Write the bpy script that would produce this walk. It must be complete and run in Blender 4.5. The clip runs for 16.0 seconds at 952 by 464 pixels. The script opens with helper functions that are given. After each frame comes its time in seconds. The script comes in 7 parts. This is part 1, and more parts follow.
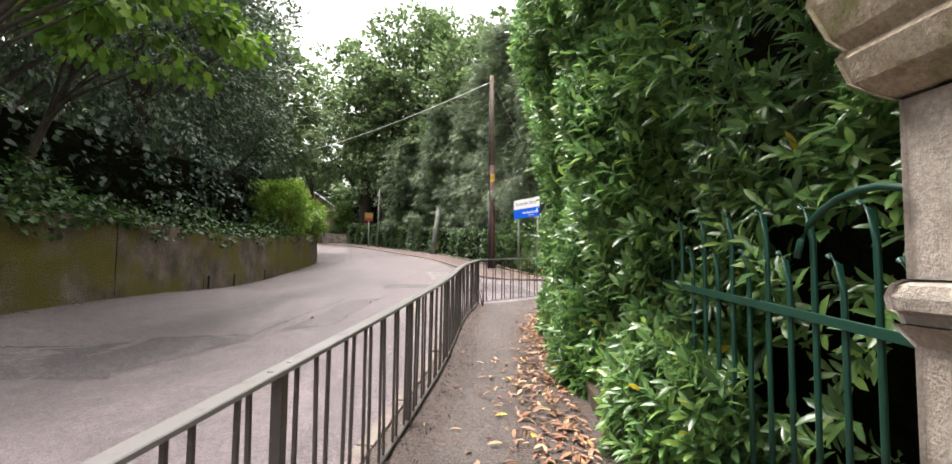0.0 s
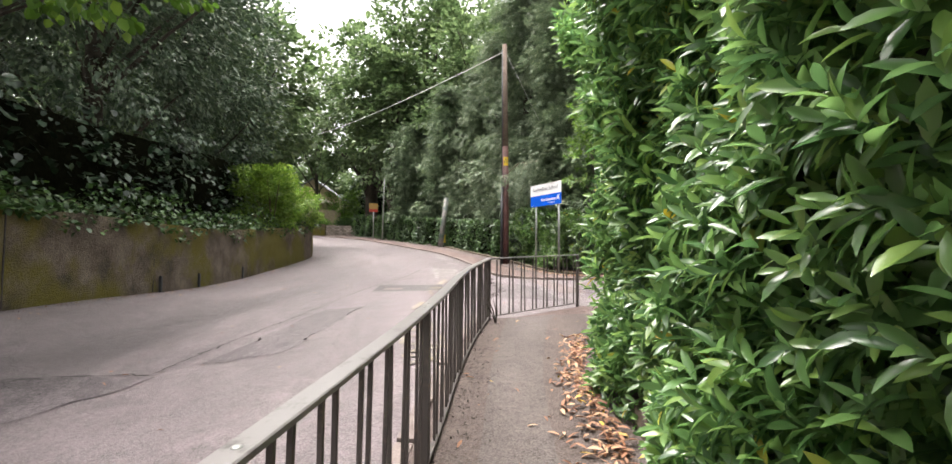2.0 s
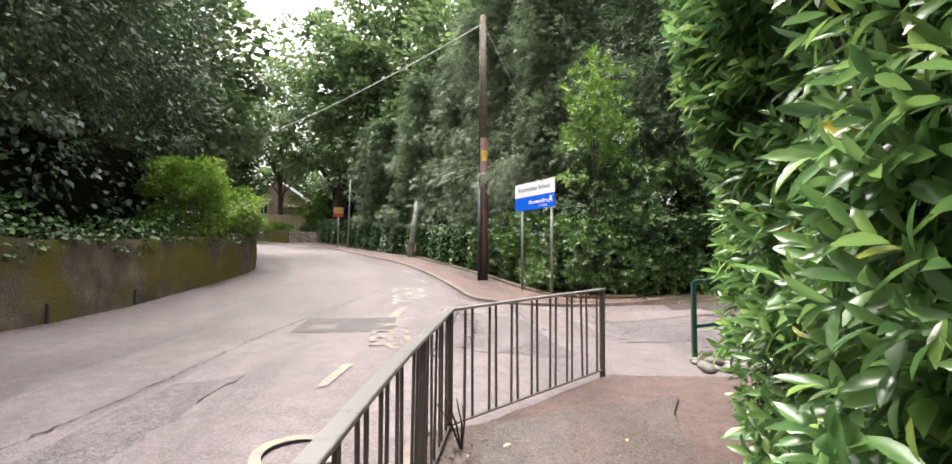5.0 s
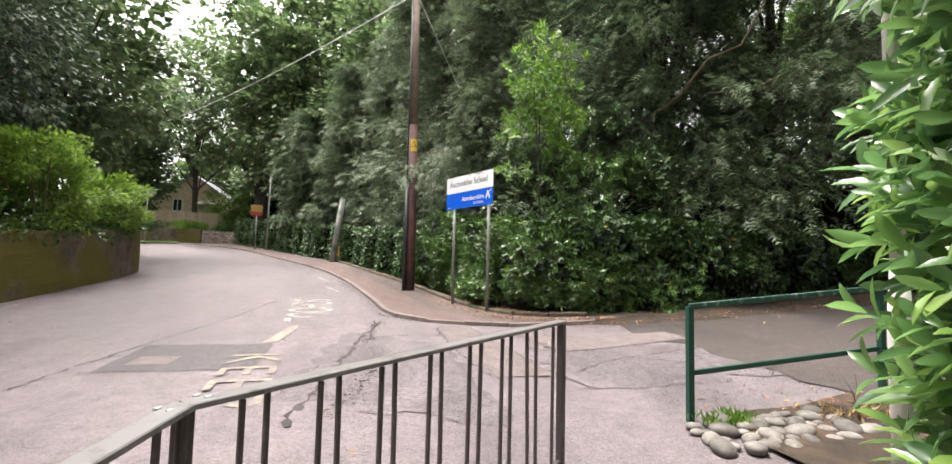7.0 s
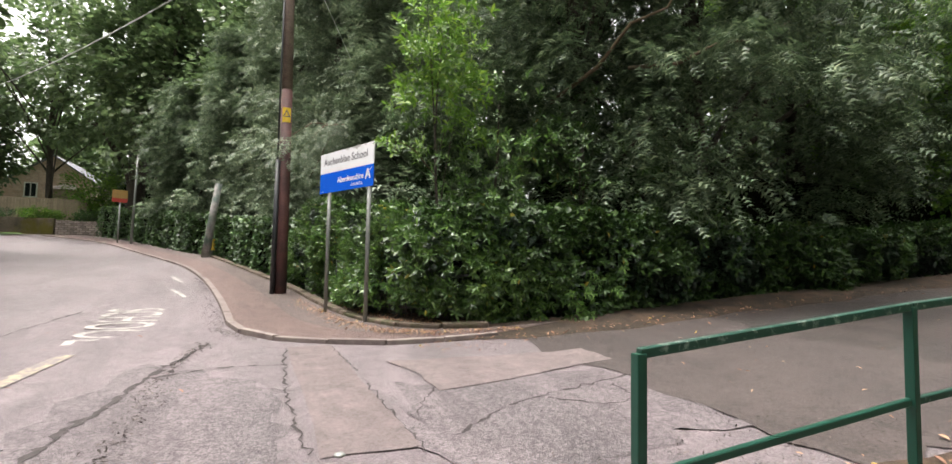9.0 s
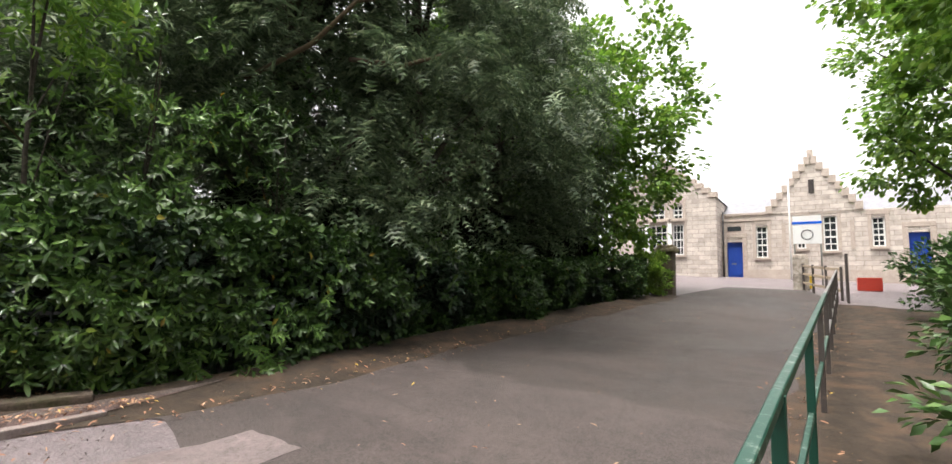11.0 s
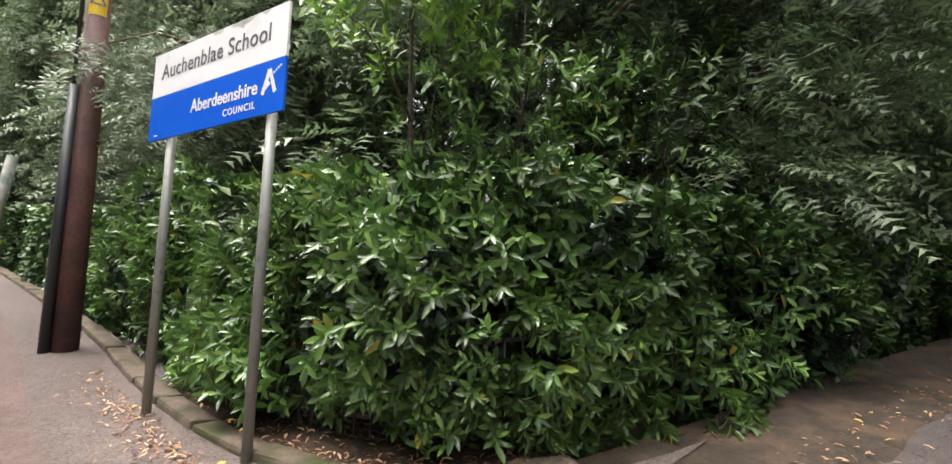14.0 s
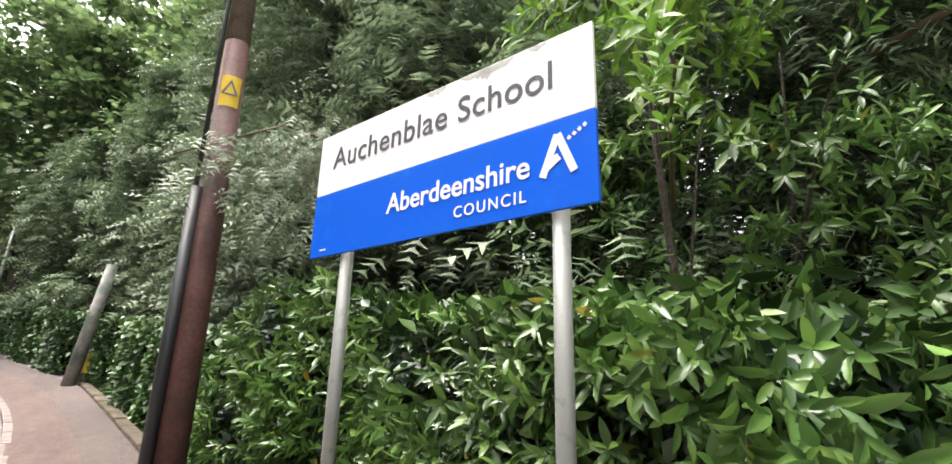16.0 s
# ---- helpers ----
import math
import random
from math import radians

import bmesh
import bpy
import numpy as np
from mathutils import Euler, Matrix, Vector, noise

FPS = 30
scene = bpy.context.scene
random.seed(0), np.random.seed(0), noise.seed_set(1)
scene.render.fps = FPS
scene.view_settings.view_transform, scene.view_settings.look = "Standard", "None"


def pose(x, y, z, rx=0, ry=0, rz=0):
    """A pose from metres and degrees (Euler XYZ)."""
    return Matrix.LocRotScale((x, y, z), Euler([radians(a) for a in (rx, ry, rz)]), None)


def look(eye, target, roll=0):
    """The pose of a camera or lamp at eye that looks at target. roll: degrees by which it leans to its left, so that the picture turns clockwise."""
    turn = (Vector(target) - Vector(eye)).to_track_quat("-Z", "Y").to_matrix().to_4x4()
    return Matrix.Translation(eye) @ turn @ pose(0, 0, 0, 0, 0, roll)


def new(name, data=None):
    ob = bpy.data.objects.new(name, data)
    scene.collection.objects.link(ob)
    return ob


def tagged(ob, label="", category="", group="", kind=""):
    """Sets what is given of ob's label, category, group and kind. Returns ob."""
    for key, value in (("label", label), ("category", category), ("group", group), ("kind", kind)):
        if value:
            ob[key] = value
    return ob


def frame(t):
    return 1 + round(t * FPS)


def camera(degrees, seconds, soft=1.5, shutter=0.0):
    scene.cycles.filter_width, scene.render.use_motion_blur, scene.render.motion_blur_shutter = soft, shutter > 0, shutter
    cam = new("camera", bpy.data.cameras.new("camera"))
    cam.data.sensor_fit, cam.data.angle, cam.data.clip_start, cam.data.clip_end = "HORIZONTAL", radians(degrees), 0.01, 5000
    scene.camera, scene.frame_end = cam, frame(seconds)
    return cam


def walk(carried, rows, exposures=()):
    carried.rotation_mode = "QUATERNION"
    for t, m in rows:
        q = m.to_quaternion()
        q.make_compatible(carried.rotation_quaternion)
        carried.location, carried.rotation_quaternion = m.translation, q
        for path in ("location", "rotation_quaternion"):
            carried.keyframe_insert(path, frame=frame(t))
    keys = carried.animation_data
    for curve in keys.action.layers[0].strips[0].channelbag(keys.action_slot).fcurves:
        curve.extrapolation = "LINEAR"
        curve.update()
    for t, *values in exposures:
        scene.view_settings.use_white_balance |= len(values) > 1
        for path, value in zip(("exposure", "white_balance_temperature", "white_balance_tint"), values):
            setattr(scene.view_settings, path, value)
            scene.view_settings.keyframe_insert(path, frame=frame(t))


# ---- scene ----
cam = camera(87.4, 16.0)
PATH = [
    (0, (-0.01, -0.898, 1.687), (0.149, 1.092, 1.814), 0.6),
    (0.5, (0.017, -0.146, 1.747), (0.156, 1.846, 1.865), 0.6),
    (1, (0.144, 0.612, 1.77), (0.268, 2.605, 1.882), 0.4),
    (1.5, (0.168, 1.32, 1.801), (0.286, 3.314, 1.903), 0.5),
    (2, (0.245, 2.0, 1.82), (0.358, 3.994, 1.914), 0.5),
    (2.5, (0.361, 2.711, 1.877), (0.472, 4.706, 1.967), 0.4),
    (3, (0.386, 3.386, 1.974), (0.498, 5.381, 2.068), 0.3),
    (3.5, (0.481, 4.014, 1.992), (0.612, 6.007, 2.085), 0.3),
    (3.7, (0.515, 4.244, 2.018), (0.655, 6.237, 2.113), 0.4),
    (6, (1.0, 7.039, 2.202), (1.28, 9.015, 2.331), 0.5),
    (6.5, (1.211, 7.611, 2.178), (1.559, 9.576, 2.315), 0.9),
    (7, (1.404, 8.2, 2.195), (1.834, 10.148, 2.34), 1.4),
    (7.5, (1.741, 8.757, 2.204), (2.263, 10.683, 2.339), 1.4),
    (8, (2.001, 9.235, 2.19), (2.585, 11.143, 2.332), 1.5),
    (8.5, (2.185, 9.65, 2.289), (2.827, 11.54, 2.416), 1.3),
    (9, (2.614, 10.211, 2.317), (3.357, 12.064, 2.441), 1.1),
    (9.5, (2.951, 10.706, 2.346), (3.912, 12.453, 2.503), 1.3),
    (10, (3.455, 11.11, 2.41), (4.681, 12.678, 2.609), 1.1),
    (10.2, (3.64, 11.26, 2.44), (4.983, 12.727, 2.653), 1.3),
    (11.2, (4.0, 12.1, 2.46), (5.655, 13.19, 2.7), 2.1),
    (12.3, (4.216, 13.24, 2.468), (5.978, 14.15, 2.725), 2.8),
    (12.5, (4.154, 13.518, 2.451), (5.87, 14.515, 2.698), 2.8),
    (13, (4.035, 14.273, 2.469), (5.58, 15.525, 2.683), 2.7),
    (13.5, (3.709, 14.934, 2.49), (5.04, 16.415, 2.676), 2.5),
    (14, (3.433, 15.519, 2.529), (4.543, 17.172, 2.717), 2.0),
    (14.5, (3.274, 16.152, 2.623), (4.254, 17.876, 2.882), 1.7),
    (15, (3.14, 16.769, 2.861), (4.05, 18.512, 3.226), 1.5),
    (15.5, (3.035, 17.252, 2.998), (3.924, 18.98, 3.469), 1.6),
    (16, (2.943, 17.744, 3.041), (3.822, 19.461, 3.569), 1.5),
]
walk(cam, [(t, look(eye, target, roll)) for t, eye, target, roll in PATH], exposures=[(0, 2.1, 6800, 10), (3.5, 2.25, 6800, 10), (7.5, 2.1, 6800, 10), (9, 1.95, 6800, 10), (10, 1.85, 6800, 10), (12.5, 1.85, 6800, 10), (13.5, 1.9, 6800, 10), (14, 2.15, 6800, 10), (14.5, 2.3, 6800, 10), (16, 2.4, 6800, 10)])


# ---------------------------------------------------------------- world and light
world = bpy.data.worlds.new("overcast")
scene.world = world
world.use_nodes = True
wn, wl = world.node_tree.nodes, world.node_tree.links
sky = wn.new("ShaderNodeTexSky")
sky.sky_type = "NISHITA"
sky.sun_disc = False
sky.sun_elevation = radians(75)
sky.sun_rotation = radians(300)
sky.air_density, sky.dust_density, sky.ozone_density = 1.0, 6.0, 1.0
pale = wn.new("ShaderNodeHueSaturation")
pale.inputs["Saturation"].default_value = 0.12
wl.new(sky.outputs[0], pale.inputs["Color"])
wl.new(pale.outputs[0], wn["Background"].inputs[0])
wn["Background"].inputs[1].default_value = 0.15
sun = new("sun", bpy.data.lights.new("sun", "SUN"))
sun.data.energy, sun.data.angle, sun.data.color = 0.9, radians(35), (1.0, 0.97, 0.93)
sun.matrix_world = look((0, 0, 40), (9.3, -5.4, 0))

# ---------------------------------------------------------------- materials


def node_mat(name):
    m = bpy.data.materials.new(name)
    m.use_nodes = True
    nt = m.node_tree
    return m, nt.nodes, nt.links, nt.nodes["Principled BSDF"]


def ramp(n, stops):
    r = n.new("ShaderNodeValToRGB")
    while len(r.color_ramp.elements) < len(stops):
        r.color_ramp.elements.new(0.5)
    for e, (p, c) in zip(r.color_ramp.elements, stops):
        e.position, e.color = p, (*c, 1)
    return r


def noise_tex(n, l, scale, detail=6, rough=0.6, coord=None):
    t = n.new("ShaderNodeTexNoise")
    t.inputs["Scale"].default_value, t.inputs["Detail"].default_value, t.inputs["Roughness"].default_value = scale, detail, rough
    if coord is not None:
        l.new(coord, t.inputs["Vector"])
    return t


def rough_mat(name, c1, c2, scale=3.0, fine=40.0, rough=0.85, bump=0.3, dist=0.01, c3=None, big=0.6, metal=0.0, spec=0.4, pieces=0.0, edge=(0.48, 0.66)):
    """A surface with grain and larger stains; c3 gives the stain's colour; pieces: brightness spread from object to object."""
    m, n, l, b = node_mat(name)
    geo = n.new("ShaderNodeNewGeometry")
    pos = geo.outputs["Position"]
    a = noise_tex(n, l, scale, 8, 0.65, pos)
    r = ramp(n, [(0.3, c1), (0.7, c2)])
    l.new(a.outputs["Fac"], r.inputs[0])
    col = r.outputs[0]
    f = noise_tex(n, l, fine, 4, 0.7, pos)
    mix = n.new("ShaderNodeMixRGB")
    mix.blend_type = "OVERLAY"
    mix.inputs[0].default_value = 0.55
    l.new(col, mix.inputs[1])
    fr = ramp(n, [(0.25, (0.15, 0.15, 0.15)), (0.75, (0.85, 0.85, 0.85))])
    l.new(f.outputs["Fac"], fr.inputs[0])
    l.new(fr.outputs[0], mix.inputs[2])
    col = mix.outputs[0]
    if c3:
        g = noise_tex(n, l, big, 6, 0.6, pos)
        gr = ramp(n, [(edge[0], (0, 0, 0)), (edge[1], (1, 1, 1))])
        l.new(g.outputs["Fac"], gr.inputs[0])
        mx = n.new("ShaderNodeMixRGB")
        l.new(gr.outputs[0], mx.inputs[0])
        l.new(col, mx.inputs[1])
        mx.inputs[2].default_value = (*c3, 1)
        col = mx.outputs[0]
    if pieces:
        oi = n.new("ShaderNodeObjectInfo")
        hs = n.new("ShaderNodeHueSaturation")
        mr = n.new("ShaderNodeMapRange")
        mr.inputs["To Min"].default_value, mr.inputs["To Max"].default_value = 1 - pieces, 1 + pieces
        l.new(oi.outputs["Random"], mr.inputs[0])
        l.new(mr.outputs[0], hs.inputs["Value"])
        l.new(col, hs.inputs["Color"])
        col = hs.outputs[0]
    l.new(col, b.inputs["Base Color"])
    b.inputs["Roughness"].default_value, b.inputs["Metallic"].default_value = rough, metal
    b.inputs["Specular IOR Level"].default_value = spec
    bp = n.new("ShaderNodeBump")
    bp.inputs["Strength"].default_value, bp.inputs["Distance"].default_value = bump, dist
    l.new(f.outputs["Fac"], bp.inputs["Height"])
    l.new(bp.outputs[0], b.inputs["Normal"])
    return m


def leaf_mat(name, stops, rough=0.45, trans=0.25, spec=0.5):
    """Leaves: colour from leaf to leaf, darker and lighter patches of the crown, some light let through."""
    m, n, l, b = node_mat(name)
    geo = n.new("ShaderNodeNewGeometry")
    r = ramp(n, stops)
    l.new(geo.outputs["Random Per Island"], r.inputs[0])
    big = noise_tex(n, l, 0.9, 3, 0.5, geo.outputs["Position"])
    hs = n.new("ShaderNodeHueSaturation")
    mr = n.new("ShaderNodeMapRange")
    mr.inputs["From Min"].default_value, mr.inputs["From Max"].default_value = 0.3, 0.7
    mr.inputs["To Min"].default_value, mr.inputs["To Max"].default_value = 0.65, 1.3
    l.new(big.outputs["Fac"], mr.inputs[0])
    l.new(mr.outputs[0], hs.inputs["Value"])
    l.new(r.outputs[0], hs.inputs["Color"])
    l.new(hs.outputs[0], b.inputs["Base Color"])
    b.inputs["Roughness"].default_value = rough
    b.inputs["Specular IOR Level"].default_value = spec
    t = n.new("ShaderNodeBsdfTranslucent")
    l.new(hs.outputs[0], t.inputs["Color"])
    mx = n.new("ShaderNodeMixShader")
    mx.inputs[0].default_value = trans
    l.new(b.outputs[0], mx.inputs[1])
    l.new(t.outputs[0], mx.inputs[2])
    l.new(mx.outputs[0], n["Material Output"].inputs[0])
    return m


def asphalt(name, c1, c2, stone, rough=0.75, grain=190.0, wet=0.0, worn=0.25, crazed=0.0, streak=(1.0, 0.16, 1.0)):
    """Asphalt: streaks along y, stones in the surface, worn patches; crazed: cells of fine cracks per metre."""
    m, n, l, b = node_mat(name)
    pos = n.new("ShaderNodeNewGeometry").outputs["Position"]
    mp = n.new("ShaderNodeMapping")
    mp.inputs["Scale"].default_value = streak
    l.new(pos, mp.inputs["Vector"])
    big = noise_tex(n, l, 0.6, 8, 0.68, mp.outputs[0])
    r = ramp(n, [(0.36, c1), (0.62, c2)])
    l.new(big.outputs["Fac"], r.inputs[0])
    mid = noise_tex(n, l, 4.5, 8, 0.7, pos)
    mr = ramp(n, [(0.3, (0.28, 0.28, 0.28)), (0.7, (0.7, 0.7, 0.7))])
    l.new(mid.outputs["Fac"], mr.inputs[0])
    mx = n.new("ShaderNodeMixRGB")
    mx.blend_type, mx.inputs[0].default_value = "OVERLAY", 0.85
    l.new(r.outputs[0], mx.inputs[1])
    l.new(mr.outputs[0], mx.inputs[2])
    co = noise_tex(n, l, 26.0, 3, 0.7, pos)
    cor = ramp(n, [(0.35, (0.32, 0.32, 0.32)), (0.65, (0.68, 0.68, 0.68))])
    l.new(co.outputs["Fac"], cor.inputs[0])
    mc = n.new("ShaderNodeMixRGB")
    mc.blend_type, mc.inputs[0].default_value = "OVERLAY", 0.7
    l.new(mx.outputs[0], mc.inputs[1])
    l.new(cor.outputs[0], mc.inputs[2])
    v = n.new("ShaderNodeTexVoronoi")
    v.inputs["Scale"].default_value = grain
    l.new(pos, v.inputs["Vector"])
    sr = ramp(n, [(0.46, (0, 0, 0)), (0.62, (1, 1, 1))])
    l.new(v.outputs["Color"], sr.inputs[0])
    mf = n.new("ShaderNodeMath")
    mf.operation, mf.inputs[1].default_value = "MULTIPLY", 0.52
    l.new(sr.outputs[0], mf.inputs[0])
    m2 = n.new("ShaderNodeMixRGB")
    l.new(mf.outputs[0], m2.inputs[0])
    l.new(mc.outputs[0], m2.inputs[1])
    m2.inputs[2].default_value = (*stone, 1)
    wm = n.new("ShaderNodeMapping")
    wm.inputs["Scale"].default_value = (1.0, 0.4, 1.0)
    wm.inputs["Rotation"].default_value = (0, 0, 0.12)
    l.new(pos, wm.inputs["Vector"])
    wn_ = noise_tex(n, l, 0.85, 12, 0.72, wm.outputs[0])
    wn_.inputs["Distortion"].default_value = 0.8
    wr = ramp(n, [(0.5, (1, 1, 1)), (0.535, (0.66, 0.65, 0.66)), (0.6, (0.78, 0.77, 0.78)), (0.66, (0.55, 0.54, 0.55))])
    l.new(wn_.outputs["Fac"], wr.inputs[0])
    m3 = n.new("ShaderNodeMixRGB")
    m3.blend_type, m3.inputs[0].default_value = "MULTIPLY", worn
    l.new(m2.outputs[0], m3.inputs[1])
    l.new(wr.outputs[0], m3.inputs[2])
    col = m3.outputs[0]
    if crazed:
        wv = noise_tex(n, l, 3.0, 4, 0.6, pos)
        off = n.new("ShaderNodeMixRGB")
        off.blend_type, off.inputs[0].default_value = "ADD", 0.3
        l.new(pos, off.inputs[1])
        l.new(wv.outputs["Color"], off.inputs[2])
        ce = n.new("ShaderNodeTexVoronoi")
        ce.feature = "DISTANCE_TO_EDGE"
        ce.inputs["Scale"].default_value = crazed
        l.new(off.outputs[0], ce.inputs["Vector"])
        cr_ = ramp(n, [(0.0, (0.25, 0.24, 0.24)), (0.07, (0.55, 0.54, 0.54)), (0.16, (1, 1, 1))])
        l.new(ce.outputs["Distance"], cr_.inputs[0])
        m4 = n.new("ShaderNodeMixRGB")
        m4.blend_type, m4.inputs[0].default_value = "MULTIPLY", 0.42
        l.new(col, m4.inputs[1])
        l.new(cr_.outputs[0], m4.inputs[2])
        col = m4.outputs[0]
    l.new(col, b.inputs["Base Color"])
    rr = n.new("ShaderNodeMapRange")
    rr.inputs["From Min"].default_value, rr.inputs["From Max"].default_value = 0.35, 0.65
    rr.inputs["To Min"].default_value, rr.inputs["To Max"].default_value = rough - wet, rough
    l.new(big.outputs["Fac"], rr.inputs[0])
    l.new(rr.outputs[0], b.inputs["Roughness"])
    b.inputs["Specular IOR Level"].default_value = 0.45
    bp = n.new("ShaderNodeBump")
    bp.inputs["Strength"].default_value, bp.inputs["Distance"].default_value = 0.8, 0.012
    l.new(v.outputs["Distance"], bp.inputs["Height"])
    bp2 = n.new("ShaderNodeBump")
    bp2.inputs["Strength"].default_value, bp2.inputs["Distance"].default_value = 0.5, 0.03
    l.new(mid.outputs["Fac"], bp2.inputs["Height"])
    l.new(bp.outputs[0], bp2.inputs["Normal"])
    l.new(bp2.outputs[0], b.inputs["Normal"])
    return m


def paint_mat(name, c, rough=0.4, wear=None, scale=6.0, metal=0.0, low=0.55, high=0.68):
    """Paint with small scuffs in the colour wear."""
    m, n, l, b = node_mat(name)
    pos = n.new("ShaderNodeNewGeometry").outputs["Position"]
    a = noise_tex(n, l, scale, 8, 0.7, pos)
    r = ramp(n, [(low, c), (high, wear or tuple(v * 0.8 for v in c))])
    l.new(a.outputs["Fac"], r.inputs[0])
    l.new(r.outputs[0], b.inputs["Base Color"])
    b.inputs["Roughness"].default_value, b.inputs["Metallic"].default_value = rough, metal
    bp = n.new("ShaderNodeBump")
    bp.inputs["Strength"].default_value, bp.inputs["Distance"].default_value = 0.15, 0.004
    l.new(a.outputs["Fac"], bp.inputs["Height"])
    l.new(bp.outputs[0], b.inputs["Normal"])
    return m


def masonry(name, c1, c2, mortar, w, h):
    m, n, l, b = node_mat(name)
    tc = n.new("ShaderNodeNewGeometry").outputs["Position"]
    sp = n.new("ShaderNodeSeparateXYZ")
    l.new(tc, sp.inputs[0])
    ad = n.new("ShaderNodeMath")
    l.new(sp.outputs[0], ad.inputs[0])
    l.new(sp.outputs[1], ad.inputs[1])
    cb = n.new("ShaderNodeCombineXYZ")
    l.new(ad.outputs[0], cb.inputs[0])
    l.new(sp.outputs[2], cb.inputs[1])
    br = n.new("ShaderNodeTexBrick")
    l.new(cb.outputs[0], br.inputs["Vector"])
    br.inputs["Color1"].default_value, br.inputs["Color2"].default_value, br.inputs["Mortar"].default_value = (*c1, 1), (*c2, 1), (*mortar, 1)
    br.inputs["Scale"].default_value, br.inputs["Brick Width"].default_value, br.inputs["Row Height"].default_value = 1.0, w, h
    br.inputs["Mortar Size"].default_value = 0.018
    a = noise_tex(n, l, 2.5, 8, 0.65, tc)
    mx = n.new("ShaderNodeMixRGB")
    mx.blend_type, mx.inputs[0].default_value = "OVERLAY", 0.6
    l.new(br.outputs["Color"], mx.inputs[1])
    l.new(a.outputs["Fac"], mx.inputs[2])
    l.new(mx.outputs[0], b.inputs["Base Color"])
    b.inputs["Roughness"].default_value = 0.9
    bp = n.new("ShaderNodeBump")
    bp.invert = True
    bp.inputs["Strength"].default_value, bp.inputs["Distance"].default_value = 0.8, 0.02
    l.new(br.outputs["Fac"], bp.inputs["Height"])
    l.new(bp.outputs[0], b.inputs["Normal"])
    return m


M_ROAD = asphalt("road_asphalt", (0.078, 0.064, 0.069), (0.15, 0.12, 0.128), (0.27, 0.226, 0.235), 0.6, 100, 0.2, 0.42)
M_CRAZED = asphalt("crazed_asphalt", (0.062, 0.052, 0.056), (0.14, 0.113, 0.12), (0.27, 0.23, 0.24), 0.7, 90, 0.1, 0.7, 9.0)
M_PATCH = asphalt("patch_asphalt", (0.05, 0.043, 0.046), (0.082, 0.07, 0.074), (0.17, 0.15, 0.155), 0.7, 120)
M_PALE = asphalt("pale_asphalt", (0.14, 0.108, 0.107), (0.19, 0.15, 0.148), (0.25, 0.208, 0.205), 0.75, 220)
M_FOOT = asphalt("footway_asphalt", (0.042, 0.03, 0.027), (0.098, 0.071, 0.064), (0.19, 0.15, 0.138), 0.8, 120)
M_FOOTB = asphalt("footway_repair_asphalt", (0.055, 0.043, 0.041), (0.1, 0.08, 0.076), (0.19, 0.158, 0.15), 0.8, 120)
# Drive asphalt darkened for tree shade; the mouth is a step between.
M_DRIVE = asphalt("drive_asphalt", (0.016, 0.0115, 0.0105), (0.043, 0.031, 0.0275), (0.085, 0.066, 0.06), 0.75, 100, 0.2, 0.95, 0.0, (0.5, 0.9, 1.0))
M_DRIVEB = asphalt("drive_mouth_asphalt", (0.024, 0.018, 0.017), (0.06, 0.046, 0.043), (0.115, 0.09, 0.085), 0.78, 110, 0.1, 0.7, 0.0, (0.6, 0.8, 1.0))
M_PINK = asphalt("pink_asphalt", (0.08, 0.05, 0.045), (0.135, 0.086, 0.078), (0.22, 0.16, 0.148), 0.8, 230)
M_CRACK = rough_mat("crack_tar", (0.022, 0.018, 0.018), (0.06, 0.05, 0.049), 8, 60, 0.85)
M_KERB = rough_mat("kerb_stone", (0.11, 0.085, 0.08), (0.2, 0.162, 0.152), 5, 60, 0.85, 0.3, 0.006, (0.2, 0.17, 0.15), 3.0, pieces=0.12)
M_SOIL = rough_mat("soil", (0.022, 0.016, 0.011), (0.055, 0.038, 0.026), 4, 30, 0.95, 0.8, 0.03, (0.075, 0.045, 0.028), 2.0)
M_GRASS = rough_mat("grass_ground", (0.04, 0.08, 0.015), (0.08, 0.14, 0.03), 3, 50, 0.95, 0.8, 0.03)
M_WALL = rough_mat("mossy_render", (0.026, 0.019, 0.013), (0.19, 0.15, 0.115), 1.3, 22, 0.92, 1.0, 0.05, (0.1, 0.086, 0.01), 0.7, edge=(0.42, 0.56))
M_SAND = rough_mat("weathered_sandstone", (0.34, 0.29, 0.25), (0.52, 0.46, 0.41), 6, 70, 0.9, 0.7, 0.012, (0.24, 0.21, 0.18), 4.0, edge=(0.45, 0.6))
M_MOSSY = rough_mat("mossy_sandstone", (0.25, 0.2, 0.14), (0.4, 0.34, 0.26), 7, 60, 0.92, 0.8, 0.012, (0.15, 0.14, 0.05), 6.0)
M_LOWSTONE = rough_mat("low_wall_stone", (0.06, 0.045, 0.034), (0.14, 0.105, 0.08), 3, 40, 0.92, 0.8, 0.02, (0.045, 0.048, 0.016), 2.6, pieces=0.12)
M_STEEL = paint_mat("dark_weathered_steel", (0.06, 0.05, 0.047), 0.5, (0.12, 0.09, 0.075), 22)
M_TOPRAIL = paint_mat("worn_grey_top_rail", (0.15, 0.14, 0.14), 0.35, (0.05, 0.043, 0.042), 9)
M_GALV = paint_mat("galvanised_steel", (0.23, 0.235, 0.225), 0.5, (0.15, 0.155, 0.15), 12, 0.4)
M_GREEN = paint_mat("green_paint", (0.005, 0.05, 0.033), 0.42, (0.012, 0.035, 0.024), 18)
M_GREENTOP = paint_mat("worn_green_paint", (0.005, 0.043, 0.029), 0.45, (0.19, 0.23, 0.2), 17, low=0.54, high=0.66)
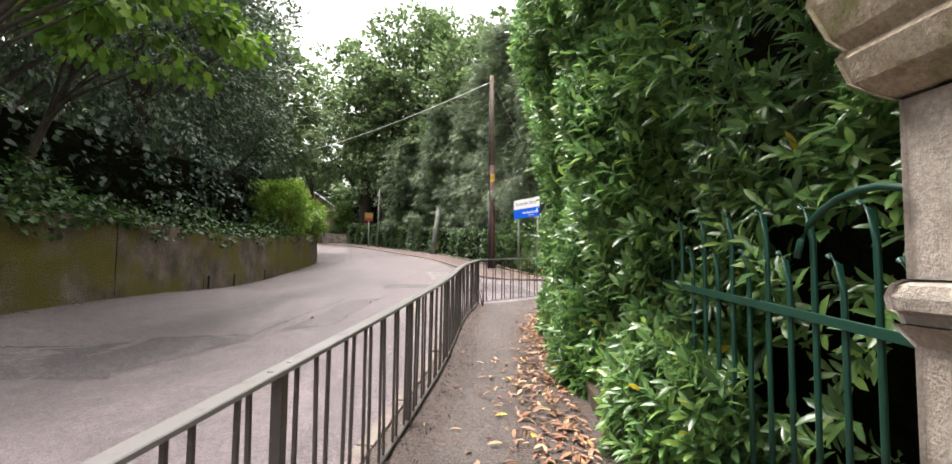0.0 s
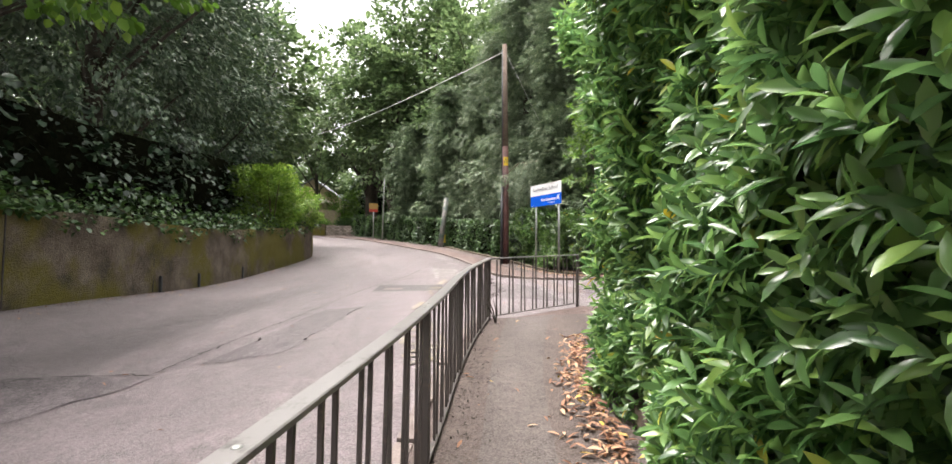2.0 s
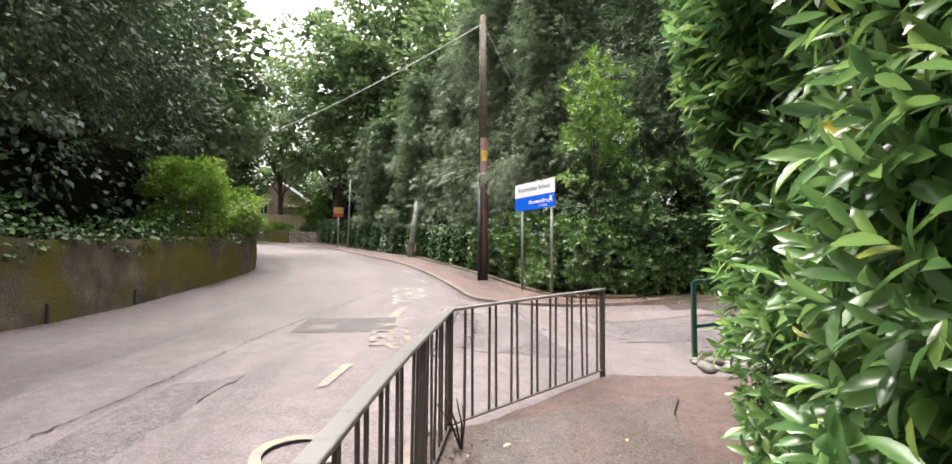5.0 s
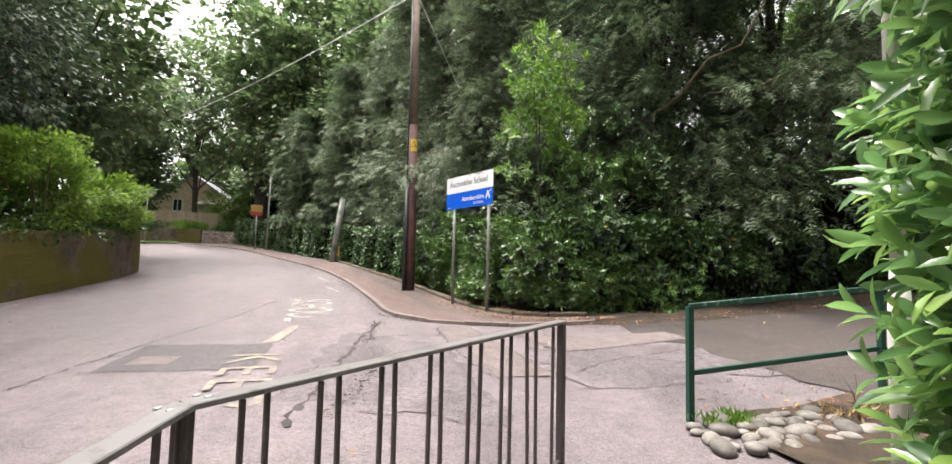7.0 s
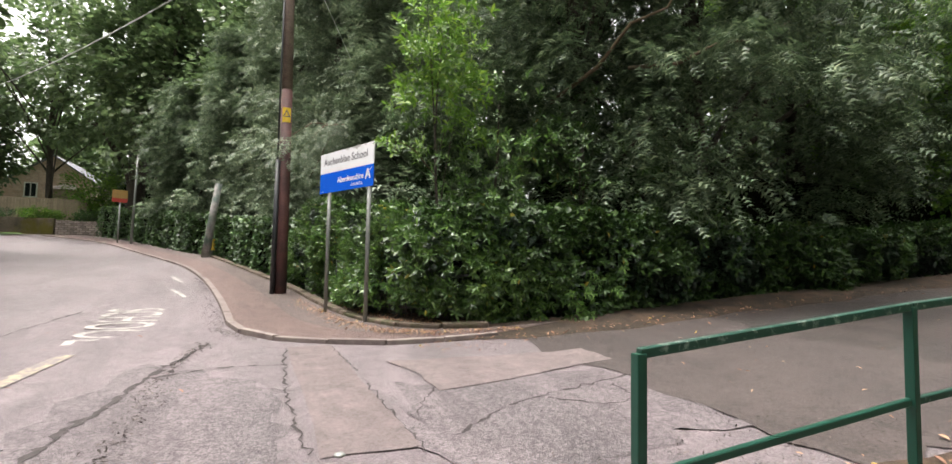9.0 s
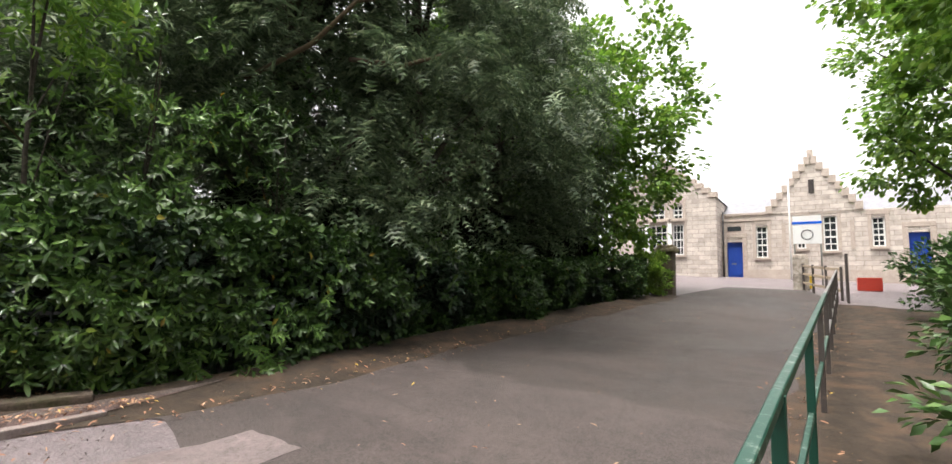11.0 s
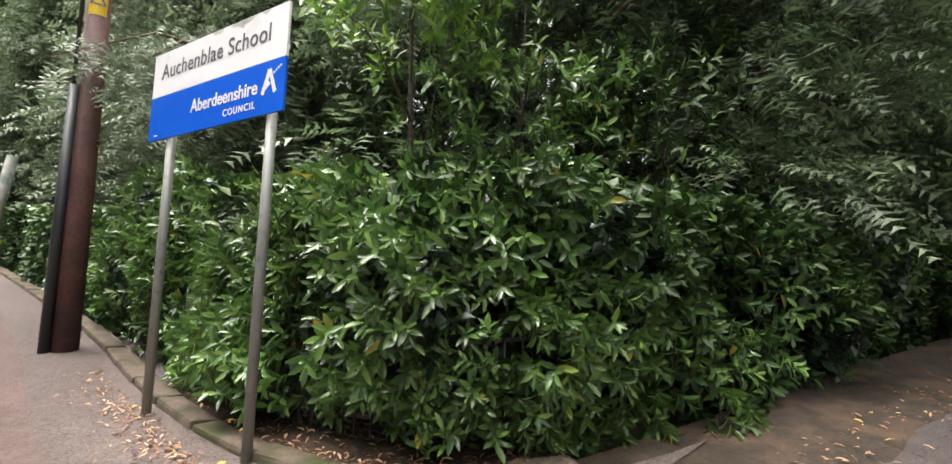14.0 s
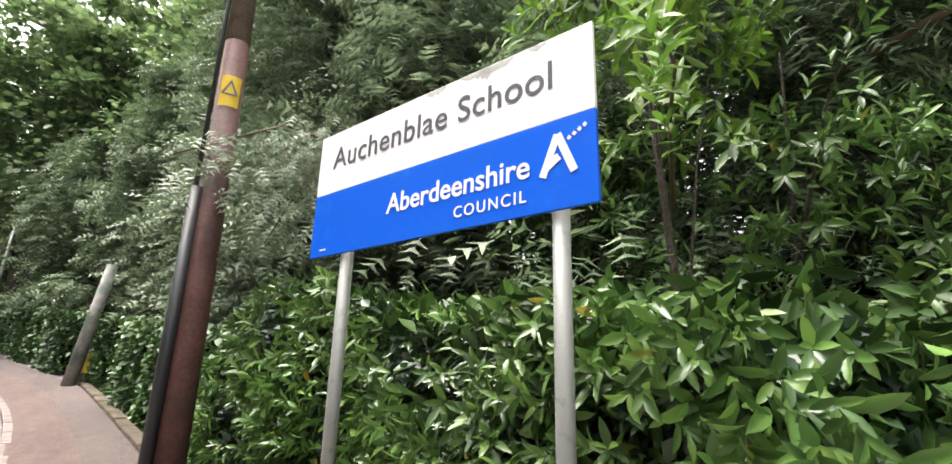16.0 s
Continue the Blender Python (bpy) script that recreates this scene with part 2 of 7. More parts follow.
M_WHITEP = paint_mat("white_column_paint", (0.7, 0.68, 0.65), 0.5, (0.35, 0.32, 0.3), 8)
M_SIGNW = paint_mat("sign_white", (0.78, 0.78, 0.8), 0.22, (0.68, 0.69, 0.7), 3)
M_SIGNB = paint_mat("sign_blue", (0.006, 0.1, 0.62), 0.2, (0.01, 0.13, 0.66), 3)
M_INK = paint_mat("sign_ink", (0.085, 0.085, 0.1), 0.3)
M_ALGAE = paint_mat("algae_stain", (0.42, 0.43, 0.4), 0.8, (0.2, 0.21, 0.18), 40)
M_NET = paint_mat("rusty_wire", (0.09, 0.075, 0.07), 0.6, (0.14, 0.07, 0.04), 20, 0.3)
M_YELLOW = paint_mat("yellow_plate", (0.75, 0.5, 0.03), 0.4, (0.6, 0.38, 0.03), 9)
M_OCHRE = paint_mat("faded_ochre_plate", (0.36, 0.22, 0.06), 0.55, (0.26, 0.16, 0.06), 9)
M_RED = paint_mat("red_plate", (0.4, 0.04, 0.025), 0.4)
M_POLE = rough_mat("creosoted_pole", (0.06, 0.025, 0.024), (0.13, 0.056, 0.048), 3, 30, 0.7, 0.5, 0.01, (0.035, 0.025, 0.025), 0.8)
M_POLETOP = rough_mat("grey_pole_wood", (0.11, 0.075, 0.06), (0.2, 0.15, 0.125), 3, 40, 0.85)
M_POSTWOOD = rough_mat("grey_post_concrete", (0.18, 0.17, 0.16), (0.3, 0.285, 0.27), 4, 40, 0.85, c3=(0.09, 0.13, 0.11), big=1.5)
M_BLACK = paint_mat("black_plastic_duct", (0.02, 0.021, 0.025), 0.45)
M_CABLE = paint_mat("grey_cable", (0.45, 0.45, 0.46), 0.5)
M_BARK = rough_mat("bark", (0.03, 0.024, 0.018), (0.075, 0.06, 0.048), 5, 35, 0.95, 1.0, 0.03)
M_TWIG = rough_mat("twig_bark", (0.07, 0.05, 0.03), (0.13, 0.095, 0.06), 9, 50, 0.9)
# Near-black colour that stands for deep shade inside hedges and undergrowth.
M_CORE = rough_mat("inner_shade", (0.004, 0.005, 0.003), (0.014, 0.014, 0.008), 14, 60, 1.0, 1.0, 0.05, spec=0.0)
M_ROADPAINT = paint_mat("white_road_paint", (0.38, 0.355, 0.33), 0.75, (0.2, 0.18, 0.18), 7, low=0.42, high=0.62)
M_ROADFAINT = paint_mat("faint_road_paint", (0.26, 0.22, 0.15), 0.75, (0.16, 0.14, 0.14), 7, low=0.4, high=0.58)
M_ROADYEL = paint_mat("yellow_road_paint", (0.36, 0.3, 0.19), 0.75, (0.15, 0.125, 0.125), 9, low=0.36, high=0.54)
M_PEBBLE = rough_mat("river_pebble", (0.075, 0.065, 0.058), (0.2, 0.182, 0.165), 5, 70, 0.6, 0.15, 0.004, pieces=0.4)
M_SCHOOL = masonry("school_sandstone", (0.41, 0.355, 0.32), (0.54, 0.48, 0.44), (0.31, 0.27, 0.245), 0.75, 0.3)
M_DRESSED = rough_mat("dressed_sandstone", (0.35, 0.29, 0.255), (0.45, 0.385, 0.34), 3, 30, 0.9)
M_SLATE = rough_mat("roof_slate", (0.13, 0.13, 0.15), (0.22, 0.22, 0.24), 3, 30, 0.7)
M_BLUE = paint_mat("blue_door_paint", (0.015, 0.07, 0.42), 0.4)
M_WINWHITE = paint_mat("window_white_paint", (0.75, 0.75, 0.74), 0.45)
M_HOUSE = masonry("pink_stone", (0.55, 0.38, 0.31), (0.62, 0.45, 0.38), (0.48, 0.38, 0.33), 0.5, 0.25)
M_DRYSTONE = masonry("field_stone", (0.16, 0.13, 0.11), (0.3, 0.25, 0.22), (0.1, 0.08, 0.065), 0.33, 0.17)
M_TIMBER = rough_mat("fence_timber", (0.27, 0.21, 0.15), (0.38, 0.3, 0.22), 4, 40, 0.85, pieces=0.15)
mg, ng, lg, bg = node_mat("window_glass")
bg.inputs["Base Color"].default_value = (0.03, 0.035, 0.04, 1)
bg.inputs["Roughness"].default_value = 0.06
M_GLASS = mg

L_LAUREL = leaf_mat("laurel_leaf", [(0.0, (0.07, 0.155, 0.058)), (0.5, (0.16, 0.305, 0.098)), (0.85, (0.25, 0.425, 0.13)), (0.99, (0.33, 0.5, 0.125)), (1.0, (0.5, 0.36, 0.03))], 0.25, 0.47, 1.0)
# Two copies of one laurel colour: the first for shaded places, the second lit.
L_LAURELD = leaf_mat("shaded_laurel_leaf", [(0.0, (0.014, 0.032, 0.008)), (0.6, (0.03, 0.066, 0.015)), (0.994, (0.065, 0.12, 0.026)), (1.0, (0.34, 0.2, 0.02))], 0.45, 0.12, 0.25)
L_LAURELM = leaf_mat("lit_laurel_leaf", [(0.0, (0.04, 0.09, 0.022)), (0.6, (0.09, 0.18, 0.042)), (0.994, (0.17, 0.29, 0.065)), (1.0, (0.45, 0.28, 0.03))], 0.3, 0.25, 0.6)
L_BRIGHT = leaf_mat("bright_leaf", [(0.0, (0.07, 0.15, 0.02)), (0.6, (0.13, 0.26, 0.035)), (1.0, (0.22, 0.34, 0.05))], 0.45, 0.4)
L_LIME = leaf_mat("lime_leaf", [(0.0, (0.12, 0.22, 0.03)), (0.6, (0.2, 0.33, 0.05)), (1.0, (0.3, 0.42, 0.08))], 0.45, 0.45)
L_SYC = leaf_mat("sycamore_leaf", [(0.0, (0.065, 0.108, 0.044)), (0.6, (0.115, 0.175, 0.072)), (1.0, (0.19, 0.262, 0.112))], 0.45, 0.45)
L_YEW = leaf_mat("yew_needles", [(0.0, (0.055, 0.088, 0.047)), (0.6, (0.12, 0.178, 0.093)), (1.0, (0.23, 0.285, 0.16))], 0.5, 0.3)
L_CYP = leaf_mat("cypress_needles", [(0.0, (0.085, 0.125, 0.07)), (0.6, (0.145, 0.195, 0.115)), (1.0, (0.23, 0.28, 0.17))], 0.55, 0.28)
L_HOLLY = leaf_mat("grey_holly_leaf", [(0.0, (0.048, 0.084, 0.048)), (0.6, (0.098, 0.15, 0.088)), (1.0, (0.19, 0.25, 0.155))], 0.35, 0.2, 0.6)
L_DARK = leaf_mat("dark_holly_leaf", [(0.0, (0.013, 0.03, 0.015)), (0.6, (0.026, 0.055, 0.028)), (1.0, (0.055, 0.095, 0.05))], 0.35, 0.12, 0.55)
L_IVY = leaf_mat("ivy_leaf", [(0.0, (0.02, 0.055, 0.014)), (0.6, (0.045, 0.105, 0.022)), (1.0, (0.085, 0.16, 0.035))], 0.4, 0.2)
L_FALLEN = leaf_mat("fallen_leaf", [(0.0, (0.16, 0.07, 0.04)), (0.55, (0.34, 0.16, 0.09)), (0.9, (0.5, 0.32, 0.2)), (1.0, (0.6, 0.4, 0.05))], 0.6, 0.05)

# ---------------------------------------------------------------- mesh helpers
PY = [-40, -20, 0, 8, 12, 16, 19.5, 23.5, 35, 45, 60, 72, 90]
PZ = [-3.0, -1.1, 0.27, 0.70, 0.87, 0.97, 1.08, 1.38, 2.27, 3.08, 4.2, 4.95, 5.7]
QX = [-60, -10, -7, -4, 1, 3, 5, 7, 24, 32, 42, 60]
QZ = [-0.2, -0.17, -0.15, -0.12, 0, 0, 0.05, 0.17, 1.57, 2.2, 3.05, 3.6]


def sstep(v, a, b):
    u = np.clip((v - a) / (b - a), 0, 1)
    return u * u * (3 - 2 * u)


def land(x, y):
    """Height of the road and the ground."""
    s = 0
    for d in (-1, -0.5, 0, 0.5, 1):
        s = s + np.interp(y + d, PY, PZ) + np.interp(x + d, QX, QZ)
    rise = 0.44 * (1 - sstep(x, -6.8, -4.7)) * (1 - sstep(y, 7, 17))
    return s / 5 - 0.17 * (1 - sstep(x, -3, 0)) * (1 - sstep(y, 7, 15)) + rise


def hz(x, y):
    return float(land(x, y))


def mesh_of(name, bm, mat):
    me = bpy.data.meshes.new(name)
    bm.to_mesh(me)
    bm.free()
    for one in mat if isinstance(mat, (list, tuple)) else [mat]:
        me.materials.append(one)
    return me


def part(name, bm, mat, parent=None, label="", smooth=False):
    me = mesh_of(name, bm, mat)
    if smooth:
        me.polygons.foreach_set("use_smooth", [True] * len(me.polygons))
    ob = new(name, me)
    if parent is not None:
        ob.parent = parent
        ob.matrix_parent_inverse = parent.matrix_world.inverted()
    return tagged(ob, label) if label else ob


def data_part(name, verts, faces, mat, parent=None, label="", smooth=True):
    me = bpy.data.meshes.new(name)
    me.from_pydata(verts, [], faces)
    me.materials.append(mat)
    if smooth:
        me.polygons.foreach_set("use_smooth", [True] * len(me.polygons))
    ob = new(name, me)
    if parent is not None:
        ob.parent = parent
        ob.matrix_parent_inverse = parent.matrix_world.inverted()
    return tagged(ob, label) if label else ob


def thing(name, x, y, z, label, category, group="", kind=""):
    ob = new(name)
    ob.empty_display_size = 0.1
    ob.matrix_world = Matrix.Translation((x, y, z))
    bpy.context.view_layer.update()
    return tagged(ob, label, category, group, kind)


def box(bm, c, size, rz=0.0, bevel=0.0, m=None):
    """A bevelled block in bm: centre, size and turn about z in degrees."""
    t = (m or Matrix()) @ pose(*c, 0, 0, rz) @ Matrix.Diagonal((*size, 1))
    r = bmesh.ops.create_cube(bm, size=1, matrix=t)
    if bevel:
        edges = list({e for v in r["verts"] for e in v.link_edges})
        bmesh.ops.bevel(bm, geom=edges, offset=bevel, segments=2, affect="EDGES", profile=0.6)
    return bm


def beam(bm, a, b, w, h, bevel=0.0):
    """A bar of section w x h from a to b, w lying level."""
    a, b = Vector(a), Vector(b)
    d = b - a
    x = d.normalized()
    side = Vector((0, 0, 1)).cross(x)
    side = side.normalized() if side.length > 1e-4 else Vector((0, 1, 0))
    up = x.cross(side)
    t = Matrix(((x.x, side.x, up.x, 0), (x.y, side.y, up.y, 0), (x.z, side.z, up.z, 0), (0, 0, 0, 1)))
    t = Matrix.Translation((a + b) / 2) @ t @ Matrix.Diagonal((d.length, w, h, 1))
    r = bmesh.ops.create_cube(bm, size=1, matrix=t)
    if bevel:
        edges = list({e for v in r["verts"] for e in v.link_edges})
        bmesh.ops.bevel(bm, geom=edges, offset=bevel, segments=1, affect="EDGES")
    return bm


def tube_data(points, radii, sides=8, cap=True):
    """Vertices and faces of a round tapered tube along points."""
    P = [Vector(p) for p in points]
    verts, faces = [], []
    for i, p in enumerate(P):
        d = (P[min(i + 1, len(P) - 1)] - P[max(i - 1, 0)]).normalized()
        s = d.orthogonal().normalized() if abs(d.z) > 0.9 else Vector((0, 0, 1)).cross(d).normalized()
        if abs(d.z) > 0.9:
            s = (Vector((1, 0, 0)) - d * d.x).normalized()
        u = d.cross(s)
        for k in range(sides):
            a = 2 * math.pi * k / sides
            verts.append(p + radii[i] * (math.cos(a) * s + math.sin(a) * u))
    for i in range(len(P) - 1):
        for k in range(sides):
            k2 = (k + 1) % sides
            faces.append((i * sides + k, i * sides + k2, (i + 1) * sides + k2, (i + 1) * sides + k))
    if cap:
        faces.append(tuple(range(sides - 1, -1, -1)))
        faces.append(tuple(range((len(P) - 1) * sides, len(P) * sides)))
    return [tuple(v) for v in verts], faces


def tube(name, points, radii, mat, parent=None, sides=10, label=""):
    if not isinstance(radii, (list, tuple)):
        radii = [radii] * len(points)
    return data_part(name, *tube_data(points, radii, sides), mat, parent, label)


def sheet(name, x0, x1, y0, y1, step, mat, lift=0.0, bump=0.0, label="", category="", inside=None):
    """A sheet that follows the land; inside(x, y) keeps some of its cells."""
    nx, ny = max(1, round((x1 - x0) / step)), max(1, round((y1 - y0) / step))
    X, Y = np.meshgrid(np.linspace(x0, x1, nx + 1), np.linspace(y0, y1, ny + 1))
    Z = land(X, Y) + lift
    if bump:
        Z = Z + bump * np.sin(X * 2.3 + np.sin(Y * 1.7)) * np.cos(Y * 1.9 + 0.5 * X)
    v = np.stack([X, Y, Z], -1).reshape(-1, 3)
    f = []
    for j in range(ny):
        for i in range(nx):
            if inside is None or inside((X[j, i] + X[j + 1, i + 1]) / 2, (Y[j, i] + Y[j + 1, i + 1]) / 2):
                a = j * (nx + 1) + i
                f.append((a, a + 1, a + nx + 2, a + nx + 1))
    ob = data_part(name, v.tolist(), f, mat)
    return tagged(ob, label, category, kind="structure")


def resample(points, step):
    """Points at even steps along a line of plan points, corners rounded."""
    P = np.array(points, float)
    for _ in range(2):
        Q = [P[0]]
        for a, b in zip(P[:-1], P[1:]):
            Q += [a * 0.75 + b * 0.25, a * 0.25 + b * 0.75]
        P = np.array(Q + [P[-1]])
    s = np.r_[0, np.cumsum(np.hypot(*np.diff(P[:, :2], axis=0).T))]
    n = max(1, round(s[-1] / step))
    u = np.linspace(0, s[-1], n + 1)
    return np.stack([np.interp(u, s, P[:, k]) for k in range(P.shape[1])], -1)


def strip(name, left, right, lift_l, lift_r, mat, label="", category="", cols=5, kind="structure"):
    """A ribbon on the land between two plan lines of the same length."""
    L, R = np.array(left), np.array(right)
    v, f = [], []
    for a, b in zip(L, R):
        for k in range(cols + 1):
            u = k / cols
            p = a * (1 - u) + b * u
            v.append((p[0], p[1], hz(p[0], p[1]) + lift_l * (1 - u) + lift_r * u))
    for i in range(len(L) - 1):
        for k in range(cols):
            q = i * (cols + 1) + k
            f.append((q, q + 1, q + cols + 2, q + cols + 1))
    return tagged(data_part(name, v, f, mat), label, category, kind=kind)


# ---- leaves
def t_laurel():
    return leaf_rows([(0.0, 0.012), (0.2, 0.09), (0.5, 0.15), (0.78, 0.115), (1.0, 0.0)])


def leaf_rows(rows):
    """A folded, drooping leaf from rows of (place along the midrib, half width)."""
    v, f = [(rows[0][0], 0, 0)], []
    for u, w in rows[1:-1]:
        z = -0.22 * u * u
        v += [(u, -w, z + w * 0.45), (u, 0, z), (u, w, z + w * 0.45)]
    v.append((1, 0, -0.22))
    f += [(0, 2, 1), (0, 3, 2)]
    for i in range(len(rows) - 3):
        a = 1 + i * 3
        f += [(a, a + 1, a + 4, a + 3), (a + 1, a + 2, a + 5, a + 4)]
    a, e = 1 + (len(rows) - 3) * 3, len(v) - 1
    f += [(a, a + 1, e), (a + 1, a + 2, e)]
    return np.array(v, float), f


def t_laurel_far():
    return leaf_rows([(0.0, 0.01), (0.32, 0.16), (0.72, 0.16), (1.0, 0.0)])


def t_leaf(w=0.3):
    return np.array([(0, 0, 0), (0.5, -w, 0.06), (1, 0, -0.12), (0.5, w, 0.06)], float), [(0, 1, 2), (0, 2, 3)]


def t_broad():
    return np.array([(0, 0, 0), (0.3, -0.42, 0.05), (0.75, -0.3, -0.02), (1, 0, -0.12), (0.75, 0.3, -0.02), (0.3, 0.42, 0.05)], float), [(0, 1, 2, 3), (0, 3, 4, 5)]


def t_spray():
    v, f = [(0, -0.02, 0), (1, 0, -0.22), (0, 0.02, 0)], [(0, 1, 2)]
    for i, u in enumerate((0.15, 0.42, 0.7)):
        for s in (-1, 1):
            n = 0.42 * (1 - 0.6 * u)
            z = -0.22 * u * u
            k = len(v)
            v += [(u - 0.03, 0, z), (u + n * 0.6, s * n, z - 0.06), (u + 0.13, 0, z)]
            f.append((k, k + 1, k + 2))
    return np.array(v, float), f


def leaves(name, tpl, P, A, N, S, mat, parent, label="", smooth=True):
    """One mesh of many leaves: places P, axes A, normals N, lengths S."""
    V, F = tpl
    A = A / (np.linalg.norm(A, axis=1, keepdims=True) + 1e-9)
    N = N - A * np.sum(A * N, 1, keepdims=True)
    N = N / (np.linalg.norm(N, axis=1, keepdims=True) + 1e-9)
    B = np.cross(N, A)
    n, k = len(P), len(V)
    W = P[:, None] + S[:, None, None] * (V[None, :, :1] * A[:, None] + V[None, :, 1:2] * B[:, None] + V[None, :, 2:] * N[:, None])
    loops = np.concatenate([np.array(q) for q in F])
    sizes = np.array([len(q) for q in F])
    me = bpy.data.meshes.new(name)
    me.vertices.add(n * k)
    me.vertices.foreach_set("co", W.astype(np.float32).ravel())
    al = (loops[None] + (np.arange(n) * k)[:, None]).ravel()
    me.loops.add(len(al))
    me.loops.foreach_set("vertex_index", al.astype(np.int32))
    tot = np.tile(sizes, n)
    me.polygons.add(len(tot))
    me.polygons.foreach_set("loop_start", np.r_[0, np.cumsum(tot)[:-1]].astype(np.int32))
    me.polygons.foreach_set("loop_total", tot.astype(np.int32))
    me.polygons.foreach_set("use_smooth", np.full(len(tot), smooth))
    me.materials.append(mat)
    me.update(calc_edges=True)
    ob = new(name, me)
    if parent is not None:
        ob.parent = parent
        ob.matrix_parent_inverse = parent.matrix_world.inverted()
    return tagged(ob, label, kind="stuff")


def unit(rng, n):
    v = rng.normal(size=(n, 3))
    return v / np.linalg.norm(v, axis=1, keepdims=True)


def clump_leaves(rng, centres, radii, per, out, droop=0.0, flat=0.6, fill=0.5):
    """Places, axes and normals of leaves in clumps; out: outward directions of the clumps."""
    n = len(centres)
    idx = np.repeat(np.arange(n), per)
    d = unit(rng, len(idx))
    r = rng.random(len(idx)) ** fill
    off = d * r[:, None] * radii[idx][:, None]
    off[:, 2] *= flat
    P = centres[idx] + off
    A = d * 0.7 + out[idx] * 0.8 + unit(rng, len(idx)) * 0.5
    A[:, 2] -= droop
    N = unit(rng, len(idx)) * 0.55 + d * 0.3 + np.array([0, 0, 0.9])
    return P, A, N


def tree(name, x, y, height, crown_r, crown_base, label, mat, tpl, seed, clumps=160, per=120, size=0.22, clump_r=0.8, trunk_r=0.22, droop=0.1,
         z0=None, squash=1.0, bark=None, limbs=9, shape="round", lean=(0, 0), group="trees"):
    """A tree: tapered trunk, limbs that reach into the crown, a crown of leafy clumps."""
    rng = np.random.default_rng(seed)
    z = hz(x, y) if z0 is None else z0
    t = thing(name, x, y, z - 0.1, label, "tree", group)
    top = Vector((x + lean[0], y + lean[1], z + height * 0.86))
    pts = [(x + lean[0] * u ** 1.5 + 0.12 * math.sin(5 * u + seed), y + lean[1] * u ** 1.5 + 0.12 * math.cos(4 * u + seed), z - 0.15 + (height * 0.86 + 0.15) * u) for u in (0, 0.04, 0.15, 0.3, 0.45, 0.6, 0.75, 0.9, 1)]
    tube("trunk", pts, [trunk_r * f for f in (1.45, 1.1, 0.95, 0.85, 0.72, 0.58, 0.42, 0.25, 0.1)], bark or M_BARK, t, 12)
    lo, mid, half = z + crown_base, z + (crown_base + height) / 2, (height - crown_base) / 2
    C, O = [], []
    while len(C) < clumps:
        d = unit(rng, 1)[0]
        rr = rng.random() ** 0.38
        if shape == "cone":
            u = rng.random() ** 1.25
            a = rng.random() * 2 * math.pi
            w = crown_r * (1 - 0.82 * u) * (0.72 + 0.28 * math.sin(3 * a + seed + 4 * u)) * rng.random() ** 0.35
            p = np.array([x + w * math.cos(a), y + w * math.sin(a), lo + (height - crown_base) * u])
            d = np.array([math.cos(a), math.sin(a), 0.1])
        elif shape == "dome":
            u = rng.random()
            a = rng.random() * 2 * math.pi
            w = crown_r * math.sqrt(1 - (0.93 * u) ** 2) * (0.75 + 0.25 * math.sin(4 * a + seed + 5 * u)) * rng.random() ** 0.3
            p = np.array([x + w * math.cos(a), y + w * math.sin(a), lo + (height - crown_base) * u - 0.09 * w])
            d = np.array([math.cos(a), math.sin(a), -0.1])
        else:
            w = 1 + 0.3 * noise.noise(Vector((d[0] * 1.6 + seed, d[1] * 1.6, d[2] * 1.6)))
            p = np.array([x + lean[0] + d[0] * crown_r * rr * w, y + lean[1] + d[1] * crown_r * squash * rr * w, mid + d[2] * half * rr * w])
        C.append(p)
        O.append(d)
    C, O = np.array(C), np.array(O)
    for k in range(limbs):
        e = C[rng.integers(len(C))]
        u = min(0.95, max(0.12, (e[2] - z) / height * 0.7))
        s = np.array([np.interp(u, np.linspace(0, 1, len(pts)), [p[i] for p in pts]) for i in range(3)])
        m = s * 0.5 + e * 0.5 + np.array([0, 0, 0.25])
        tube("limb", [s, s * 0.75 + m * 0.25 + np.array([0, 0, .05]), m, e * 0.8 + m * 0.2, e], [trunk_r * f for f in (0.38, 0.3, 0.2, 0.12, 0.05)], bark or M_BARK, t, 6)
    R = clump_r * (0.6 + 0.8 * rng.random(len(C)))
    if tpl is LAUREL:
        k = np.repeat(np.arange(len(C)), 4)
        off = unit(rng, len(k)) * (R[k] * rng.random(len(k)) ** 0.5)[:, None]
        P, A, N, S = shoots(rng, C[k] + off, O[k] * 0.6 + off * 0.6, max(5, per // 3), 0.2, size, 0.25, 0.5)
        leaves("crown", tpl, P, A, N, S, mat, t)
        return t
    P, A, N = clump_leaves(rng, C, R, per, O, droop)
    leaves("crown", tpl, P, A, N, size * (0.65 + 0.7 * rng.random(len(P))), mat, t)
    return t


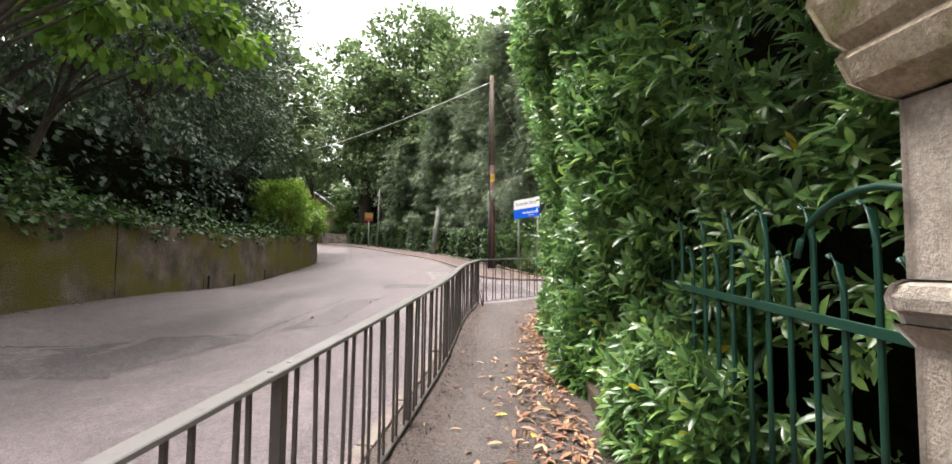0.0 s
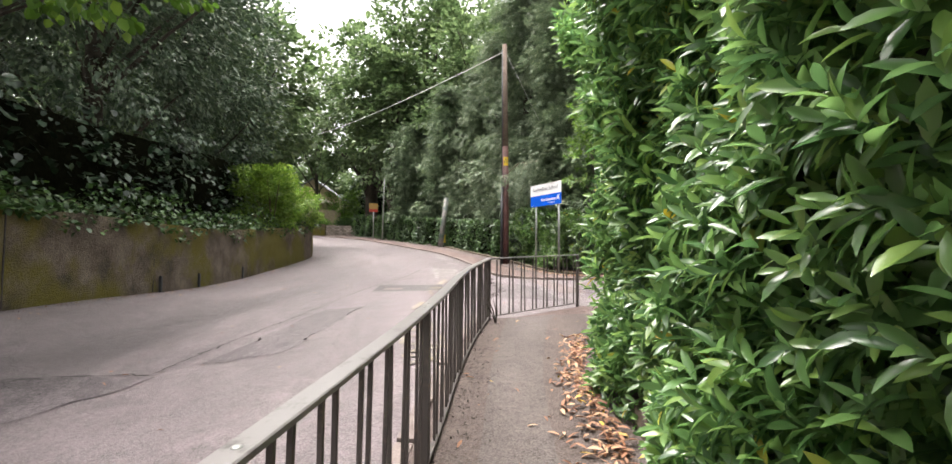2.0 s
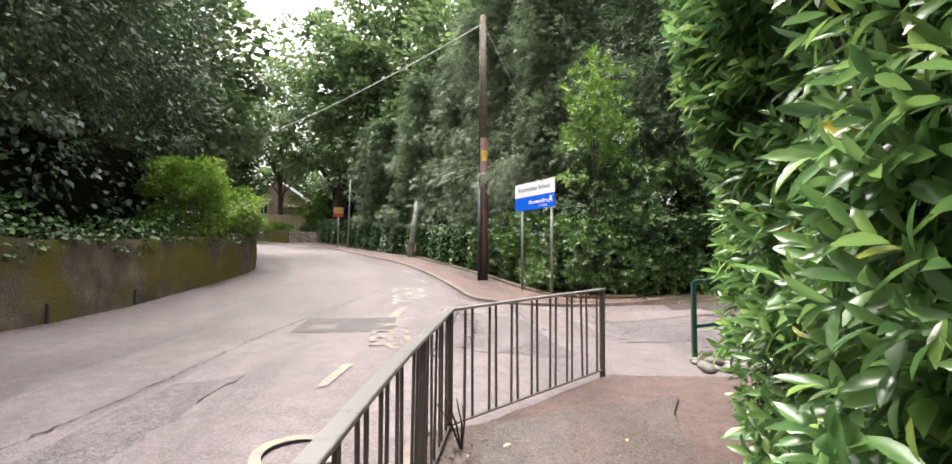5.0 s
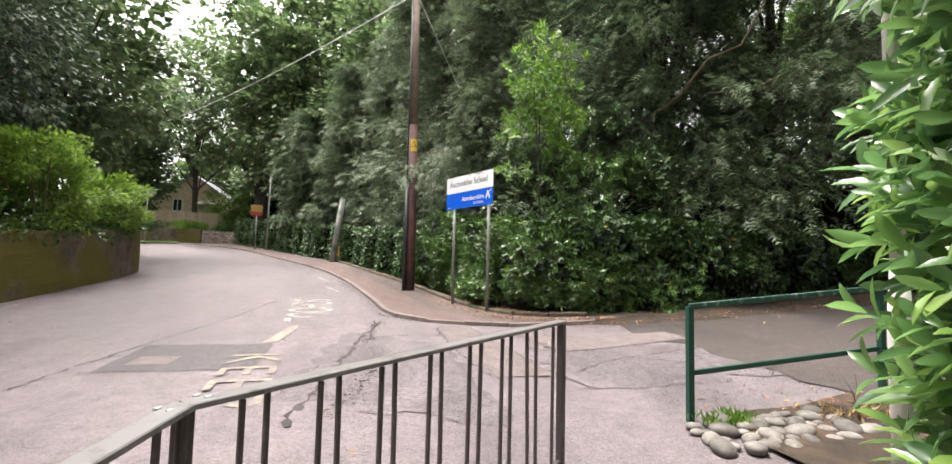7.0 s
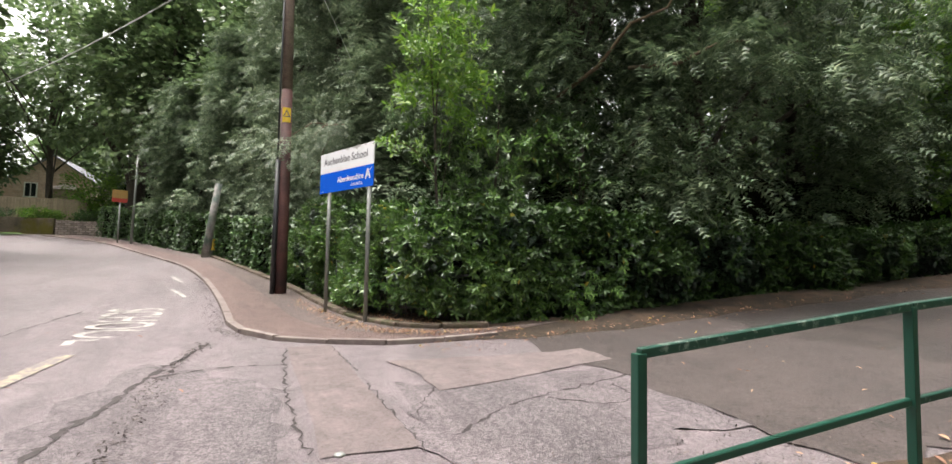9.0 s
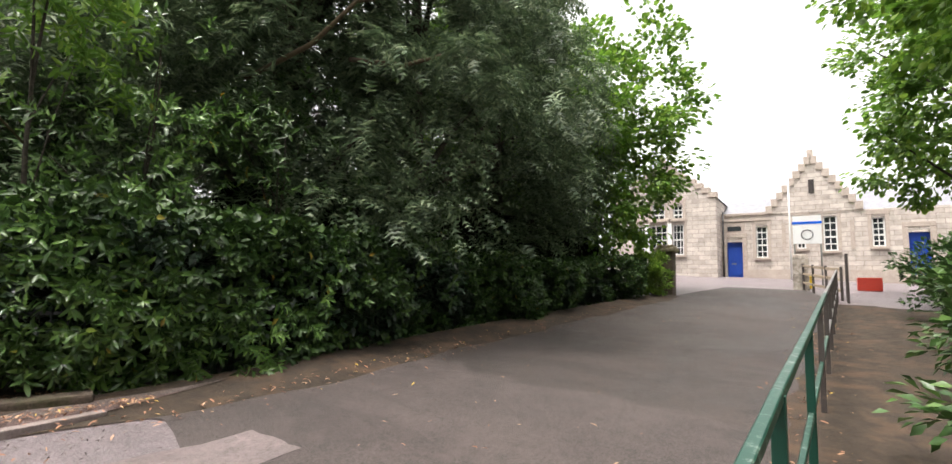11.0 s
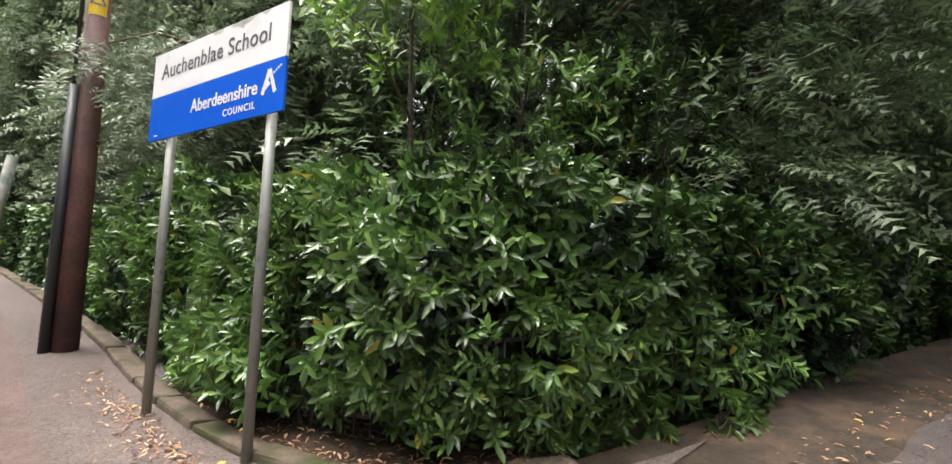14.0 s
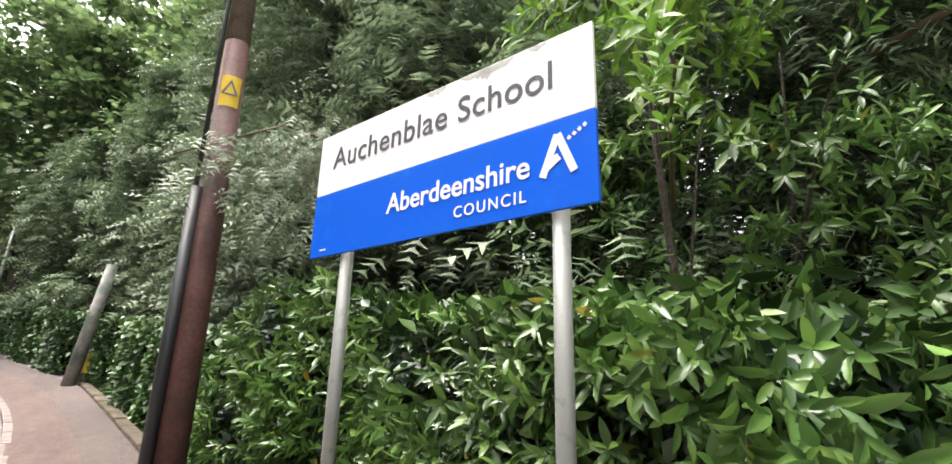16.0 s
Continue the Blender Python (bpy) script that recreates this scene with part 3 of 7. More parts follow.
def hedge_leaves(rng, n, line, height, depth, face):
    """Leaves on the front and top of a hedge along a plan line; face(u, v) bulges it. Returns places, axes, normals."""
    L = resample(line, 0.25)
    s = np.r_[0, np.cumsum(np.hypot(*np.diff(L[:, :2], axis=0).T))]
    u = rng.random(n) * s[-1]
    x, y = np.interp(u, s, L[:, 0]), np.interp(u, s, L[:, 1])
    T = np.stack([np.interp(u + 0.05, s, L[:, 0]) - np.interp(u - 0.05, s, L[:, 0]), np.interp(u + 0.05, s, L[:, 1]) - np.interp(u - 0.05, s, L[:, 1])], -1)
    T /= np.linalg.norm(T, axis=1, keepdims=True) + 1e-9
    F = np.stack([-T[:, 1], T[:, 0], np.zeros(n)], -1)
    hgt = np.interp(u, s, np.interp(np.linspace(0, 1, len(L)), np.linspace(0, 1, len(height)), height)) if isinstance(height, (list, tuple)) else np.full(n, height)
    v = rng.random(n)
    back = rng.random(n) ** 1.7 * depth
    bul = face(u, v * hgt)
    P = np.stack([x, y, land(x, y) + v * hgt], -1) + F * (bul - back)[:, None]
    return P, F, v, hgt


def shoots(rng, P, F, per, length, leaf, up=0.3, spread=0.5, splay=0.85):
    """Leafy shoots at places P that face F: leaves spiral round each shoot. Returns leaf places, axes, normals and lengths."""
    n = len(P)
    D = F * 0.85 + unit(rng, n) * spread + np.array([0, 0, up])
    D /= np.linalg.norm(D, axis=1, keepdims=True)
    X = np.cross(D, unit(rng, n))
    X /= np.linalg.norm(X, axis=1, keepdims=True)
    Y = np.cross(D, X)
    PP, AA, NN, SS = [], [], [], []
    for k in range(per):
        a = k * 2.4 + rng.random(n) * 0.5
        t = (k + 0.5) / per
        R = X * np.cos(a)[:, None] + Y * np.sin(a)[:, None]
        PP.append(P + D * (length * t - length)[..., None] if np.ndim(length) else P + D * (length * (t - 1)))
        w = splay * (1.15 - 0.7 * t)
        AA.append(D * (1 - 0.5 * w) + R * w + np.array([0, 0, -0.12]) + unit(rng, n) * 0.12)
        NN.append(D * 0.9 - R * 0.35 + np.array([0, 0, 0.45]))
        SS.append(leaf * (0.7 + 0.5 * rng.random(n)) * (1.05 - 0.35 * t))
    return np.concatenate(PP), np.concatenate(AA), np.concatenate(NN), np.concatenate(SS)


def gaps(rng, P, scale, keep):
    """Which places to keep, so that a hedge shows clumps and dark hollows."""
    v = np.array([noise.noise(Vector(p * scale)) for p in P])
    return rng.random(len(P)) < np.clip(keep + 1.9 * v, 0.06, 1)


# ---------------------------------------------------------------- ground, road, pavements
sheet("ground", -400, 420, -300, 700, 10, M_GRASS, -1.2, 0, "grassy ground reaching the horizon", "ground")
sheet("verge_soil", -30, 62, -30, 90, 1.0, M_SOIL, -0.1, 0.02, "dark bare soil under the trees", "soil")
RAIL = [(-1.75, -4.5), (-0.95, -0.4), (-0.55, 1.3), (-0.22, 2.9), (0.14, 4.9), (0.42, 7.4), (0.9, 9.85)]
KERB = [(6.0, 17.66), (5.4, 17.66), (4.34, 17.7), (3.13, 18.3), (2.55, 18.7), (1.95, 19.7), (1.75, 21.4), (1.2, 24.6), (0.6, 27.5), (-0.2, 30.5), (-1.2, 33.4), (-3.4, 38.5), (-6.2, 45), (-8.9, 50), (-13, 55)]
BACK = [(7.3, 17.85), (6.6, 17.85), (5.3, 18.1), (4.5, 18.65), (3.95, 19.9), (3.5, 21.6), (3.1, 23.9), (2.1, 27.5), (1.0, 31.5), (-0.1, 35.3), (-2.5, 40), (-4.9, 45.6), (-7.5, 51), (-11, 56.5)]
HEDGE = [(0.95, -0.2), (1.16, 2.3), (1.38, 4.0), (1.7, 6.8), (2.05, 8.0), (2.5, 9.9), (2.9, 10.5)]


def road_here(x, y):
    return x > -7.6 or (y > 27 and x > -34)


sheet("road", -34, 46, -28, 86, 0.5, M_ROAD, 0.0, 0.006, "worn grey asphalt road and school drive", "road", road_here)
rl = resample(RAIL, 0.5)
n_rl = len(rl)
hl = resample([(0.75, -4.5), *HEDGE], 0.5)
u_ = np.linspace(0, 1, n_rl)
hl = np.stack([np.interp(u_, np.linspace(0, 1, len(hl)), hl[:, k]) for k in (0, 1)], -1)
lo_edge = rl + np.array([-0.16, 0])
strip("pavement_1", lo_edge, hl + np.array([0.25, 0]), 0.05, 0.06, M_FOOT, "narrow worn asphalt footway strewn with leaves", "pavement", 8)
mid_l = rl * 0.42 + hl * 0.58
strip("pavement_patch", rl + np.array([0.3, 0]), mid_l, 0.062, 0.066, M_FOOTB, "newer asphalt repair strip along the footway", "pavement", 3)
kb = resample(KERB, 0.5)
bk = resample(BACK, 0.5)
bk = np.stack([np.interp(np.linspace(0, 1, len(kb)), np.linspace(0, 1, len(bk)), bk[:, k]) for k in (0, 1)], -1)
strip("pavement_2", kb, bk, 0.062, 0.1, M_PINK, "reddish asphalt pavement round the corner", "pavement", 6)
strip("pavement_band", kb * 0.45 + bk * 0.55, bk, 0.088, 0.106, M_FOOT, "dark asphalt strip along the back of the pavement", "pavement", 3)


def kerb_line(name, line, step, w, h, base, label, mat, first=0):
    t = thing(name, line[0][0], line[0][1], hz(*line[0][:2]), label, "kerb", kind="structure")
    pts = resample(line, step)
    rng = np.random.default_rng(len(pts))
    shared = None
    for a, b in zip(pts[:-1], pts[1:]):
        d = b - a
        length = math.hypot(*d)
        if shared is None:
            bm = bmesh.new()
            box(bm, (0, 0, 0), (1, w, h), 0, 0.012)
            shared = mesh_of("kerb_stone", bm, mat)
        ob = new("kerb_stone", shared)
        ob.parent = t
        ob.matrix_parent_inverse = t.matrix_world.inverted()
        c = (a + b) / 2
        slope = math.degrees(math.atan2(hz(*b) - hz(*a), length))
        ob.matrix_basis = pose(c[0], c[1], hz(*c) + base + rng.normal() * 0.006, 0, -slope, math.degrees(math.atan2(d[1], d[0]))) @ Matrix.Diagonal((length - 0.012, 1, 1, 1))
    return t


kerb_line("kerb_1", KERB, 0.9, 0.13, 0.24, -0.045, "worn pale kerb stones round the corner", M_KERB)
kerb_line("kerb_2", (rl + np.array([-0.2, 0])).tolist(), 0.9, 0.12, 0.24, -0.04, "worn kerb stones below the guard rail", M_KERB)
low = thing("low_wall_1", 3.5, 21.5, hz(3.5, 21.5), "low mossy sandstone kerb wall under the hedge", "low wall", kind="structure")


def low_stones(parent, line, step, w, h, seed):
    rng = np.random.default_rng(seed)
    pts = resample(line, step)
    meshes = []
    for k in range(4):
        bm = bmesh.new()
        box(bm, (0, 0, 0), (1, w, h), 0, 0.03)
        bmesh.ops.subdivide_edges(bm, edges=[e for e in bm.edges if e.calc_length() > 0.3], cuts=2)
        for v in bm.verts:
            v.co += Vector((0, 0.014, 0.014)) * noise.noise(v.co * 5 + Vector((k * 7, 0, 0)))
        meshes.append(mesh_of("coping_stone", bm, M_LOWSTONE))
    for i, (a, b) in enumerate(zip(pts[:-1], pts[1:])):
        d, c = b - a, (a + b) / 2
        length = math.hypot(*d)
        ob = new("coping_stone", meshes[i % 4])
        ob.parent = parent
        ob.matrix_parent_inverse = parent.matrix_world.inverted()
        ob.matrix_basis = pose(c[0], c[1], hz(*c) + h * 0.32 + 0.05 + rng.normal() * 0.008, rng.normal() * 1.5, -math.degrees(math.atan2(hz(*b) - hz(*a), length)), math.degrees(math.atan2(d[1], d[0]))) @ Matrix.Diagonal((length - 0.015, 1, 1, 1))


low_stones(low, [(p[0] + 0.06, p[1] + 0.08) for p in [(5.95, 17.95), *BACK[2:10]]], 0.8, 0.22, 0.15, 3)
low2 = thing("low_wall_2", 1.4, 4, hz(1.4, 4), "low mossy stone edging along the footway", "low wall", kind="structure")
low_stones(low2, [(1.05, -0.2), (1.26, 2.3), (1.46, 4.0), (1.76, 6.4), (2.08, 7.5), (2.45, 8.4), (2.95, 9.05), (3.7, 9.5)], 1.0, 0.14, 0.2, 4)
# ---- the school drive, its colour darkened for tree shade
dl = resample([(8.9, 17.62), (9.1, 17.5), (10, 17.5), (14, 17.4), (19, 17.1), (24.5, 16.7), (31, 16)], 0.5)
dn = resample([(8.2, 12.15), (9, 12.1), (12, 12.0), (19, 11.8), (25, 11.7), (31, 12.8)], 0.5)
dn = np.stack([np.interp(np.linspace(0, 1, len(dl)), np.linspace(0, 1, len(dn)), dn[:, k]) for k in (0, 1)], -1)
strip("drive", dl, dn, 0.008, 0.008, M_DRIVE, "damp asphalt school drive, its colour darkened for tree shade", "drive", 10)
el = resample([(5.3, 17.6), (6.0, 17.3), (7, 17.1), (9, 17.05), (14, 16.9), (19, 16.6), (23.5, 16.4)], 0.3)
er = resample([(5.3, 18.15), (6.0, 18.15), (7, 18.1), (9, 18.1), (14, 17.9), (19, 17.5), (23.5, 17.1)], 0.3)
wob = (0.07 * np.sin(np.arange(len(el)) * 0.43) + 0.05 * np.sin(np.arange(len(el)) * 1.1))[:, None] * np.array([[0, 1.0]])
er = np.stack([np.interp(np.linspace(0, 1, len(el)), np.linspace(0, 1, len(er)), er[:, k]) for k in (0, 1)], -1)
strip("soil_edge", el + wob, er, 0.012, 0.12, M_SOIL, "damp leafy soil along the drive edge", "soil", 3)
cl_ = resample([(5.95, 18.1), (5.3, 18.3), (4.65, 18.85), (4.15, 19.95), (3.72, 21.6)], 0.3)
ci_ = resample([(6.4, 18.9), (5.95, 19.0), (5.3, 19.5), (4.85, 20.4), (4.45, 21.9)], 0.3)
ci_ = np.stack([np.interp(np.linspace(0, 1, len(cl_)), np.linspace(0, 1, len(ci_)), ci_[:, k]) for k in (0, 1)], -1)
strip("soil_corner", cl_, ci_, 0.13, 0.2, M_SOIL, "leafy soil behind the low stones under the hedge", "soil", 4)
gl = resample([(4.4, 11.0), (8, 11.0), (14, 10.9), (24, 10.7)], 0.3)
gr_ = resample([(4.4, 12.1), (6, 12.3), (8, 12.35), (14, 12.2), (24, 12.0)], 0.3)
gr_ = np.stack([np.interp(np.linspace(0, 1, len(gl)), np.linspace(0, 1, len(gr_)), gr_[:, k]) for k in (0, 1)], -1)
gr_ = gr_ + (0.08 * np.sin(np.arange(len(gr_)) * 0.37) + 0.06 * np.sin(np.arange(len(gr_)) * 1.3))[:, None] * np.array([[0, 1.0]])
strip("soil_bed", gl, gr_, 0.05, 0.015, M_SOIL, "bare soil bed under the drive rail", "soil", 3)

# ---- patches, cracks and paint on the road


def flat_patch(name, corners, mat, lift, label, category="road patch", n=6, wob=0.0, kind="structure"):
    """A thin patch on the land with uneven edges: corners in order, in plan."""
    a, b, c, d = [np.array(p, float) for p in corners]
    v, f = [], []
    for j in range(n + 1):
        for i in range(n + 1):
            u, w = i / n, j / n
            p = (a * (1 - u) + b * u) * (1 - w) + (d * (1 - u) + c * u) * w
            if wob and (i in (0, n) or j in (0, n)):
                p = p + wob * np.array([noise.noise(Vector((p[0] * 3, p[1] * 3, 1))), noise.noise(Vector((p[0] * 3, p[1] * 3, 5)))])
            v.append((p[0], p[1], hz(p[0], p[1]) + lift))
    for j in range(n):
        for i in range(n):
            q = j * (n + 1) + i
            f.append((q, q + 1, q + n + 2, q + n + 1))
    return tagged(data_part(name, v, f, mat), label, category, kind=kind)


def crack(line, width, seed):
    """A tarred crack that wanders along a plan line."""
    rng = np.random.default_rng(seed)
    P = resample(line, 0.08)
    P = P + rng.normal(size=P.shape) * 0.022
    w = width * (0.1 + 0.85 * rng.random(len(P)) ** 1.6)
    d = np.gradient(P, axis=0)
    d /= np.linalg.norm(d, axis=1, keepdims=True) + 1e-9
    s = np.stack([-d[:, 1], d[:, 0]], -1)
    return strip("road_crack", P - s * w[:, None] / 2, P + s * w[:, None] / 2, 0.011, 0.011, M_CRACK, "dark open crack in the asphalt", "crack", 1)


flat_patch("road_patch", [(-1.65, 14.9), (0.15, 14.7), (0.1, 16.4), (-1.7, 16.6)], M_PATCH, 0.01, "dark square asphalt repair in the road", wob=0.05)
flat_patch("road_patch", [(2.97, 13.9), (3.7, 13.9), (3.44, 18.0), (2.84, 18.0)], M_PALE, 0.01, "pale asphalt trench strip across the drive mouth", wob=0.05)
flat_patch("road_patch", [(4.3, 15.2), (6.6, 15.5), (6.7, 16.2), (4.0, 16.7)], M_PALE, 0.016, "pale asphalt repair on the drive", wob=0.15)
# Mid-tone step that softens the edge of the drive's painted shade.
flat_patch("drive_mouth", [(6.3, 12.2), (9.4, 12.25), (9.9, 17.4), (6.2, 17.55)], M_DRIVEB, 0.0122, "gritty brown asphalt at the drive mouth, part-darkened for tree shade", "drive", 14, 0.3)
flat_patch("pavement_3", [(0.95, 9.8), (2.7, 8.9), (4.6, 11.1), (2.8, 11.45)], M_PINK, 0.02, "reddish asphalt at the end of the footway", "pavement", 10, 0.06)
flat_patch("road_patch", [(-6.1, 5.2), (-4.0, 5.5), (-3.0, 7.85), (-4.55, 7.95)], M_CRAZED, 0.009, "crazed rough old asphalt beside a crack", n=12, wob=0.25)
flat_patch("road_patch", [(-2.75, 8.3), (-1.85, 8.45), (-1.4, 12.0), (-2.05, 11.9)], M_CRAZED, 0.006, "crazed rough old asphalt beside a crack", n=16, wob=0.16)
flat_patch("road_patch", [(0.5, 13.4), (2.7, 12.4), (2.75, 15.8), (1.2, 17.4)], M_CRAZED, 0.006, "crazed gritty asphalt at the drive mouth", n=16, wob=0.3)
flat_patch("road_patch", [(3.8, 13.2), (6.4, 13.3), (6.2, 15.3), (3.75, 15.6)], M_CRAZED, 0.0075, "crazed gritty asphalt before the drive rail", n=14, wob=0.3)
crack([(-3.1, 7.9), (-2.8, 9.9), (-2.3, 11.7), (-1.9, 16.0), (-1.2, 19.8), (-0.8, 22.0)], 0.05, 1)
crack([(-6.4, 5.5), (-5.2, 6.9), (-4.5, 7.95), (-3.1, 7.9)], 0.05, 2)
crack([(0.8, 12.6), (1.0, 13.9), (1.16, 15.0), (1.4, 16.9), (1.75, 18.6)], 0.12, 3)
crack([(2.9, 14.0), (2.75, 15.6), (2.8, 17.9)], 0.04, 4)
crack([(3.7, 13.8), (3.6, 15.8), (3.45, 17.9)], 0.03, 5)
crack([(1.4, 16.6), (2.1, 17.0), (2.8, 16.9)], 0.07, 6)
crack([(4.0, 14.0), (4.8, 14.6), (5.9, 14.8), (6.8, 15.0)], 0.06, 7)
crack([(5.2, 14.6), (5.5, 14.1), (6.0, 14.2), (6.0, 14.7)], 0.05, 8)
crack([(1.05, 6.4), (1.1, 7.26), (1.21, 7.72), (1.75, 8.48), (2.2, 9.0)], 0.03, 9)
crack([(4.2, 15.3), (5.1, 15.7), (6.0, 16.0)], 0.03, 11)
crack([(6.0, 16.0), (6.9, 15.8), (6.2, 15.3), (6.9, 15.1)], 0.06, 12)
crack([(3.8, 14.6), (4.2, 15.3), (4.4, 15.9)], 0.025, 13)
crack([(-4.9, 9.5), (-3.6, 12.6), (-3.3, 16.4)], 0.02, 14)
crack([(0.62, -0.5), (0.75, 1.5), (0.92, 4.0), (1.05, 6.4)], 0.03, 10)


def road_text(body, x, y, rz, size, stretch, mat, label, space=1.0):
    c = bpy.data.curves.new("road_lettering", "FONT")
    c.body, c.size, c.extrude, c.align_x, c.align_y, c.space_character = body, size, 0.001, "CENTER", "CENTER", space
    c.materials.append(mat)
    ob = new("road_lettering", c)
    sy = math.degrees(math.atan2(hz(x, y + 1) - hz(x, y - 1), 2))
    ob.matrix_world = pose(x, y, hz(x, y) + 0.014, sy, 0, 0) @ pose(0, 0, 0, 0, 0, rz) @ Matrix.Diagonal((1, stretch, 1, 1))
    return tagged(ob, label, "road marking")


road_text("SCHOOL", 0.15, 20.6, -86, 0.8, 1.75, M_ROADPAINT, "worn pale road lettering beside the kerb")
road_text("KEEP", 0.08, 14.4, -86, 1.0, 0.92, M_ROADYEL, "worn yellow road lettering beside the kerb", 1.25)
road_text("CLEAR", -0.12, 8.7, -82, 0.9, 1.0, M_ROADFAINT, "worn yellow road lettering near the guard rail")
flat_patch("manhole_cover", [(-1.45, 15.2), (-0.95, 15.15), (-0.93, 15.65), (-1.43, 15.7)], M_PALE, 0.014, "pale square manhole cover in the dark patch", "manhole", 3)
flat_patch("road_line", [(-0.45, 11.35), (-0.33, 11.35), (-0.2, 12.3), (-0.32, 12.3)], M_ROADYEL, 0.012, "worn yellow road dash", "road marking", 3, 0.02)
flat_patch("road_line", [(-0.08, 16.5), (0.11, 16.5), (0.27, 18.2), (0.07, 18.2)], M_ROADYEL, 0.012, "worn yellow road dash", "road marking", 3, 0.02)
for k, (ax, ay, bx, by, w) in enumerate([(0.7, 23.6, 0.2, 25.0, 0.1), (0.2, 26.5, -0.3, 28, 0.1)]):
    dx, dy = bx - ax, by - ay
    q = math.hypot(dx, dy)
    ox, oy = -dy / q * w / 2, dx / q * w / 2
    flat_patch("road_line", [(ax - ox, ay - oy), (bx - ox, by - oy), (bx + ox, by + oy), (ax + ox, ay + oy)], M_ROADPAINT, 0.012, "worn road paint mark", "road marking", 4, 0.04)

# ---------------------------------------------------------------- retaining wall across the road
WALL = [(-6.9, -24), (-6.9, 0), (-6.85, 12), (-6.8, 20), (-6.75, 26), (-6.9, 29), (-7.6, 31.3), (-9.6, 33.5), (-13.5, 35.5)]
wp = resample(WALL, 0.4)


def wall_solid(name, P, height, thick, mat, label, category, rough=0.02, cols=5):
    """A wall on the land along plan points, its face slightly uneven; thick goes to the left of the line."""
    d = np.gradient(P, axis=0)
    d /= np.linalg.norm(d, axis=1, keepdims=True)
    s = np.stack([-d[:, 1], d[:, 0]], -1)
    prof = [(0, -0.4)] + [(0, k / cols) for k in range(cols + 1)] + [(1, 1), (1, -0.4)]
    v, f = [], []
    for p, q in zip(P, s):
        z = hz(*p)
        for o, h in prof:
            z1 = z + h * height
            e = rough * noise.noise(Vector((p[0] * 1.3, p[1] * 1.3, z1 * 1.6)))
            w = p + q * (o * thick + (e if o == 0 else 0))
            v.append((w[0], w[1], z1 + (rough * noise.noise(Vector((p[0], p[1], 9))) if h == 1 else 0)))
    k = len(prof)
    for i in range(len(P) - 1):
        for j in range(k - 1):
            f.append((i * k + j, (i + 1) * k + j, (i + 1) * k + j + 1, i * k + j + 1))
    f += [tuple(range(k)), tuple((len(P) - 1) * k + j for j in range(k - 1, -1, -1))]
    ob = data_part(name, v, f, mat, smooth=False)
    return tagged(ob, label, category, kind="structure")


wall_w = wall_solid("wall_west", wp, 1.68, 0.4, M_WALL, "long mossy rendered retaining wall beside the road", "wall", 0.05, 6)
for y in [*np.arange(-6, 28, 4.1)]:
    bm = bmesh.new()
    box(bm, (-6.85, y, hz(-6.9, y) + 0.8), (0.02, 0.022, 1.55), 0, 0)
    part("wall_joint", bm, M_CRACK, wall_w, "dark open joint in the wall")
for y in (14.7, 16.6, 19.6):
    bm = bmesh.new()
    box(bm, (-6.78, y, hz(-6.8, y) + 0.17), (0.06, 0.07, 0.46), 0, 0.01)
    tagged(part("iron_stub", bm, M_BLACK), "short dark iron stub at the foot of the wall", "stub", "stubs along the wall")


# soil of the raised ground behind the wall
def raised(name, x0, x1, y0, y1, lift, label):
    return sheet(name, x0, x1, y0, y1, 1.0, M_SOIL, lift, 0.06, label, "soil", lambda x, y: x < -7.2 - max(0, y - 29) * 1.1)


raised("raised_ground", -40, -7, -30, 36, 1.58, "dark raised soil behind the retaining wall")

# ---------------------------------------------------------------- guard rail
gr = thing("guard_rail", 0.1, 4.9, hz(0.1, 4.9), "weathered steel pedestrian guard rail along the footway", "guard rail")
rp = resample(RAIL, 0.15)
rp = rp[rp[:, 1] > -3.2]
corner_run = np.stack([np.linspace(0.9, 2.72, 17), np.linspace(9.85, 11.4, 17)], -1)
BAR = bmesh.new()
box(BAR, (0, 0, 0.49), (0.016, 0.016, 0.88), 0, 0)
BAR = mesh_of("bar", BAR, M_STEEL)


def bent_bar(name, pts, w, h, mat, parent):
    """A flat bar of section w x h bent along points, as one solid."""
    P = np.array(pts)
    d = np.gradient(P, axis=0)
    d /= np.linalg.norm(d, axis=1, keepdims=True)
    s = np.stack([-d[:, 1], d[:, 0], 0 * d[:, 0]], -1)
    v, f = [], []
    for p, q in zip(P, s):
        for a, b in ((-0.5, -0.5), (0.5, -0.5), (0.5, 0.3), (0.44, 0.5), (-0.44, 0.5), (-0.5, 0.3)):
            v.append(tuple(p + q * a * w + np.array([0, 0, b * h])))
    for i in range(len(P) - 1):
        for k in range(6):
            f.append((i * 6 + k, i * 6 + (k + 1) % 6, i * 6 + 6 + (k + 1) % 6, i * 6 + 6 + k))
    f += [(5, 4, 3, 2, 1, 0), tuple((len(P) - 1) * 6 + k for k in range(6))]
    return data_part(name, v, f, mat, parent, "", False)


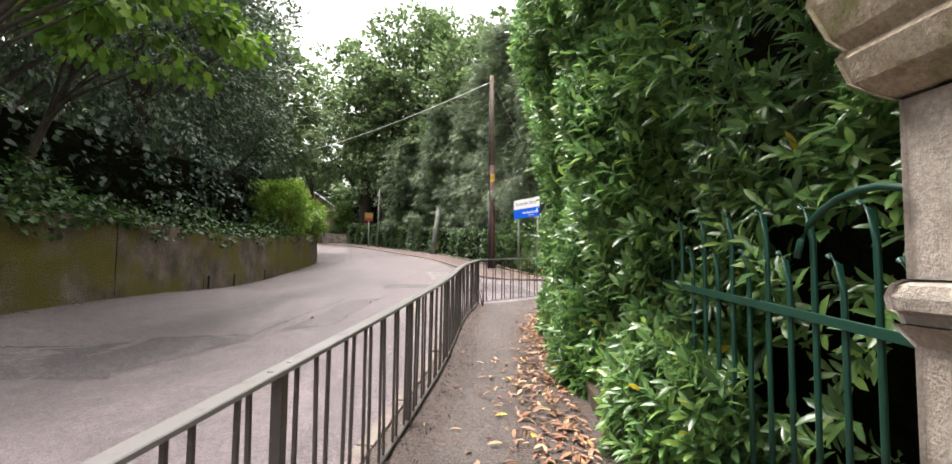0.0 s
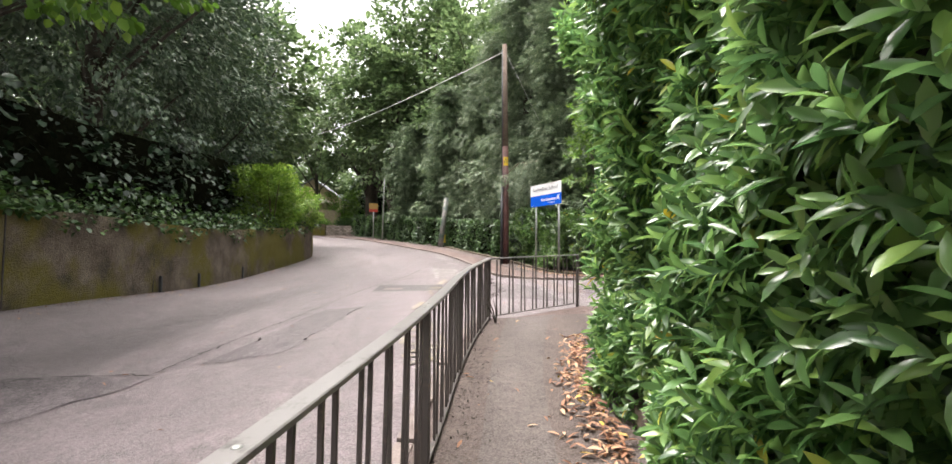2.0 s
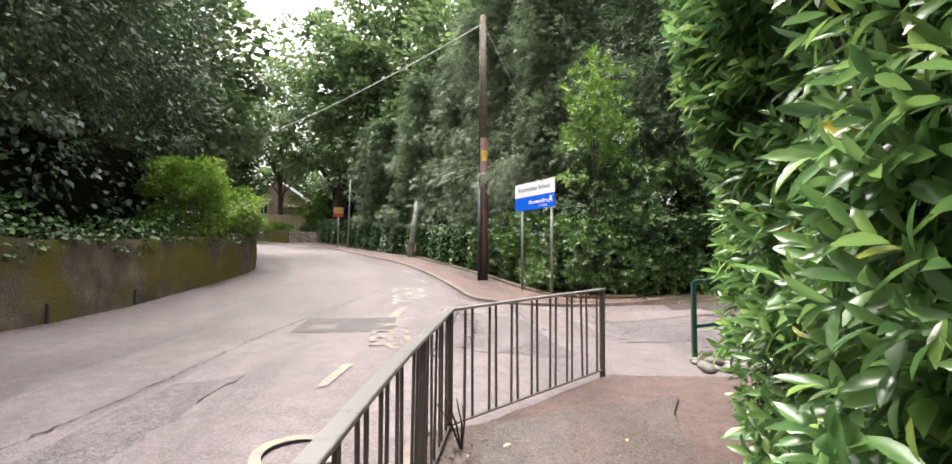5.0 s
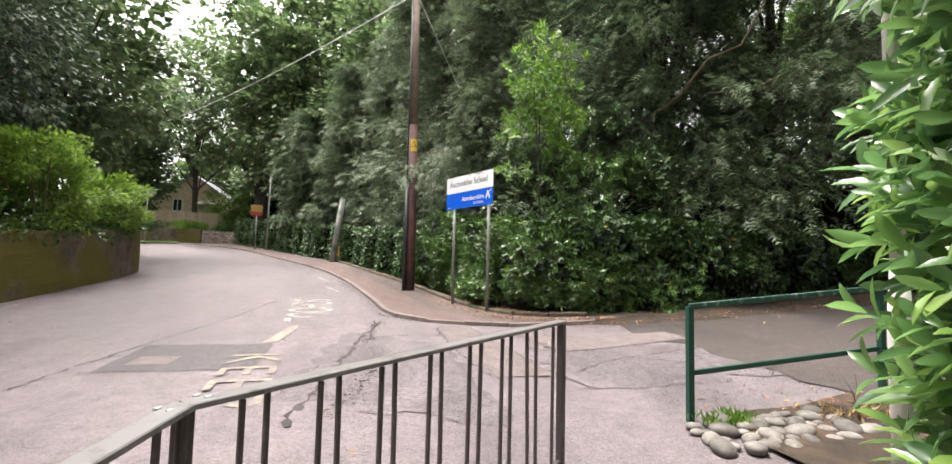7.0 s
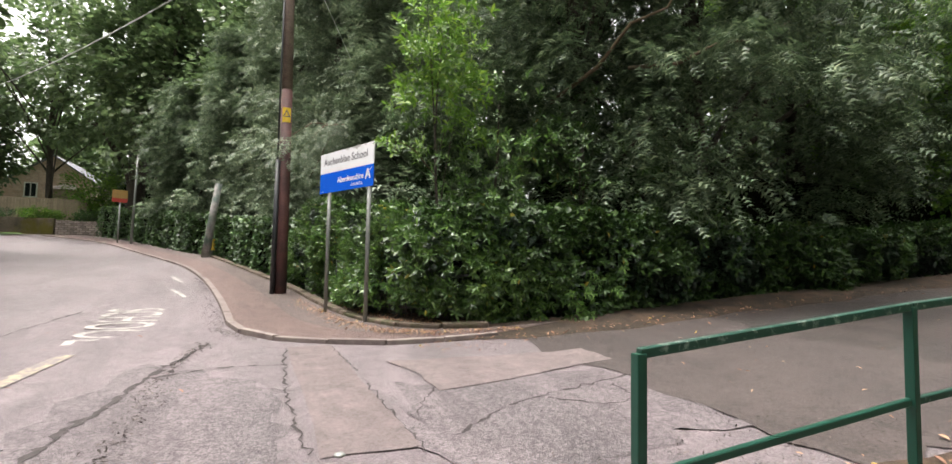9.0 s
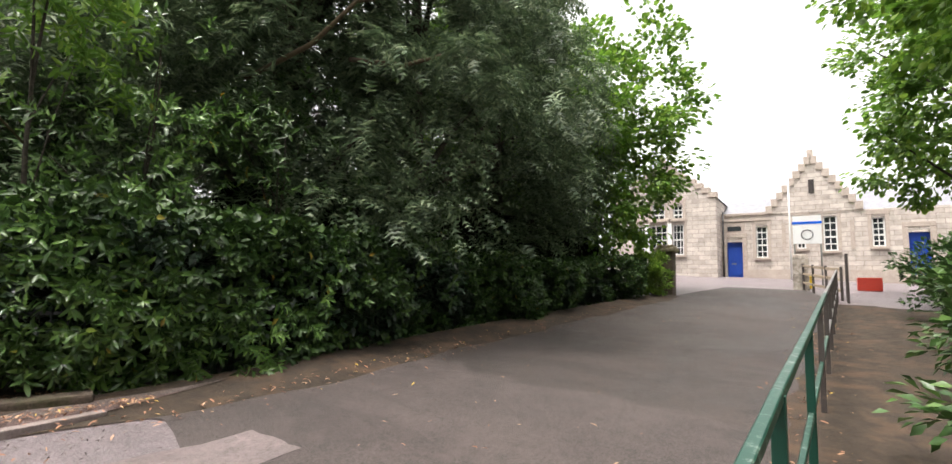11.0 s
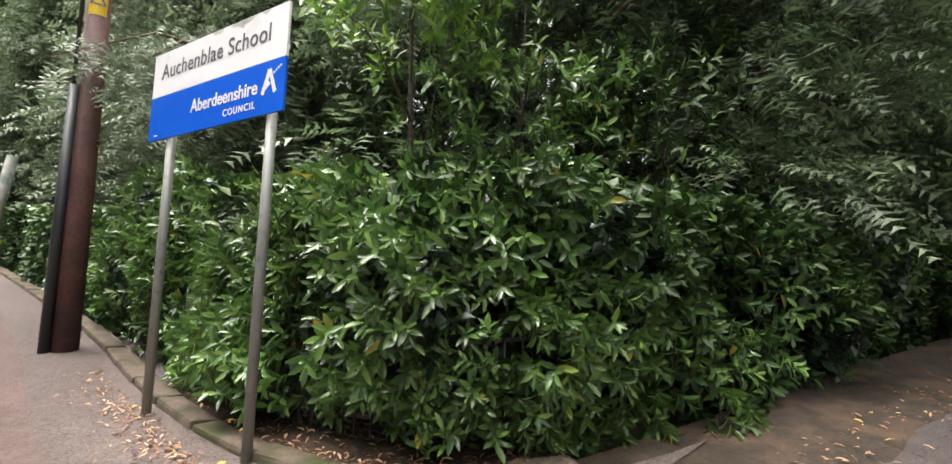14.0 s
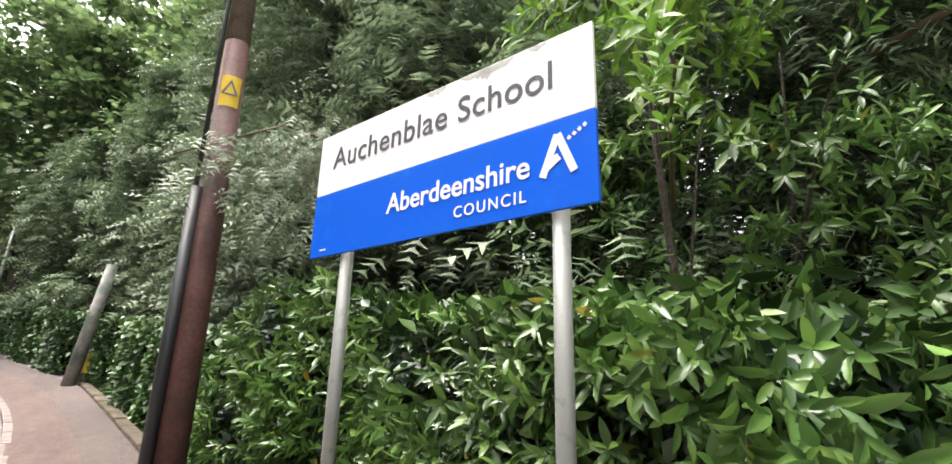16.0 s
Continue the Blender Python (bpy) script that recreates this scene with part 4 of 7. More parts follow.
def rail_run(pts, posts, post_w):
    for i, p in enumerate(pts):
        z = hz(*p) + 0.05
        a = math.degrees(math.atan2(*(pts[min(i + 1, len(pts) - 1)] - pts[max(i - 1, 0)])[::-1]))
        if i in posts:
            bm = bmesh.new()
            box(bm, (p[0], p[1], z + 0.41), (post_w, 0.045, 1.06), a, 0.004)
            part("post", bm, M_STEEL, gr)
        else:
            ob = new("bar", BAR)
            ob.parent = gr
            ob.matrix_parent_inverse = gr.matrix_world.inverted()
            sh = (0.028 if i % 2 else -0.028)
            ob.matrix_basis = pose(p[0] + sh * math.cos(radians(a)), p[1] + sh * math.sin(radians(a)), z, random.uniform(-0.8, 0.8), random.uniform(-0.8, 0.8), a)
    cuts = sorted({0, len(pts) - 1, *posts})
    for a, b in zip(cuts[:-1], cuts[1:]):
        for nm, dz, w, h, mat in (("top_rail", 1.0, 0.075, 0.02, M_TOPRAIL), ("bottom_rail", 0.09, 0.035, 0.012, M_STEEL)):
            seg = pts[a:b + 1:max(1, (b - a) // 6)].tolist()
            if tuple(seg[-1]) != tuple(pts[b]):
                seg.append(pts[b].tolist())
            bent_bar(nm, [(*p, hz(*p) + dz) for p in seg], w, h, mat, gr)
    for c in cuts:
        for s in (-0.07, 0.07):
            d = pts[min(c + 1, len(pts) - 1)] - pts[max(c - 1, 0)]
            d = d / np.linalg.norm(d)
            p = pts[c] + d * s
            bm = bmesh.new()
            bmesh.ops.create_uvsphere(bm, u_segments=10, v_segments=6, radius=0.014, matrix=Matrix.Translation((p[0], p[1], hz(*p) + 1.009)) @ Matrix.Diagonal((1, 1, 0.45, 1)))
            part("bolt", bm, M_GALV, gr, "bright bolt head", True)


rail_run(rp, set(range(3, len(rp) - 5, 13)) | {len(rp) - 1}, 0.05)
rail_run(corner_run, {0, 16}, 0.05)

# ---------------------------------------------------------------- green drive rail
dr = thing("drive_rail", 4.24, 12.15, hz(4.24, 12.15), "green painted steel hand rail beside the school drive", "hand rail")
DR = [(4.24 + 2.06 * k, 12.15 - 0.045 * k * 1.0, 0) for k in range(11)]
for k, (x, y, _) in enumerate(DR):
    z = hz(x, y)
    bm = bmesh.new()
    lift = 0.1 if k else 0.0
    box(bm, (x, y, z + 0.45 + lift / 2), (0.055, 0.055, 1.1 + lift), 0, 0.006)
    part("post", bm, M_GREEN if k < 3 else M_STEEL, dr)
    if k:
        x0, y0, _ = DR[k - 1]
        z0 = hz(x0, y0) + (0.1 if k > 1 else 0.0)
        z += 0.1
        for nm, h, hh, mat in (("top_rail", 1.0, 0.05, M_GREENTOP if k < 5 else M_TOPRAIL), ("mid_rail", 0.42, 0.045, M_GREEN if k < 2 else M_GREENTOP if k < 5 else M_TOPRAIL)):
            bm = bmesh.new()
            beam(bm, (x0 + (0.0 if h > 0.9 else 0.038), y0, z0 + h), (x - (0.0 if h > 0.9 else 0.038), y, z + h), 0.044 if h > 0.9 else 0.036, hh, 0.005)
            part(nm, bm, mat, dr)

# ---------------------------------------------------------------- sign on two posts
U = Vector((0.397, -0.918, 0))
NRM = Vector((-0.918, -0.397, 0))
S0 = Vector((3.42, 20.92, 0))
sg = thing("school_sign", 3.8, 20.0, hz(3.8, 20.0) + 0.1, "white and blue school sign board on two galvanised posts", "sign")
for d in (0.3, 1.74):
    p = S0 + U * d - NRM * 0.05
    tube("post", [(p.x, p.y, hz(p.x, p.y) + 0.02), (p.x, p.y, 4.25)], 0.038, M_GALV, sg, 16)
SIGNM = Matrix(((U.x, 0, NRM.x, S0.x), (U.y, 0, NRM.y, S0.y), (0, 1, 0, 3.67), (0, 0, 0, 1)))


def sign_piece(name, x0, x1, y0, y1, depth, z, mat, label, parent=sg):
    bm = bmesh.new()
    box(bm, ((x0 + x1) / 2, (y0 + y1) / 2, z), (x1 - x0, y1 - y0, depth), 0, 0.002, SIGNM)
    return part(name, bm, mat, parent, label)


sign_piece("white_panel", 0, 1.94, 0.402, 0.81, 0.02, 0, M_SIGNW, "white upper panel")
bl = sign_piece("blue_panel", 0, 1.94, 0, 0.4, 0.02, 0, M_SIGNB, "glossy blue lower panel")


def sign_text(body, x, y, size, mat, bold=0.0, space=1.0):
    c = bpy.data.curves.new("lettering", "FONT")
    c.body, c.size, c.extrude, c.offset, c.space_character = body, size, 0.001, bold, space
    c.materials.append(mat)
    ob = new("lettering", c)
    ob.parent = sg
    ob.matrix_parent_inverse = sg.matrix_world.inverted()
    ob.matrix_basis = SIGNM @ Matrix.Translation((x, y, 0.0125))
    return ob


sign_text("Auchenblae School", 0.15, 0.56, 0.2, M_INK, 0.001, 1.04)
sign_text("Aberdeenshire", 0.7, 0.17, 0.155, M_SIGNW, 0.002, 1.0)
sign_text("COUNCIL", 1.19, 0.06, 0.08, M_SIGNW, 0.0005, 1.25)
sign_piece("maker_mark", 0.1, 0.16, 0.035, 0.045, 0.003, 0.0115, M_SIGNW, "tiny white maker's mark")
bm = bmesh.new()
for a, b in (((1.69, 0.15), (1.765, 0.33)), ((1.765, 0.33), (1.84, 0.15)), ((1.71, 0.19), (1.77, 0.23))):
    va = SIGNM @ Vector((*a, 0.0125))
    vb = SIGNM @ Vector((*b, 0.0125))
    beam(bm, va, vb, 0.003, 0.035)
for k in range(4):
    box(bm, (1.82 + 0.024 * k, 0.3 + 0.013 * k, 0.0125), (0.016, 0.016, 0.002), 45, 0, SIGNM)
part("emblem", bm, M_SIGNW, sg, "white peaked emblem")
rng = np.random.default_rng(190)
for x0, w, h in ((0.95, 0.16, 0.035), (1.2, 0.34, 0.05), (1.32, 0.12, 0.075), (1.62, 0.1, 0.03)):
    bm = bmesh.new()
    n = 14
    top = [bm.verts.new(SIGNM @ Vector((x0 + w * k / n, 0.806, 0.0112))) for k in range(n + 1)]
    low_ = [bm.verts.new(SIGNM @ Vector((x0 + w * k / n, 0.803 - h * math.sin(math.pi * k / n) ** 0.6 * rng.uniform(0.45, 1.0), 0.0112))) for k in range(n + 1)]
    for k in range(n):
        bm.faces.new((top[k], low_[k], low_[k + 1], top[k + 1]))
    part("stain", bm, M_ALGAE, sg, "grey-green algae stain along the top edge")

# ---------------------------------------------------------------- poles and road signs
PX, PYY = 2.76, 23.5
pz = hz(PX, PYY)
up = thing("utility_pole", PX, PYY, pz, "tall dark creosoted wooden utility pole with a black duct", "utility pole")
tube("shaft", [(PX, PYY, pz), (PX - 0.01, PYY, pz + 2), (PX - 0.04, PYY, pz + 5.2)], [0.145, 0.14, 0.13], M_POLE, up, 18)
tube("upper_shaft", [(PX - 0.04, PYY, pz + 5.2), (PX - 0.1, PYY, pz + 9.75)], [0.13, 0.1], M_POLETOP, up, 18, "greyer weathered top of the pole")
tube("duct", [(PX - 0.19, PYY - 0.07, pz), (PX - 0.18, PYY - 0.07, pz + 3.4)], 0.06, M_BLACK, up, 12, "black plastic cable duct")
tube("riser_cable", [(PX - 0.19, PYY - 0.1, pz + 3.4), (PX - 0.2, PYY - 0.08, pz + 6), (PX - 0.2, PYY - 0.06, pz + 9.5)], 0.022, M_BLACK, up, 8, "black cable strapped to the pole")
bm = bmesh.new()
wv = [(-0.142 * math.sin(a), -0.145 * math.cos(a)) for a in np.linspace(-0.75, 0.75, 7)]
for (ax, ay), (bx, by) in zip(wv[:-1], wv[1:]):
    q = [bm.verts.new((PX - 0.03 + ux, PYY + uy, pz + z)) for ux, uy, z in ((ax, ay, 4.35), (bx, by, 4.35), (bx, by, 4.72), (ax, ay, 4.72))]
    bm.faces.new(q)
pl = part("warning_plate", bm, M_YELLOW, up, "yellow warning plate with a black triangle")
bm = bmesh.new()
q = [bm.verts.new((PX - 0.03 + x, PYY - 0.15, pz + z)) for x, z in ((-0.09, 4.48), (0.09, 4.48), (0, 4.67))]
q2 = [bm.verts.new((PX - 0.03 + x, PYY - 0.15, pz + z)) for x, z in ((-0.055, 4.5), (0.055, 4.5), (0, 4.625))]
for i in range(3):
    bm.faces.new((q[i], q[(i + 1) % 3], q2[(i + 1) % 3], q2[i]))
part("triangle_mark", bm, M_INK, pl, "black warning triangle")
wire = []
for u in np.linspace(0, 1, 22):
    wire.append((PX - 0.1 + (-17.4) * u, PYY + 26.6 * u, pz + 9.45 + (12.5 - pz - 9.45) * u - 2.0 * u * (1 - u) * 0.9))
tagged(tube("overhead_cable", wire, 0.022, M_CABLE, None, 6), "pale overhead cable from the pole into the trees", "cable")
st = [(PX - 0.1, PYY, pz + 9.5), (PX + 1.6, PYY + 0.8, pz + 6.6)]
tagged(tube("stay_wire", st, 0.008, M_CABLE, None, 5), "thin steel stay wire from the pole top", "cable")

lx, ly = -0.25, 34.9
lz = hz(lx, ly) + 0.08
lp = thing("concrete_post", lx, ly, lz, "grey leaning concrete post at the back of the pavement", "post")
tube("shaft", [(lx, ly, lz - 0.05), (lx + 0.2, ly, lz + 1.65), (lx + 0.4, ly, lz + 3.3)], [0.17, 0.16, 0.14], M_POSTWOOD, lp, 10)
hx, hy = -0.02, 35.1
hd = thing("hydrant_marker", hx, hy, hz(hx, hy), "yellow hydrant marker plate on a short post", "marker")
bm = bmesh.new()
box(bm, (hx, hy, hz(hx, hy) + 0.35), (0.1, 0.08, 0.9), 0, 0.01)
part("post", bm, M_POSTWOOD, hd)
bm = bmesh.new()
box(bm, (hx - 0.01, hy - 0.07, hz(hx, hy) + 0.65), (0.27, 0.03, 0.5), 0, 0.01)
part("plate", bm, M_YELLOW, hd, "bright yellow plate")
sx, sy = -5.4, 45.4
sz = hz(sx, sy) + 0.08
sp = thing("street_post", sx, sy, sz, "tall slim galvanised steel post", "post")
tube("shaft", [(sx, sy, sz), (sx + 0.1, sy, sz + 5.4)], [0.07, 0.055], M_GALV, sp, 10)
kx, ky = -6.35, 46.5
kz = hz(kx, ky)
ks = thing("road_sign", kx, ky, kz, "faded ochre and red road sign on a grey post", "road sign")
tube("post", [(kx, ky, kz), (kx, ky, kz + 2.7)], 0.045, M_GALV, ks, 10)
bm = bmesh.new()
box(bm, (kx, ky - 0.06, kz + 3.05), (0.78, 0.03, 0.5), 20, 0.01)
part("plate", bm, M_OCHRE, ks, "faded ochre plate")
bm = bmesh.new()
box(bm, (kx, ky - 0.06, kz + 2.67), (0.78, 0.03, 0.24), 20, 0.01)
part("lower_plate", bm, M_RED, ks, "red lower plate")
cx, cy = 4.3, 10.4
cz = hz(cx, cy)
lc = thing("lamp_column", cx, cy, cz, "pale painted steel lamp column at the hedge end", "lamp column")
tube("base", [(cx, cy, cz), (cx, cy, cz + 1.12), (cx, cy, cz + 1.42)], [0.06, 0.06, 0.04], M_WHITEP, lc, 16)
tube("shaft", [(cx, cy, cz + 1.42), (cx, cy, cz + 5.5)], [0.039, 0.036], M_WHITEP, lc, 16)

# ---------------------------------------------------------------- stone gate pier and green railings by the footway
gx, gy = 1.62, 0.1
gz = hz(gx, gy)
gp = thing("gate_pier", gx, gy, gz, "weathered sandstone gate pier with a mossy moulded cap", "gate pier")


def square_stack(name, prof, mat, label=""):
    """A square stone of varying half width: prof rows are (half width, height)."""
    v, f = [], []
    for w, z in prof:
        for sx_, sy_ in ((-1, -1), (1, -1), (1, 1), (-1, 1)):
            for k in (0, 1):
                c = 0.02
                dx, dy = (w - (c if k == (0 if sx_ * sy_ > 0 else 1) else 0)), (w - (c if k == (1 if sx_ * sy_ > 0 else 0) else 0))
                j = 0.008 * noise.noise(Vector((sx_ * 3, sy_ * 3 + k, z * 6)))
                v.append((gx + sx_ * dx + j, gy + sy_ * dy + j, gz + z))
    n = 8
    for i in range(len(prof) - 1):
        for k in range(n):
            f.append((i * n + k, i * n + (k + 1) % n, (i + 1) * n + (k + 1) % n, (i + 1) * n + k))
    f += [tuple(range(n - 1, -1, -1)), tuple((len(prof) - 1) * n + k for k in range(n))]
    return data_part(name, v, f, mat, gp, label, False)


square_stack("base", [(0.31, -0.2), (0.31, 0.1), (0.31, 1.2), (0.345, 1.26)], M_SAND)
square_stack("moulding", [(0.33, 1.262), (0.335, 1.29), (0.35, 1.3), (0.355, 1.335), (0.345, 1.37), (0.325, 1.385)], M_SAND)
square_stack("shaft", [(0.318, 1.387), (0.318, 1.6), (0.318, 1.9)], M_SAND)
square_stack("cap", [(0.322, 1.902), (0.35, 1.92), (0.4, 1.97), (0.42, 2.05), (0.405, 2.075), (0.435, 2.12), (0.47, 2.24), (0.46, 2.36), (0.2, 2.5)], M_MOSSY, "mossy moulded stone cap")
fr = thing("hedge_railing", 1.6, 1.8, hz(1.6, 1.8), "green painted iron railing with hooped tops behind the hedge", "railing")
FY = np.arange(0.55, 7.0, 0.165)
fx = lambda y: 1.5 + 0.085 * (y - 0.5)
for k, y in enumerate(FY):
    x, z = fx(y), hz(fx(y), y)
    tall = 1.62 if k % 2 else 1.42
    pts = [(x, y, z + 0.05), (x, y, z + 0.8), (x, y, z + tall - 0.15), (x, y + 0.02, z + tall - 0.04), (x, y + 0.07, z + tall)]
    tube("bar", pts, 0.0125, M_GREEN, fr, 8)
for h in (0.25, 1.15):
    bm = bmesh.new()
    beam(bm, (fx(FY[0]) - 0.03, FY[0] - 0.2, hz(fx(FY[0]), FY[0]) + h), (fx(FY[-1]) - 0.03, FY[-1], hz(fx(FY[-1]), FY[-1]) + h), 0.012, 0.04, 0.002)
    part("cross_rail", bm, M_GREEN, fr)
hoop = [(1.5 + 0.3 * math.sin(a) * 0.1, 0.75 - 0.33 * math.cos(a), hz(1.5, 0.7) + 1.42 + 0.25 * math.sin(a)) for a in np.linspace(0, math.pi, 12)]
tube("hoop", hoop, 0.014, M_GREEN, fr, 8, "pale green arched hoop")

# ---- planted ground behind the hedge and the rail bed
sheet("garden_lawn", 3.1, 24, -28, 9.3, 1.0, M_GRASS, 0.04, 0.02, "rough grass behind the footway hedge", "grass")
sheet("shrub_bed", 5.0, 24, 9.3, 10.95, 0.8, M_SOIL, 0.03, 0.02, "leafy soil bed behind the drive rail", "soil")


# ---------------------------------------------------------------- school
sc = thing("school", 42, 13, hz(42, 13), "pale sandstone school with a crow-stepped gable and blue doors", "school")
SZ = 4.0
SX = 42.0


def wall_block(name, x0, x1, y0, y1, z0, z1, mat=None, parent=None):
    bm = bmesh.new()
    box(bm, ((x0 + x1) / 2, (y0 + y1) / 2, (z0 + z1) / 2), (x1 - x0, y1 - y0, z1 - z0), 0, 0)
    return part(name, bm, mat or M_SCHOOL, parent or sc)


def wall_with_holes(name, x, thick, y0, y1, z0, z1, holes):
    """A wall facing west at x, from y0 to y1, with openings (ya, yb, za, zb) right through it."""
    ys = sorted({y0, y1, *[h[0] for h in holes], *[h[1] for h in holes]})
    zs = sorted({z0, z1, *[h[2] for h in holes], *[h[3] for h in holes]})
    bm = bmesh.new()
    for a, b in zip(ys[:-1], ys[1:]):
        for c, d in zip(zs[:-1], zs[1:]):
            if not any(h[0] <= a and b <= h[1] and h[2] <= c and d <= h[3] for h in holes):
                box(bm, (x + thick / 2, (a + b) / 2, (c + d) / 2), (thick, b - a, d - c))
    bmesh.ops.remove_doubles(bm, verts=bm.verts, dist=0.0005)
    return part(name, bm, M_SCHOOL, sc)


def gable(name, x, thick, yc, half, z0, z1, steps):
    """A gable wall with stepped stones along both slopes."""
    bm = bmesh.new()
    tri = [(yc - half, z0), (yc + half, z0), (yc, z1)]
    f = [bm.verts.new((x, y, z)) for y, z in tri]
    b = [bm.verts.new((x + thick, y, z)) for y, z in tri]
    bm.faces.new(f)
    bm.faces.new(b[::-1])
    for i in range(3):
        bm.faces.new((f[i], b[i], b[(i + 1) % 3], f[(i + 1) % 3]))
    g = part(name, bm, M_SCHOOL, sc)
    for s in (-1, 1):
        for k in range(steps):
            u = (k + 0.5) / steps
            bm = bmesh.new()
            box(bm, (x + thick / 2 - 0.03, yc + s * half * (1 - u), z0 + (z1 - z0) * u + 0.05), (thick + 0.1, half / steps * 1.25, (z1 - z0) / steps * 1.15), 0, 0.02)
            part("step_stone", bm, M_DRESSED, g)
    bm = bmesh.new()
    box(bm, (x + thick / 2, yc, z1 + 0.25), (thick + 0.05, 0.35, 0.6), 0, 0.06)
    part("finial", bm, M_DRESSED, g)


D1, D2 = (16.62, 17.57, SZ, 6.43), (7.05, 8.0, 4.2, 6.76)
W1, W2, W3, W4 = (15.12, 15.8, 5.35, 7.47), (11.34, 12.07, 5.74, 7.95), (9.03, 9.65, 5.95, 7.75), (13.0, 13.5, 5.9, 7.9)
wall_with_holes("front_wall", SX, 0.5, 0.5, 17.9, SZ - 0.6, 8.25, [D1, D2, W1, W2, W3, W4])
gable("front_gable", SX - 0.05, 0.5, 12.6, 2.55, 8.25, 11.8, 8)
wall_block("back_wall", SX + 7, SX + 7.5, 0.5, 26, SZ - 0.6, 8.25)
wall_block("side_wall", SX + 0.5, SX + 7, 0.5, 1.0, SZ - 0.6, 8.25)
wall_block("string_course", SX - 0.08, SX, 14.98, 17.85, 7.85, 8.0, M_DRESSED)
wall_block("wallhead_course", SX - 0.1, SX + 0.55, 14.98, 17.9, 8.25, 8.4, M_DRESSED)
wall_block("plinth", SX - 0.1, SX - 0.003, 8.1, 16.5, SZ - 0.5, SZ + 0.55, M_DRESSED)


def roof(x0, x1, y0, y1, z0, z1, axis):
    bm = bmesh.new()
    if axis == "y":
        p = [(x0, y0, z0), (x1, y0, z0), (x1, y1, z0), (x0, y1, z0), ((x0 + x1) / 2, y0, z1), ((x0 + x1) / 2, y1, z1)]
        F = [(0, 4, 5, 3), (1, 2, 5, 4), (0, 1, 4), (2, 3, 5)]
    else:
        p = [(x0, y0, z0), (x1, y0, z0), (x1, y1, z0), (x0, y1, z0), (x0, (y0 + y1) / 2, z1), (x1, (y0 + y1) / 2, z1)]
        F = [(0, 1, 5, 4), (2, 3, 4, 5), (0, 4, 3), (1, 2, 5)]
    v = [bm.verts.new(q) for q in p]
    for f in F:
        bm.faces.new([v[i] for i in f])
    return part("roof", bm, M_SLATE, sc, "grey slate roof")


roof(SX + 0.2, SX + 7.6, 0.3, 26.0, 8.27, 10.0, "y")
roof(SX + 0.4, SX + 4, 10.3, 14.9, 8.3, 11.4, "x")
# projecting block with the large windows
PXX = 40.2
BW = [(20.0, 20.75, 5.45, 7.6), (21.1, 22.3, 5.45, 7.6), (22.65, 23.4, 5.45, 7.6), (20.05, 20.7, 7.95, 8.95), (21.25, 22.15, 7.95, 9.1)]
wall_with_holes("wing_wall", PXX, 0.5, 17.9, 25.0, SZ - 0.6, 9.3, BW)
gable("wing_gable", PXX, 0.5, 21.4, 3.5, 9.3, 12.0, 8)
wall_block("wing_side_wall", PXX + 0.5, SX + 7, 17.9, 18.4, SZ - 0.6, 9.3)
roof(PXX + 0.4, SX + 7, 17.8, 25.2, 9.3, 11.9, "x")
for y in (17.75,):
    tube("drain_pipe", [(PXX + 1.5, y, SZ - 0.2), (PXX + 1.5, y, 8.5)], 0.05, M_BLACK, sc, 8)


def sash(x, h, cols, rows):
    ya, yb, za, zb = h
    w = part("window", box(bmesh.new(), (x + 0.22, (ya + yb) / 2, (za + zb) / 2), (0.02, yb - ya, zb - za)), M_GLASS, sc, "dark glazed window with white bars")
    fm = bmesh.new()
    for y in (ya + 0.04, yb - 0.04):
        box(fm, (x + 0.17, y, (za + zb) / 2), (0.1, 0.08, zb - za))
    for z in (za + 0.04, zb - 0.04):
        box(fm, (x + 0.17, (ya + yb) / 2, z), (0.1, yb - ya - 0.16, 0.08))
    part("frame", fm, M_WINWHITE, w)
    for k in range(1, cols):
        part("glazing_bar", box(bmesh.new(), (x + 0.185, ya + (yb - ya) * k / cols, (za + zb) / 2), (0.05, 0.05, zb - za - 0.16)), M_WINWHITE, w)
    for k in range(1, rows):
        part("glazing_bar", box(bmesh.new(), (x + 0.18, (ya + yb) / 2, za + (zb - za) * k / rows), (0.05, yb - ya - 0.16, 0.06 if k != rows // 2 else 0.1)), M_WINWHITE, w)
    part("sill", box(bmesh.new(), (x - 0.03, (ya + yb) / 2, za - 0.08), (0.3, yb - ya + 0.3, 0.15), 0, 0.02), M_DRESSED, w)
    for s, y in ((-1, ya), (1, yb)):
        part("jamb", box(bmesh.new(), (x + 0.06, y + s * 0.1, (za + zb) / 2 + 0.1), (0.18, 0.2, zb - za + 0.2), 0, 0.01), M_DRESSED, w)
    part("lintel", box(bmesh.new(), (x + 0.06, (ya + yb) / 2, zb + 0.3), (0.19, yb - ya + 0.5, 0.3), 0, 0.02), M_DRESSED, w)


for h in (W1, W2, W3, W4):
    sash(SX, h, 2, 5)
for y in (20.92, 22.47):
    part("mullion", box(bmesh.new(), (PXX + 0.02, y, 6.55), (0.16, 0.3, 2.3), 0, 0.01), M_WINWHITE, sc, "white painted window mullion")
for h in BW[:3]:
    sash(PXX, h, 3, 4)
for h in BW[3:]:
    sash(PXX, h, 2, 3)


